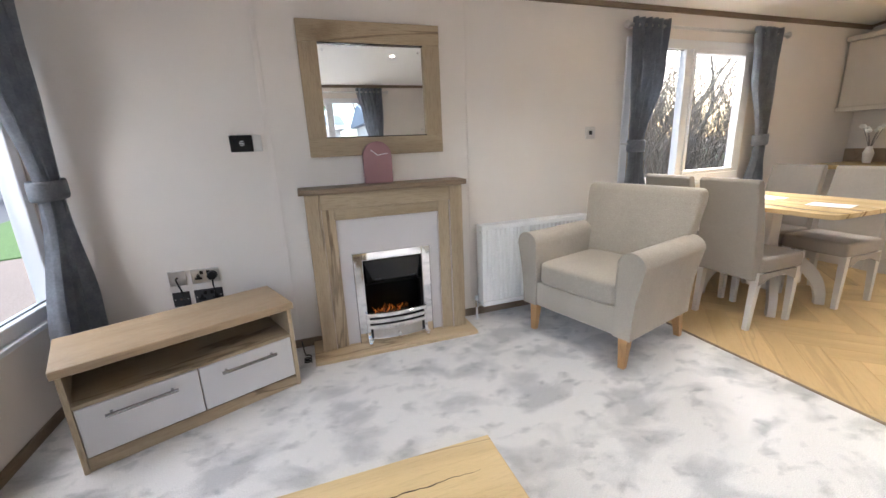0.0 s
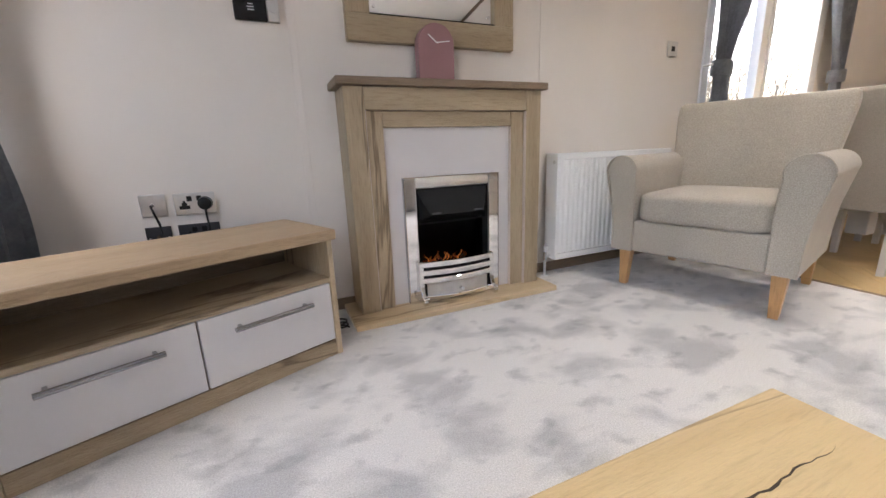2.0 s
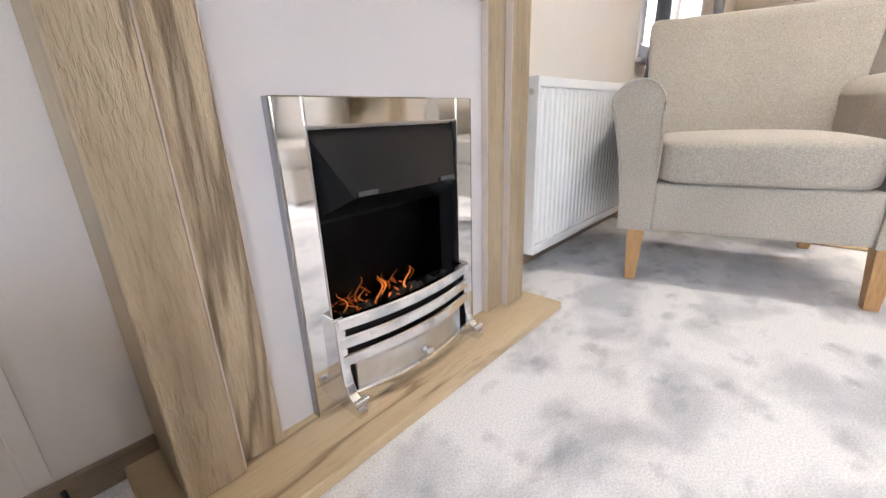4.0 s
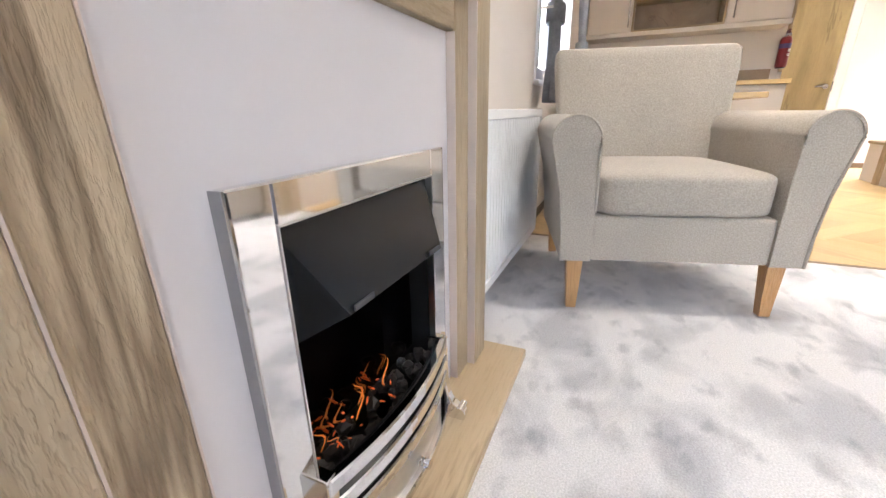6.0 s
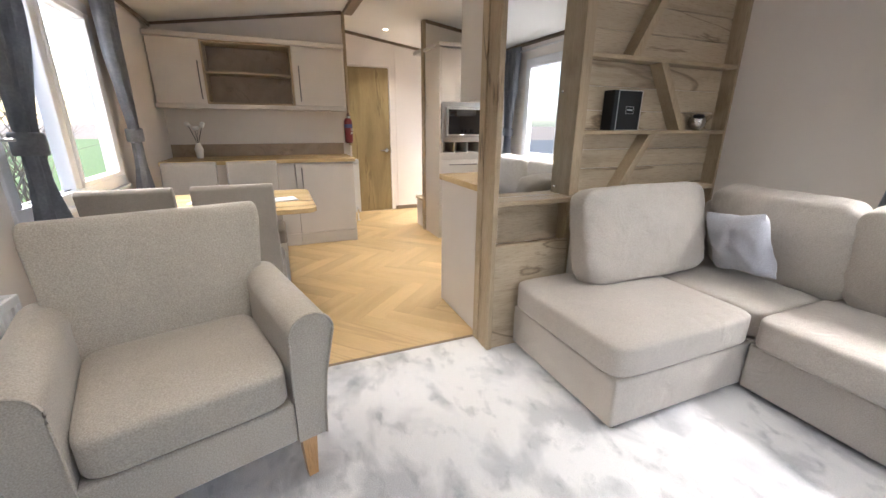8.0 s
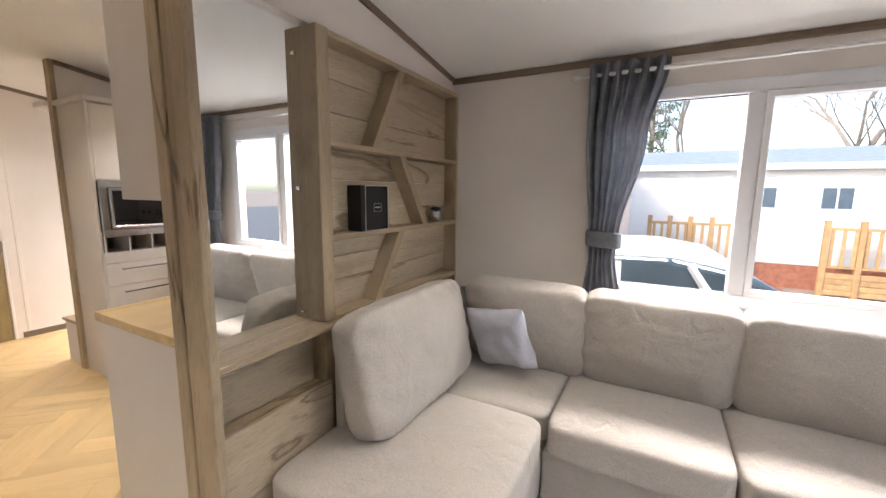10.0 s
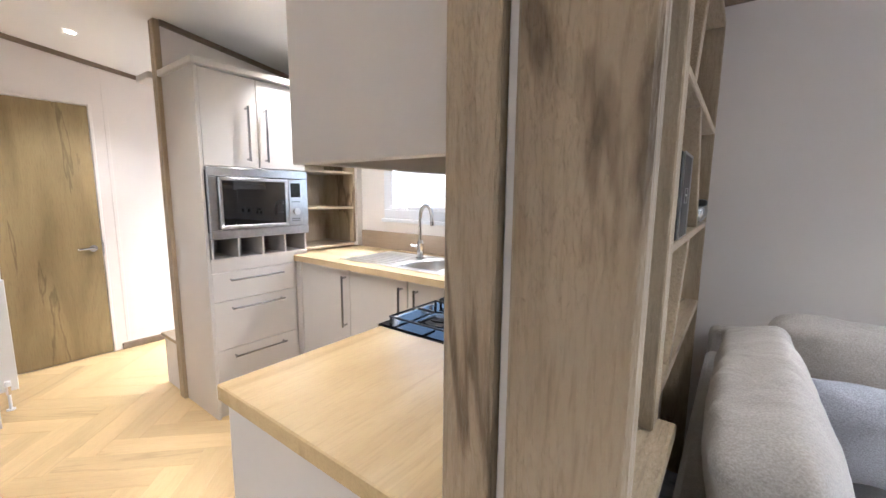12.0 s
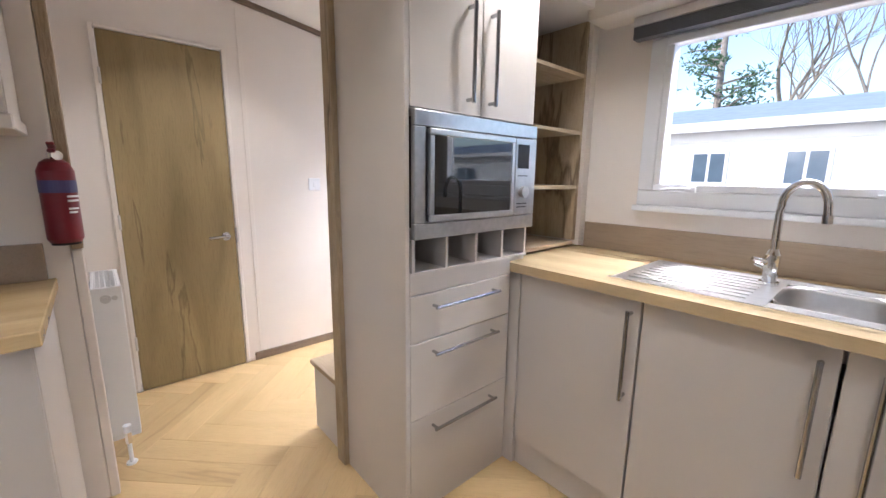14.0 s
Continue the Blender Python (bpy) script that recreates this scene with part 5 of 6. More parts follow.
for a, b, dy in ((-1.735, -1.235, -1.235 - 0.055), (-0.43, -0.012, -0.43 + 0.055)):
    u = thing("wall_cabinet", pose(0, 0, 0), "cashmere wall cabinet over the dresser", "cabinet", "dresser wall cabinets")
    part("body", boxes((UX + 0.02, a, 1.42, 4.678, b, 1.985), bevel=0.001), CASHMERE, u)
    d = part("door", boxes((UX, a + 0.002, 1.422, UX + 0.019, b - 0.002, 1.983), bevel=0.002), CASHMERE, u)
    pull(d, (UX, dy if a < -1 else -0.40, 1.46), (UX, dy if a < -1 else -0.40, 1.80), (-1, 0, 0))
os_ = thing("open_shelf_cabinet", pose(0, 0, 0), "open oak shelf box between the wall cabinets", "shelf")
part("surround", boxes((UX, -1.233, 1.42, 4.67, -1.215, 1.985), (UX, -0.450, 1.42, 4.67, -0.432, 1.985), (UX, -1.214, 1.42, 4.67, -0.451, 1.438), (UX, -1.214, 1.967, 4.67, -0.451, 1.985), bevel=0.001), OAK_Y, os_)
part("back", boxes((4.66, -1.214, 1.44, 4.672, -0.451, 1.966), bevel=0), SPLASH, os_)
part("shelf", boxes((UX + 0.01, -1.214, 1.700, 4.659, -0.451, 1.716), bevel=0.001), OAK_Y, os_)
single("cornice", boxes((UX - 0.03, -1.75, 1.987, 4.678, -0.002, 2.03), bevel=0.006, seg=2), CASHMERE, "cashmere cornice along the dresser wall cabinets", "cornice")
single("light_pelmet", boxes((UX - 0.01, -1.745, 1.378, 4.678, -0.002, 1.418), bevel=0.004), CASHMERE, "cashmere light pelmet under the dresser wall cabinets", "pelmet")

vz = thing("flower_vase", pose(4.45, -0.28, 0.905), "small white vase with a few dried flower stems", "vase")
part("vase_body", join(rods(((0, 0, 0), (0, 0, 0.09), 0.028, 0.04), ((0, 0, 0.09), (0, 0, 0.15), 0.04, 0.018), n=16)), PAPER, vz, smooth=True)
for i in range(6):
    a = i * 1.05
    tip = (0.07 * math.cos(a), 0.07 * math.sin(a), 0.29 + 0.02 * (i % 3))
    st = part("stem", tube([(0, 0, 0.12), (tip[0] * 0.4, tip[1] * 0.4, 0.21), tip], 0.002, 6), DARKGREY, vz)
    part("flower", turned(padded(0.045, 0.045, 0.035, power=2.2, n=4, wrinkle=0.006, seed=i), Matrix.Translation(tip)), PAPER, st, smooth=True)

fe = thing("fire_extinguisher", pose(4.626, -1.797, 1.035), "red fire extinguisher hung beside the dresser", "extinguisher")
part("cylinder", rods(((0, 0, 0.0), (0, 0, 0.012), 0.040, 0.047), ((0, 0, 0.012), (0, 0, 0.235), 0.047), ((0, 0, 0.235), (0, 0, 0.262), 0.047, 0.036), ((0, 0, 0.262), (0, 0, 0.274), 0.036, 0.020), n=28), RED, fe, smooth=True)
part("label_band", rods(((0, 0, 0.165), (0, 0, 0.205), 0.0476), n=28), mat("label_navy", (0.06, 0.05, 0.16), 0.4), fe, "dark blue label band")
for k, z in enumerate((0.150, 0.136, 0.110, 0.098)):
    # short curved lines of unreadable print round the front of the cylinder
    a0, a1 = radians(205), radians(265 - 9 * k)
    arc_ = [(0.0478 * math.cos(a0 + (a1 - a0) * q / 8), 0.0478 * math.sin(a0 + (a1 - a0) * q / 8)) for q in range(9)]
    inn_ = [(x * 0.985, y * 0.985) for x, y in arc_]
    part("label_text", prism(arc_ + inn_[::-1], "z", z, z + 0.006), PAPER, fe)
part("neck", rods(((0, 0, 0.274), (0, 0, 0.292), 0.016), n=18), CHROME, fe, smooth=True)
part("valve_handle", join(boxes((-0.052, -0.010, 0.292, 0.022, 0.010, 0.303), bevel=0.003), turned(boxes((-0.052, -0.010, 0.0, 0.022, 0.010, 0.009), bevel=0.003), Matrix.Translation((0, 0, 0.308)) @ Matrix.Rotation(radians(10), 4, "Y"))), RED, fe)
part("gauge", rods(((-0.014, -0.006, 0.284), (-0.030, -0.012, 0.284), 0.015), n=16), CHROME, fe)
part("base_ring", rods(((0, 0, -0.008), (0, 0, 0.0), 0.038), n=20), BLACK, fe)

radiator("radiator", pose(4.80, -1.80, 0.16), 0.36, 0.66, "white panel radiator in the passage", ribs=False)

# low boxed step by the tall unit
bs = thing("boxed_step", pose(0, 0, 0), "low white boxed step with an oak top in the passage", "step")
part("box_side", boxes((4.303, -3.2, 0.0, 4.59, -2.615, 0.335), bevel=0.002), WHITE, bs)
part("box_top", boxes((4.303, -3.2, 0.337, 4.605, -2.60, 0.363), bevel=0.003), OAK_X, bs)
single("wardrobe_cornice", boxes((4.30, -3.2, 1.99, 4.50, -2.56, 2.03), bevel=0.008, seg=2), CASHMERE, "cashmere cornice end behind the oak trim", "cornice")
ps = thing("passage_switch", pose(X1, -3.08, 1.2, 0, 0, -90), "white switch plate on the passage wall", "switch")
part("plate", boxes((-0.043, -0.009, -0.043, 0.043, -0.001, 0.043), bevel=0.003), UPVC, ps)
part("rocker", boxes((-0.012, -0.013, -0.018, 0.012, -0.008, 0.018), bevel=0.002), UPVC, ps)

# tall unit
TX, TY0, TY1 = 3.80, -3.25, -2.625
tu = thing("tall_cabinet", pose(0, 0, 0), "tall cashmere cabinet with built-in microwave, bottle rack and drawers", "cabinet")
part("side_panel", boxes((TX, TY1, 0, 4.23, TY1 + 0.018, 1.99), bevel=0.002), CASHMERE, tu)
part("body", boxes((TX + 0.02, TY0, 0.0, 4.23, TY1 - 0.001, 0.945), (TX + 0.02, TY0, 1.47, 4.23, TY1 - 0.001, 1.985), (TX + 0.28, TY0, 0.945, 4.23, TY1 - 0.001, 1.47), (TX + 0.02, TY0, 0.945, 4.23, TY0 + 0.016, 1.47), bevel=0), CASHMERE, tu)
ym = (TY0 + TY1) / 2
for a, b, hy in ((TY0 + 0.002, ym - 0.0015, ym - 0.042), (ym + 0.0015, TY1 - 0.002, ym + 0.068)):
    d = part("door", boxes((TX, a, 1.475, TX + 0.019, b, 1.983), bevel=0.002), CASHMERE, tu)
    pull(d, (TX, hy, 1.51), (TX, hy, 1.82), (-1, 0, 0), 0.007)
for z0, z1 in ((0.706, 0.872), (0.416, 0.702), (0.130, 0.412)):
    d = part("drawer", boxes((TX, TY0 + 0.11, z0, TX + 0.019, TY1 - 0.002, z1), bevel=0.002), CASHMERE, tu)
    pull(d, (TX, -3.045, z1 - 0.045), (TX, -2.715, z1 - 0.045), (-1, 0, 0))
part("drawer_rail", boxes((TX + 0.002, TY0 + 0.11, 0.875, TX + 0.019, TY1 - 0.002, 0.945), bevel=0.001), CASHMERE, tu)
part("plinth", boxes((TX + 0.03, TY0 + 0.09, 0.0, TX + 0.045, TY1 - 0.002, 0.128), bevel=0.001), CASHMERE, tu)
for i in range(5):
    y = TY0 + 0.016 + (TY1 - TY0 - 0.034) * i / 4
    part("rack_divider", boxes((TX + 0.004, y - 0.006, 0.946, TX + 0.27, y + 0.006, 1.062), bevel=0.001), CASHMERE, tu)
part("rack_floor", boxes((TX + 0.003, TY0 + 0.006, 0.940, TX + 0.28, TY1 - 0.002, 0.952), bevel=0.001), CASHMERE, tu)
part("cornice", boxes((TX - 0.03, YB + 0.002, 1.99, 4.23, TY1 + 0.04, 2.025), bevel=0.006, seg=2), CASHMERE, tu)

mw = thing("microwave_oven", pose(TX, -2.9375, 1.066), "built-in stainless steel microwave with a black glass door", "microwave")
part("surround", boxes((-0.022, -0.309, 0, 0.0, 0.309, 0.052), (-0.022, -0.309, 0.352, 0.0, 0.309, 0.402), (-0.022, -0.309, 0.052, 0.0, -0.262, 0.352), (-0.022, 0.262, 0.052, 0.0, 0.309, 0.352), bevel=0.003), DARKSTEEL, mw)
part("door_frame", boxes((-0.036, -0.160, 0.056, -0.004, 0.258, 0.078), (-0.036, -0.160, 0.328, -0.004, 0.258, 0.348), (-0.036, -0.160, 0.078, -0.004, -0.140, 0.328), (-0.036, 0.238, 0.078, -0.004, 0.258, 0.328), bevel=0.003), DARKSTEEL, mw)
part("door_glass", boxes((-0.033, -0.140, 0.078, -0.008, 0.238, 0.328), bevel=0), OVENGLASS, mw)
cp = part("control_panel", boxes((-0.034, -0.258, 0.056, -0.004, -0.164, 0.348), bevel=0.003), DARKSTEEL, mw)
part("display", boxes((-0.036, -0.245, 0.235, -0.033, -0.177, 0.325), bevel=0), GLOSS, cp)
part("dial", rods(((-0.034, -0.211, 0.145), (-0.052, -0.211, 0.145), 0.022)), STEEL, cp, smooth=False)
for z in (0.085, 0.098, 0.205):
    part("legend", boxes((-0.0355, -0.24, z, -0.0335, -0.18, z + 0.004), bevel=0), DARKGREY, cp)
part("housing", boxes((0.0, -0.29, 0.03, 0.27, 0.27, 0.39), bevel=0), BLACK, mw)

oe = thing("corner_shelves", pose(0, 0, 0), "open oak shelves between the tall cabinet and the window wall", "shelf")
part("side", boxes((TX + 0.05, YB + 0.055, 0.955, 4.22, YB + 0.072, 1.985), bevel=0.001), OAK_Z, oe)
part("fillet", boxes((TX + 0.03, YB + 0.002, 0.93, 4.22, YB + 0.054, 1.985), bevel=0.001), CASHMERE, oe)
part("back", boxes((4.205, YB + 0.073, 0.93, 4.225, TY0 - 0.002, 1.985), bevel=0), OAK_Z, oe)
for z in (0.935, 1.215, 1.475, 1.735):
    part("shelf", boxes((TX + 0.05, YB + 0.073, z, 4.204, TY0 - 0.002, z + 0.016), bevel=0.001), OAK_Y, oe)

# sink run
for a, b, hx in ((3.283, 3.765, 3.313), (2.820, 3.279, 2.856), (2.36, 2.816, 2.748)):
    u = thing("base_cabinet", pose(0, 0, 0), "cashmere base cabinet under the sink worktop", "cabinet", "sink base cabinets")
    part("body", boxes((a, YB + 0.01, 0.0, b, -3.192, 0.883), bevel=0) if a > 3.4 else boxes((a, YB + 0.01, 0.0, b, -3.192, 0.70), bevel=0), CASHMERE, u)
    d = part("door", boxes((a + 0.002, -3.19, 0.125, b - 0.002, -3.17, 0.882), bevel=0.002), CASHMERE, u)
    pull(d, (hx, -3.17, 0.53), (hx, -3.17, 0.845), (0, 1, 0), 0.007)
    part("plinth", boxes((a, -3.20, 0.0, b, -3.185, 0.122), bevel=0.001), CASHMERE, u)
single("corner_filler", boxes((3.767, -3.19, 0.0, 3.83, -3.165, 0.882), bevel=0.002), CASHMERE, "narrow cashmere filler panel in the cabinet corner", "panel")
# worktop with a real opening for the bowl
wt = thing("kitchen_worktop", pose(0, 0, 0), "oak effect L-shaped kitchen worktop", "worktop")
BX0, BX1, BY0, BY1 = 2.70, 3.00, -3.60, -3.27
part("slab", boxes((1.7042, YB + 0.002, 0.885, BX0, -3.14, 0.922), (BX1, YB + 0.002, 0.885, 4.20, -3.14, 0.922), (BX0, YB + 0.002, 0.885, BX1, BY0, 0.922), (BX0, BY1, 0.885, BX1, -3.14, 0.922), bevel=0), TOP_X, wt)
part("slab", boxes((1.7042, -2.505, 0.885, 2.33, -2.02, 0.922), bevel=0.003), TOP_Y, wt)
part("slab", boxes((1.7042, -3.139, 0.885, 2.33, -3.055, 0.922), bevel=0), TOP_X, wt)
part("upstand", boxes((1.7042, YB + 0.002, 0.923, 3.82, YB + 0.022, 1.05), bevel=0.002), SPLASH, wt)
part("upstand", boxes((1.7042, -2.50, 0.923, 1.724, -2.03, 1.05), bevel=0.002), SPLASH, wt)
part("upstand", boxes((1.7042, YB + 0.03, 0.923, 1.724, -3.06, 1.05), bevel=0.002), SPLASH, wt)

sk = thing("kitchen_sink", pose(0, 0, 0.922), "stainless steel sink with bowl and ribbed drainer", "sink")
part("rim", boxes((2.64, -3.645, 0.0, BX0 + 0.012, -3.21, 0.006), (BX1 - 0.012, -3.645, 0.0, 3.42, -3.21, 0.006), (BX0 + 0.012, -3.645, 0.0, BX1 - 0.012, BY0 + 0.012, 0.006), (BX0 + 0.012, BY1 - 0.012, 0.0, BX1 - 0.012, -3.21, 0.006), bevel=0.002), STEEL, sk)
bowl = bmesh.new()
rings = []
for z, g in ((0.006, 1.0), (-0.01, 0.97), (-0.10, 0.92), (-0.125, 0.80), (-0.13, 0.3)):
    rg = []
    for k in range(28):
        a = 2 * math.pi * k / 28
        cx, cy = math.cos(a), math.sin(a)
        q = (abs(cx) ** 5 + abs(cy) ** 5) ** 0.2
        rg.append(bowl.verts.new((2.85 + cx / q * 0.142 * g, -3.435 + cy / q * 0.157 * g, z)))
    rings.append(rg)
for r0, r1 in zip(rings, rings[1:]):
    for k in range(28):
        bowl.faces.new((r0[k], r0[(k + 1) % 28], r1[(k + 1) % 28], r1[k]))
bowl.faces.new(rings[-1])
bo = part("bowl", bowl, STEEL, sk, smooth=True)
bo.modifiers.new("thickness", "SOLIDIFY").thickness = 0.0015
part("drainer_ribs", boxes(*[(3.04 + 0.0, -3.60 + i * 0.045, 0.006, 3.38, -3.588 + i * 0.045, 0.0095) for i in range(8)], bevel=0.0015), STEEL, sk)
for y in (-3.648, -3.212):
    part("rim_edge", boxes((2.637, y, 0.001, 3.423, y + 0.005, 0.010), bevel=0.001), CHROME, sk)
tp = thing("kitchen_tap", pose(3.03, -3.525, 0.928), "chrome swan neck mixer tap", "tap")
part("body", rods(((0, 0, 0), (0, 0, 0.012), 0.028), ((0, 0, 0.012), (0, 0, 0.10), 0.021), ((0, 0, 0.10), (0, 0, 0.12), 0.021, 0.012), n=18), CHROME, tp, smooth=False)
arc = [(0, 0, 0.11), (0, 0, 0.24)] + [(-0.055 + 0.055 * math.cos(a), 0.012 - 0.012 * math.cos(a), 0.26 + 0.075 * math.sin(a)) for a in [math.pi * k / 12 for k in range(13)]] + [(-0.112, 0.024, 0.235)]
part("spout", tube(arc, 0.0115, 14), CHROME, tp, smooth=True)
part("nozzle", rods(((-0.112, 0.024, 0.24), (-0.114, 0.024, 0.215), 0.0135), n=14), CHROME, tp)
for z, s in ((0.075, 1), (0.05, -1)):
    part("lever", rods(((0, 0, z), (0.045, 0.03 * s + 0.01, z + 0.012), 0.007), n=10), CHROME, tp, smooth=True)

# blind, box pelmet and wall fittings round the kitchen window
single("window_pelmet", boxes((2.30, YB + 0.002, 1.945, 3.80, -3.60, 2.02), bevel=0.004), CASHMERE, "cashmere box pelmet over the kitchen window", "pelmet")
for x in (2.79, 3.26):
    dl = thing("pelmet_downlight", pose(x, -3.64, 1.945), "small steel downlight in the window pelmet", "downlight", "pelmet downlights")
    part("ring", rods(((0, 0, -0.006), (0, 0, 0.0), 0.032), n=20), STEEL, dl)
    part("lens", rods(((0, 0, -0.008), (0, 0, -0.005), 0.022), n=20), PAPER, dl)
vb = thing("venetian_blind", pose(0, 0, 0), "dark grey venetian blind drawn up above the sink window", "blind")
part("head_rail", boxes((2.50, YB + 0.03, 1.905, 3.64, YB + 0.068, 1.942), bevel=0.002), STEEL, vb)
for i in range(9):
    part("slat", boxes((2.505, YB + 0.022, 1.853 + i * 0.0055, 3.635, YB + 0.072, 1.857 + i * 0.0055), bevel=0), BLIND, vb)
part("cord", rods(((2.52, YB + 0.05, 1.85), (2.50, YB + 0.03, 1.50), 0.0015), n=6), PAPER, vb)
part("cord_pull", rods(((2.50, YB + 0.03, 1.68), (2.50, YB + 0.03, 1.60), 0.008), n=10), DARKGREY, vb)
socket_plate("double_socket", pose(2.155, YB, 1.142, 0, 0, 180), 0.146, "steel double socket above the worktop", (-0.036, 0.036))
for x in (1.957, 1.828):
    s = thing("cooker_switch", pose(x, YB, 1.142, 0, 0, 180), "steel switch plate with a black rocker above the worktop", "switch", "worktop switches")
    part("plate", boxes((-0.043, -0.009, -0.043, 0.043, -0.001, 0.043), bevel=0.003), STEEL, s)
    part("rocker", boxes((-0.025, -0.013, -0.014, 0.025, -0.008, 0.016), bevel=0.002), BLACK, s)

# peninsula: end panel and base
pn = thing("peninsula_cabinet", pose(0, 0, 0), "cashmere peninsula cabinet with a plain end panel", "cabinet")
part("end_panel", boxes((1.706, -2.045, 0.0, 2.30, -2.028, 0.884), bevel=0.002), CASHMERE, pn)
part("body", boxes((1.706, -2.50, 0.0, 2.28, -2.046, 0.884), bevel=0), CASHMERE, pn)
dd = part("door", boxes((2.281, -2.498, 0.125, 2.30, -2.047, 0.882), bevel=0.002), CASHMERE, pn)
pull(dd, (2.30, -2.44, 0.49), (2.30, -2.44, 0.83), (1, 0, 0))

ck = thing("gas_cooker", pose(0, 0, 0), "black gas cooker with glass hob lid and steel oven front", "cooker")
part("body", boxes((1.735, -3.052, 0.02, 2.32, -2.508, 0.90), bevel=0.002), BLACK, ck)
part("hob_top", boxes((1.729, -3.053, 0.900, 2.345, -2.507, 0.926), bevel=0.006, seg=2), HOB, ck)
part("front_edge", boxes((2.345, -3.05, 0.905, 2.352, -2.51, 0.924), bevel=0.002), CHROME, ck)
part("lid_glass", boxes((1.712, -3.053, 0.93, 1.717, -2.507, 1.42), bevel=0.002), GLOSS, ck, "upright black glass lid")
for bx, by, br in ((1.96, -2.65, 0.036), (1.96, -2.91, 0.045), (2.20, -2.65, 0.048), (2.20, -2.91, 0.034)):
    q = part("burner", rods(((bx, by, 0.926), (bx, by, 0.931), br + 0.008, br), ((bx, by, 0.931), (bx, by, 0.936), br * 0.8), n=22), IRON, ck)
    part("burner_cap", rods(((bx, by, 0.936), (bx, by, 0.943), br * 0.62, br * 0.5), n=22), DARKGREY, q)
for y0, y1 in ((-3.03, -2.79), (-2.77, -2.53)):
    gb_ = [(1.80, y0, 0.944, 2.32, y0 + 0.006, 0.950), (1.80, y1 - 0.006, 0.944, 2.32, y1, 0.950), (1.80, y0 + 0.006, 0.944, 1.806, y1 - 0.006, 0.950), (2.314, y0 + 0.006, 0.944, 2.32, y1 - 0.006, 0.950), (2.072, y0 + 0.006, 0.944, 2.078, y1 - 0.006, 0.950)]
    ymid = (y0 + y1) / 2
    for bx in (1.96, 2.20):
        gb_ += [(bx - 0.11, ymid - 0.004, 0.946, bx - 0.03, ymid + 0.003, 0.953), (bx + 0.03, ymid - 0.003, 0.946, bx + 0.10, ymid + 0.003, 0.953),
                (bx - 0.004, y0 + 0.01, 0.946, bx + 0.003, y0 + 0.085, 0.953), (bx - 0.003, y1 - 0.085, 0.946, bx + 0.003, y1 - 0.01, 0.953)]
    for fx in (1.805, 2.315):
        gb_ += [(fx - 0.004, y0 + 0.002, 0.926, fx + 0.004, y0 + 0.009, 0.944), (fx - 0.004, y1 - 0.009, 0.926, fx + 0.004, y1 - 0.002, 0.944)]
    part("pan_support", boxes(*gb_, bevel=0.0015), IRON, ck)
part("control_fascia", boxes((2.32, -3.05, 0.80, 2.345, -2.51, 0.90), bevel=0.003), DARKSTEEL, ck)
for i in range(6):
    part("knob", rods(((2.345, -2.98 + i * 0.082, 0.85), (2.378, -2.98 + i * 0.082, 0.85), 0.019, 0.016), n=16), HANDLE, ck)
part("oven_door", boxes((2.32, -3.048, 0.14, 2.342, -2.512, 0.79), bevel=0.004), GLOSS, ck)
part("oven_handle", rods(((2.342, -3.0, 0.74), (2.385, -3.0, 0.74), 0.007), ((2.342, -2.56, 0.74), (2.385, -2.56, 0.74), 0.007), ((2.385, -3.02, 0.74), (2.385, -2.54, 0.74), 0.010), n=12), CHROME, ck, smooth=False)

# wall cabinets over the peninsula and the hood
hc = thing("hood_cabinet", pose(0, 0, 0), "cashmere wall cabinets with a cooker hood over the peninsula", "cabinet")
part("end_panel", boxes((1.706, -2.048, 1.373, 2.026, -2.03, 2.33), bevel=0.002), CASHMERE, hc)
part("body", boxes((1.706, -2.50, 1.46, 2.006, -2.05, 2.30), (1.706, -3.06, 1.55, 2.006, -2.51, 2.20), (1.706, -3.44, 1.40, 2.006, -3.07, 2.14), bevel=0), CASHMERE, hc)
for a, b, z0, z1 in ((-2.50, -2.052, 1.375, 2.26), (-3.062, -2.504, 1.46, 2.18), (-3.44, -3.066, 1.375, 2.12)):
    d = part("door", boxes((2.007, a, z0, 2.026, b, z1), bevel=0.002), CASHMERE, hc)
    pull(d, (2.026, a + 0.05, z0 + 0.04), (2.026, a + 0.05, z0 + 0.36), (1, 0, 0))
part("hood", prism([(1.708, 1.42), (1.708, 1.545), (2.034, 1.545), (2.10, 1.455), (2.10, 1.42)], "y", -3.06, -2.51, 0.002, 1), STEEL, hc, "slim grey cooker hood")
cs = thing("corner_wall_shelves", pose(0, 0, 0), "cashmere end cabinet with open oak shelves facing the window", "shelf")
part("back", boxes((1.707, YB + 0.003, 1.40, 2.29, YB + 0.018, 1.943), bevel=0), OAK_Z, cs)
part("side", boxes((2.275, YB + 0.019, 1.40, 2.293, -3.46, 1.943), (2.057, YB + 0.019, 1.40, 2.072, -3.46, 1.943), bevel=0.001), CASHMERE, cs)
for z in (1.40, 1.66, 1.925):
    part("shelf", boxes((2.073, YB + 0.019, z, 2.274, -3.46, z + 0.018), bevel=0.001), OAK_X, cs)
part("light_pelmet", boxes((2.05, YB + 0.002, 1.36, 2.293, -3.455, 1.398), bevel=0.003), CASHMERE, cs)

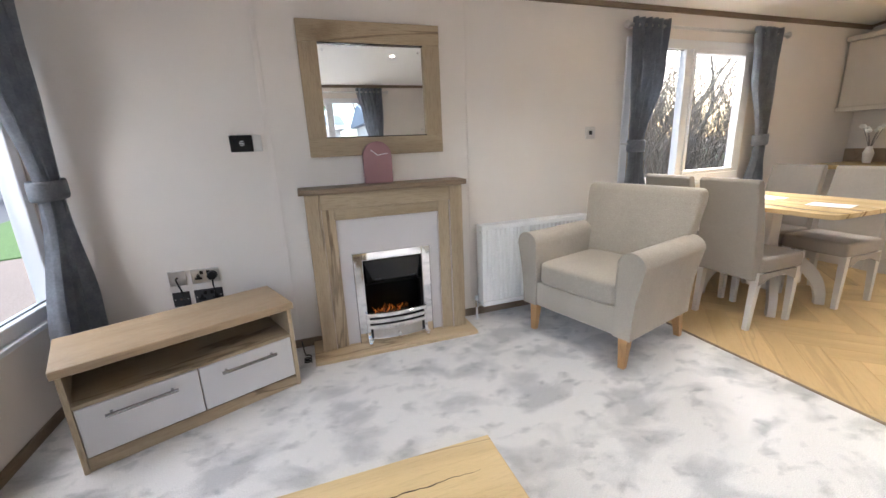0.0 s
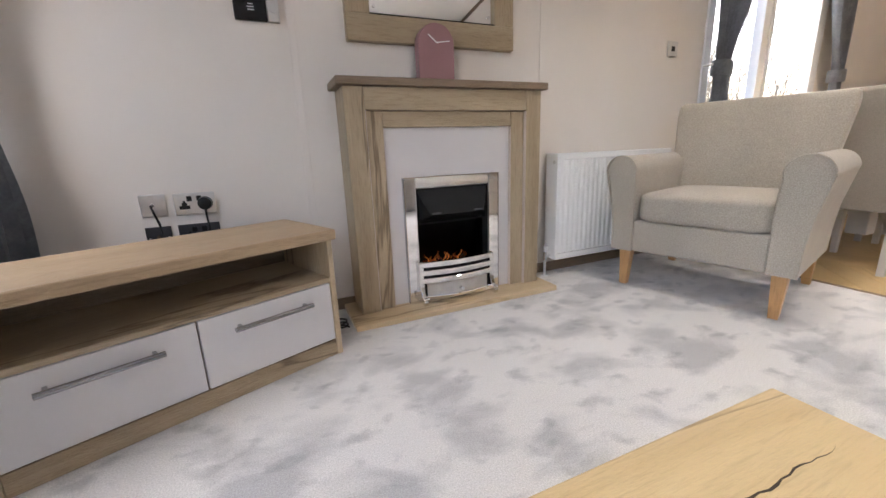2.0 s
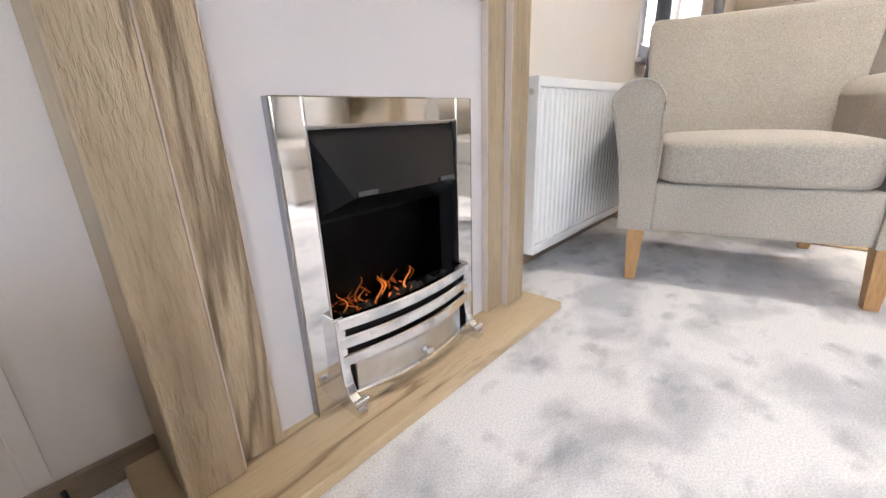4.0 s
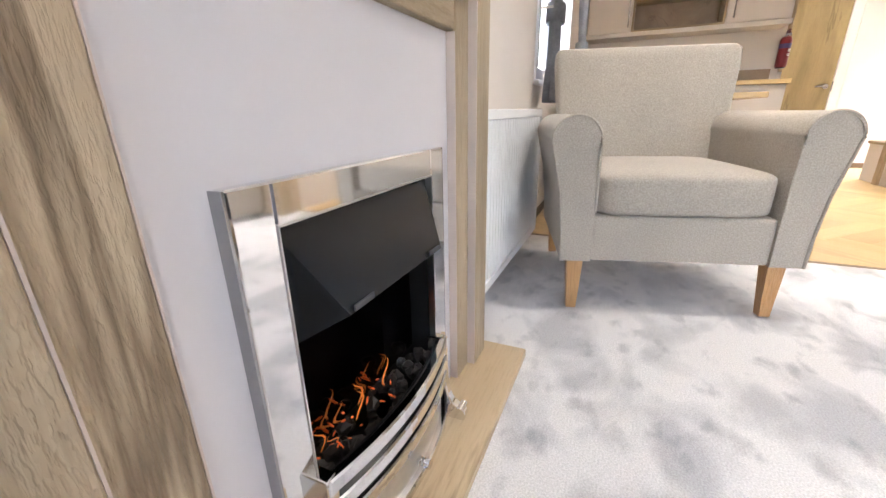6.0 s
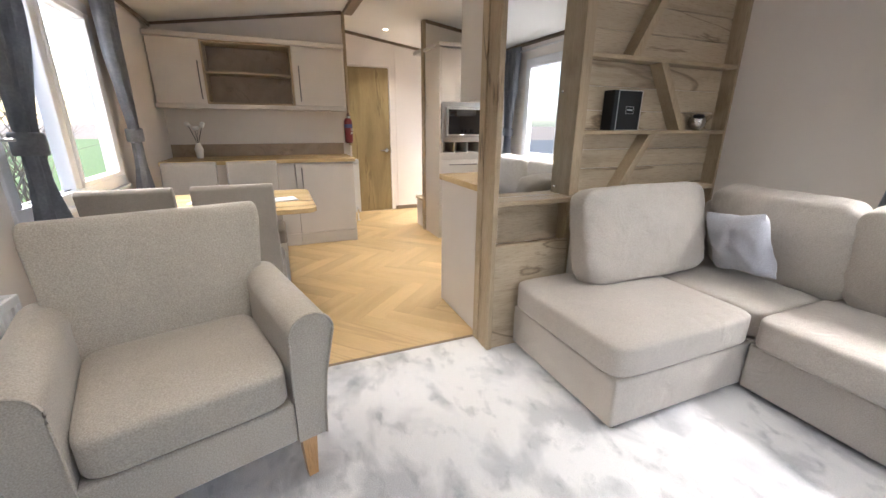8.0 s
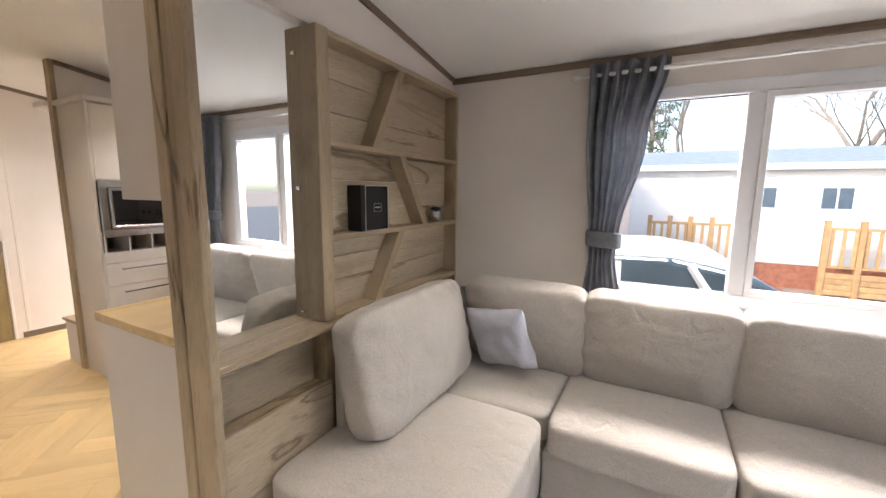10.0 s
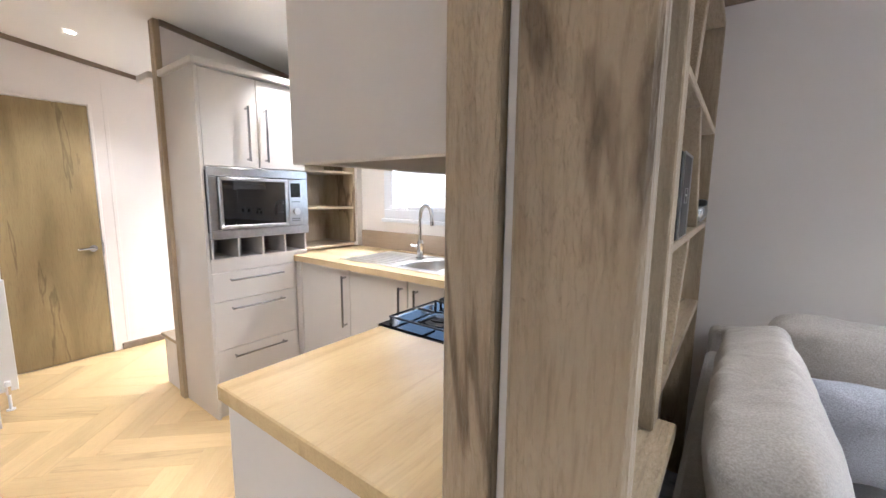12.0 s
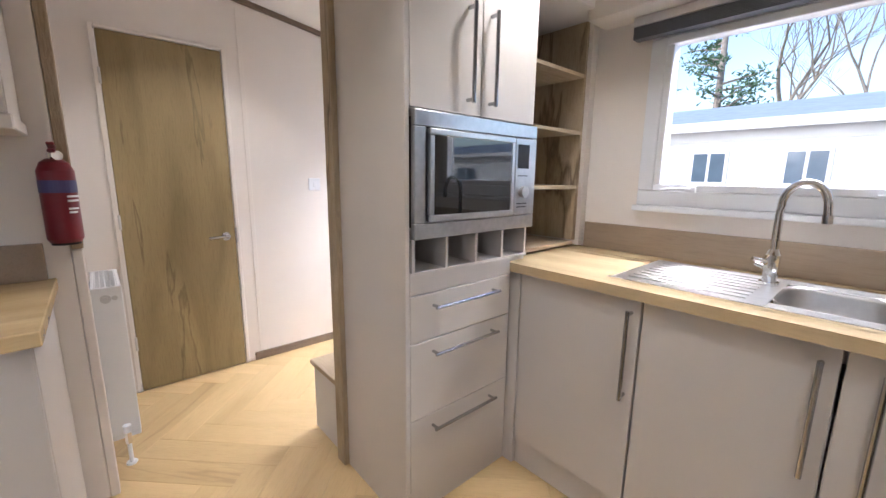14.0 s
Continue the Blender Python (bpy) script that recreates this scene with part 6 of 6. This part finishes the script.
# ---- ceiling lamps ----
# the last position is an unseen lamp, added to brighten the peninsula worktop
for x, y in ((0.70, -2.64), (0.95, -1.02), (2.62, -1.14), (3.42, -2.14), (5.0, -2.38), (3.62, -3.15), (2.62, -2.60)):
    z = ceil_z(y)
    tilt = (1 if y > RIDGE else -1) * math.degrees(math.atan(0.27 / 1.9))
    dl = thing("ceiling_downlight", pose(x, y, z, -tilt, 0, 0), "small recessed ceiling spotlight, lit", "downlight", "ceiling downlights")
    part("ring", rods(((0, 0, -0.008), (0, 0, 0.004), 0.040), n=24), UPVC, dl)
    part("bulb", rods(((0, 0, -0.011), (0, 0, -0.0075), 0.026), n=20), BULB, dl)
    lp = bpy.data.lights.new("downlight_lamp", "SPOT")
    lp.energy, lp.color, lp.spot_size, lp.spot_blend, lp.shadow_soft_size = 14.0, (1.0, 0.935, 0.86), radians(106), 0.8, 0.03
    new("downlight_lamp", lp).matrix_world = look((x, y, z - 0.02), (x, y + 0.0001, 0))

# ---- outside ----
GZ = -0.72
GRASS = mat("grass", (0.14, 0.23, 0.07), 0.9, var=0.35, scale=30, bump=0.5, bscale=80)
ROAD = mat("tarmac", (0.17, 0.17, 0.175), 0.9, var=0.12, scale=8, bump=0.3)
GRAVEL = mat("gravel", (0.34, 0.27, 0.22), 0.95, var=0.35, scale=60, bump=0.8, bscale=50)
CLAD = mat("pale_cladding", (0.78, 0.78, 0.76), 0.6, var=0.04, scale=2)
ROOFM = mat("blue_grey_roof", (0.30, 0.35, 0.42), 0.6, var=0.1)
BRICK = mat("brick_skirt", (0.34, 0.14, 0.09), 0.85, var=0.2, scale=12)
DECK = mat("softwood_fence", (0.46, 0.29, 0.14), 0.75, var=0.18, scale=8, spread=0.12)
BARK = mat("bark", (0.29, 0.25, 0.215), 0.9, var=0.25, scale=12)
NEEDLE = mat("pine_needles", (0.09, 0.15, 0.08), 0.8, var=0.3, scale=20)
FARGLASS = mat("far_window_glass", (0.10, 0.14, 0.18), 0.1, var=0.1)
setting("ground", boxes((-400, -400, GZ - 1.0, 400, 400, GZ), bevel=0), GRAVEL, "gravel pitch reaching the horizon")
setting("road", prism([(-9.5, 9.6), (-7.6, -60), (-40, -60), (-46, 30), (-18, 50), (-12.2, 24.0)], "z", GZ, GZ + 0.012), ROAD, "grey tarmac site road")
setting("grass_verge", prism([(-8.1, 7.6), (-5.9, 8.4), (-6.5, 30), (-12.1, 30), (-12.1, 23.5), (-9.4, 9.6)], "z", GZ - 0.02, GZ + 0.03), GRASS, "green grass verge")
setting("grass_lawn", boxes((-4, 5.0, GZ - 0.02, 60, 80, GZ + 0.03), (4, -60, GZ - 0.02, 50, -16, GZ + 0.03), bevel=0.01), GRASS, "green grass behind the pitch")


def caravan(m, length, depth, label, wins):
    """A static caravan along local x, its near side at y = 0. wins: (x0, x1, low, high) on the near side."""
    c = thing("static_caravan", m, label, "caravan", "neighbouring caravans")
    part("wall", boxes((0, 0, 0.55, length, depth, 2.75), bevel=0.02), CLAD, c)
    for k in range(12):
        part("cladding_board", boxes((0.0, -0.012, 0.60 + k * 0.178, length, 0.0, 0.60 + k * 0.178 + 0.165), bevel=0.004), CLAD, c)
    part("skirt", boxes((0.03, 0.03, 0, length - 0.03, depth, 0.55), bevel=0), BRICK, c)
    part("roof", prism([(-0.22, 2.72), (-0.22, 2.82), (depth / 2, 3.35), (depth + 0.22, 2.82), (depth + 0.22, 2.72)], "x", -0.2, length + 0.2), ROOFM, c)
    part("fascia", boxes((-0.2, -0.24, 2.70, length + 0.2, -0.221, 2.84), bevel=0.003), CLAD, c)
    for a, b, lo, hi in wins:
        w = part("window", boxes((a - 0.05, -0.03, lo - 0.05, b + 0.05, -0.005, hi + 0.05), bevel=0.006), UPVC, c)
        part("pane", boxes((a, -0.036, lo, (a + b) / 2 - 0.02, -0.028, hi), ((a + b) / 2 + 0.02, -0.036, lo, b, -0.028, hi), bevel=0), FARGLASS, w)
    return c


caravan(pose(9.0, -9.2, GZ, 0, 0, 180), 7.4, 3.8, "pale clad static caravan with a blue-grey roof", [(4.0, 4.42, 1.95, 2.38), (5.15, 5.57, 1.95, 2.38)])
caravan(pose(1.0, -13.0, GZ, 0, 0, 180), 11.0, 3.8, "pale clad static caravan with a blue-grey roof", [(2.5, 3.0, 1.85, 2.3), (3.8, 4.3, 1.85, 2.3), (7.0, 8.0, 1.5, 2.3)])
caravan(pose(-24.5, 18.0, GZ, 0, 0, 33.7), 9.0, 4.0, "pale grey lodge behind a timber deck", [(1.2, 3.4, 0.9, 2.3), (5.2, 6.6, 1.2, 2.2)])
caravan(pose(-15.0, 24.5, GZ, 0, 0, 33.7), 10.0, 4.0, "pale grey lodge behind a timber deck", [(1.5, 3.6, 0.9, 2.3), (6.2, 7.6, 1.2, 2.2)])


def deck(m, length, label, n, up=0.0):
    f = thing("deck_fence", m, label, "fence", "timber deck fences")
    for k in range(4 + int(up / 0.12)):
        part("deck_board", boxes((0, -0.02, 0.05 + k * 0.12, length, 0.02, 0.16 + k * 0.12), bevel=0.006), DECK, f)
    part("rail", boxes((0, -0.03, 1.42 + up, length, 0.03, 1.48 + up), bevel=0.008), DECK, f)
    part("rail", boxes((0, -0.025, 0.62 + up, length, 0.025, 0.67 + up), bevel=0.008), DECK, f)
    pk = part("picket", boxes((-0.03, -0.012, 0.67 + up, 0.03, 0.012, 1.42 + up), bevel=0.004), DECK, f)
    pk.location.x = 0.1
    for i in range(1, n):
        q = new("picket", pk.data)
        q.parent = f
        q.location.x = 0.1 + (length - 0.2) * i / (n - 1)
    for i in range(5):
        x = length * i / 4
        part("post", boxes((x - 0.05, -0.05, 0, x + 0.05, 0.05, 1.62 + up), bevel=0.008), DECK, f)


deck(pose(-21.5, 15.0, GZ, 0, 0, 33.7), 9.0, "honey timber deck with a picket balustrade", 56, 0.36)
deck(pose(-13.0, 21.0, GZ, 0, 0, 33.7), 9.0, "honey timber deck with a picket balustrade", 56, 0.36)
deck(pose(-1.2, -12.3, GZ, 0, 0, 0), 1.7, "honey timber steps fence beside the caravan", 10)
deck(pose(-5.0, -12.4, GZ, 0, 0, 0), 2.2, "honey timber steps fence beside the caravan", 12)


def limbs(rng, p, d, length, r, depth, out, tips):
    """Tapered limbs that fork a few times."""
    n = 4
    pts = [p]
    for i in range(n):
        d = (d + Vector((rng.uniform(-1, 1), rng.uniform(-1, 1), rng.uniform(-0.4, 0.7))) * 0.16).normalized()
        pts.append(pts[-1] + d * length / n)
    k = 6 if depth > 1 else 4
    rings = []
    for i, c in enumerate(pts):
        q = d.to_track_quat("Z", "Y")
        rr = r * (1 - 0.55 * i / n)
        rings.append([out.verts.new(c + q @ Vector((rr * math.cos(2 * math.pi * a / k), rr * math.sin(2 * math.pi * a / k), 0))) for a in range(k)])
    for a, b in zip(rings, rings[1:]):
        for i in range(k):
            out.faces.new((a[i], a[(i + 1) % k], b[(i + 1) % k], b[i]))
    if depth == 0:
        tips.append(pts[-1])
        return
    for i in range(4 if depth > 1 else 5):
        j = rng.choice((2, 3, 4))
        nd = (d + Vector((rng.uniform(-1, 1), rng.uniform(-1, 1), rng.uniform(-0.2, 0.6))) * 0.85).normalized()
        limbs(rng, pts[j], nd, length * rng.uniform(0.55, 0.75), r * 0.45, depth - 1, out, tips)


def bare_tree(x, y, h, seed):
    rng = random.Random(seed)
    t = thing("bare_tree", pose(x, y, GZ), "bare winter tree with fine twigs", "tree", "bare trees")
    bm, tips = bmesh.new(), []
    limbs(rng, Vector((0, 0, -0.1)), Vector((0, 0, 1)), h * 0.42, h * 0.016, 4, bm, tips)
    part("trunk", bm, BARK, t)
    tw = bmesh.new()
    for p in tips:
        for i in range(2):
            d = Vector((rng.uniform(-1, 1), rng.uniform(-1, 1), rng.uniform(-0.3, 0.9))) * h * 0.05
            s = Vector((0.006, 0.004, 0))
            a, b, c = tw.verts.new(p - s), tw.verts.new(p + s), tw.verts.new(p + d)
            tw.faces.new((a, b, c))
    part("twigs", tw, BARK, t)


for i, (x, y, h) in enumerate(((2.2, 6.2, 5.0), (3.4, 7.0, 5.5), (4.2, 6.0, 4.5), (6.4, 7.6, 6.0), (8.0, 9.6, 7.0), (7.2, 6.2, 4.5), (2.6, 9.0, 9.0), (4.6, 11.0, 8.0), (7.5, 8.5, 8.5), (0.5, 12.0, 9.0), (10.5, 12.0, 9.5), (13.5, 9.5, 8.0), (5.8, 6.6, 6.0), (9.0, 6.8, 6.0),
                               (-6.0, -24, 12), (-1.0, -26, 13), (3.5, -22, 12), (-11, -26, 12), (7.0, -25, 13), (-26, -4, 10), (-27, 8, 10))):
    bare_tree(x, y, h, 11 + i)


def thicket(x0, x1, y0, y1, count, seed):
    """A tangle of bare winter stems, too many to count."""
    rng = random.Random(seed)
    vs, fs = [], []
    for i in range(count):
        p = Vector((rng.uniform(x0, x1), rng.uniform(y0, y1), GZ if i % 3 else GZ + rng.uniform(0.6, 2.6)))
        d = Vector((rng.gauss(0, 0.35), rng.gauss(0, 0.35), 1.0 if i % 3 else rng.uniform(0.1, 0.8))).normalized()
        n, step, r = 7, rng.uniform(0.32, 0.85), rng.uniform(0.010, 0.026)
        for k in range(n):
            b = len(vs)
            for q in range(3):
                vs.append(p + Vector((math.cos(q * 2.094), math.sin(q * 2.094), 0)) * r * (1 - 0.8 * k / (n - 1)))
            if k:
                for q in range(3):
                    fs.append((b - 3 + q, b - 3 + (q + 1) % 3, b + (q + 1) % 3, b + q))
            p = p + d * step
            d = (d + Vector((rng.gauss(0, 0.28), rng.gauss(0, 0.28), rng.gauss(0, 0.12)))).normalized()
    me = bpy.data.meshes.new("thicket")
    me.from_pydata(vs, [], fs)
    me.materials.append(mat("winter_stems", (0.36, 0.30, 0.235), 0.9, var=0.3, scale=4))
    return tagged(new("thicket", me), "dense thicket of pale bare winter stems", "shrubs", kind="stuff")


thicket(1.8, 13.0, 4.6, 9.5, 2800, 77)


def pine(x, y, h, seed):
    rng = random.Random(seed)
    t = thing("pine_tree", pose(x, y, GZ), "tall dark green pine", "tree", "pines")
    tr, fo = bmesh.new(), bmesh.new()
    rod(tr, (0, 0, -0.1), (0, 0, h), h * 0.018, h * 0.004, n=8)
    for i in range(34):
        z = h * (0.35 + 0.63 * i / 34)
        a, ln = rng.uniform(0, 6.28), h * 0.17 * (1.05 - i / 36) * rng.uniform(0.6, 1.1)
        e = Vector((math.cos(a) * ln, math.sin(a) * ln, z + ln * rng.uniform(0.0, 0.35)))
        rod(tr, (0, 0, z), e, h * 0.005, h * 0.0015, n=5)
        for k in range(70):
            c = Vector((0, 0, z)).lerp(e, rng.uniform(0.35, 1.08)) + Vector((rng.gauss(0, 1), rng.gauss(0, 1), rng.gauss(0, 0.6))) * ln * 0.13
            d = Vector((rng.uniform(-1, 1), rng.uniform(-1, 1), rng.uniform(-0.3, 1))).normalized() * h * 0.018
            s = d.cross(Vector((rng.uniform(-1, 1), rng.uniform(-1, 1), rng.uniform(-1, 1)))).normalized() * h * 0.0035
            fo.faces.new((fo.verts.new(c - s), fo.verts.new(c + s), fo.verts.new(c + d)))
    part("trunk", tr, BARK, t)
    part("crown", fo, NEEDLE, t)


pine(6.9, -17.0, 9.5, 3)
pine(11.5, -19.0, 10.5, 5)
pine(1.0, -30.0, 13.0, 7)


def car(m):
    c = thing("parked_car", m, "parked pale car with dark teal glass outside the lounge window", "car")
    body = [(-2.05, 0.30), (-2.1, 0.62), (-1.95, 0.86), (-1.0, 0.95), (1.55, 0.98), (2.05, 0.92), (2.1, 0.55), (2.05, 0.30)]
    paint = mat("car_paint", (0.55, 0.57, 0.58), 0.2, var=0.03)
    part("body", prism(body, "y", -0.86, 0.86, 0.05, 3), paint, c, smooth=False)
    cab = [(-1.15, 0.95), (-0.35, 1.40), (0.1, 1.48), (1.0, 1.46), (1.75, 1.0)]
    tg = mat("car_glass", (0.04, 0.065, 0.08), 0.06, var=0.1)
    part("glasshouse", prism(cab, "y", -0.72, 0.72, 0.04, 3), tg, c, "dark teal car windows")
    part("roof", prism([(-0.30, 1.44), (0.1, 1.50), (1.0, 1.48), (1.25, 1.34), (1.2, 1.32), (0.95, 1.45), (0.1, 1.465), (-0.28, 1.41)], "y", -0.68, 0.68, 0.008, 2), paint, c)
    for x in (-0.33, 0.42, 1.2):
        for s in (-1, 1):
            part("pillar", rods(((x, s * 0.74, 0.96), (x + (0.32 if x < 0 else 0.0), s * 0.70, 1.44), 0.03), n=8), paint, c)
    for x in (-1.35, 1.35):
        for s in (-1, 1):
            w = part("wheel", rods(((x, s * 0.68, 0.31), (x, s * 0.87, 0.31), 0.31), n=24), BLACK, c)
            part("rim", rods(((x, s * 0.86, 0.31), (x, s * 0.88, 0.31), 0.20), n=20), STEEL, w)


car(pose(0.2, -5.35, GZ + 0.0, 0, 0, 4) @ Matrix.Diagonal((1.1, 1.05, 1.13, 1)))

# ---- herringbone floor, plank by plank ----
PW, PL = 0.13, 0.65
FX0, FX1 = 1.714, X1
plank_mesh = finish(boxes((-PL / 2 + 0.0003, -PW / 2 + 0.0003, -0.010, PL / 2 - 0.0003, PW / 2 - 0.0003, 0.0), bevel=0.0008), "plank", FLOOR_OAK)
flr = thing("floor_herringbone", pose(0, 0, 0), "warm oak herringbone floor", "floor", kind="structure")
r2 = math.sqrt(0.5)
spots = []
nk = int(PL / PW)
for i in range(-60, 60):
    for j in range(-16, 16):
        for kind in (0, 1):
            u, v = i * PW + j * PL * 0 , 0
            if kind == 0:
                cu, cv = i * PW + PL / 2 + j * 2 * PL * 0.5, i * PW + PW / 2 - j * 2 * PL * 0.5
            else:
                cu, cv = i * PW + PW / 2 - 0 + j * 2 * PL * 0.5, i * PW + PW + PL / 2 - j * 2 * PL * 0.5
            x, y = 3.6 + (cu - cv) * r2, -1.9 + (cu + cv) * r2
            a = 45 if kind == 0 else 135
            e = (PL + PW) / 2 * r2
            if FX0 - e < x < FX1 + e and YB - e < y < e:
                spots.append((x, y, a))
for x, y, a in spots:
    m = pose(x, y, -0.001, 0, 0, a)
    e = (PL + PW) / 2 * r2
    data = plank_mesh
    if x - e < FX0 or x + e > FX1 or y - e < YB or y + e > 0.0:
        bm = bmesh.new()
        bm.from_mesh(plank_mesh)
        inv = m.inverted()
        for co, no in (((FX0, 0, 0), (-1, 0, 0)), ((FX1, 0, 0), (1, 0, 0)), ((0, YB, 0), (0, -1, 0)), ((0, 0, 0), (0, 1, 0))):
            bmesh.ops.bisect_plane(bm, geom=bm.verts[:] + bm.edges[:] + bm.faces[:], plane_co=inv @ Vector(co), plane_no=inv.to_3x3() @ Vector(no), clear_outer=True)
        if not bm.faces:
            bm.free()
            continue
        data = finish(bm, "plank", FLOOR_OAK)
    q = new("plank", data)
    q.parent = flr
    q.matrix_local = m
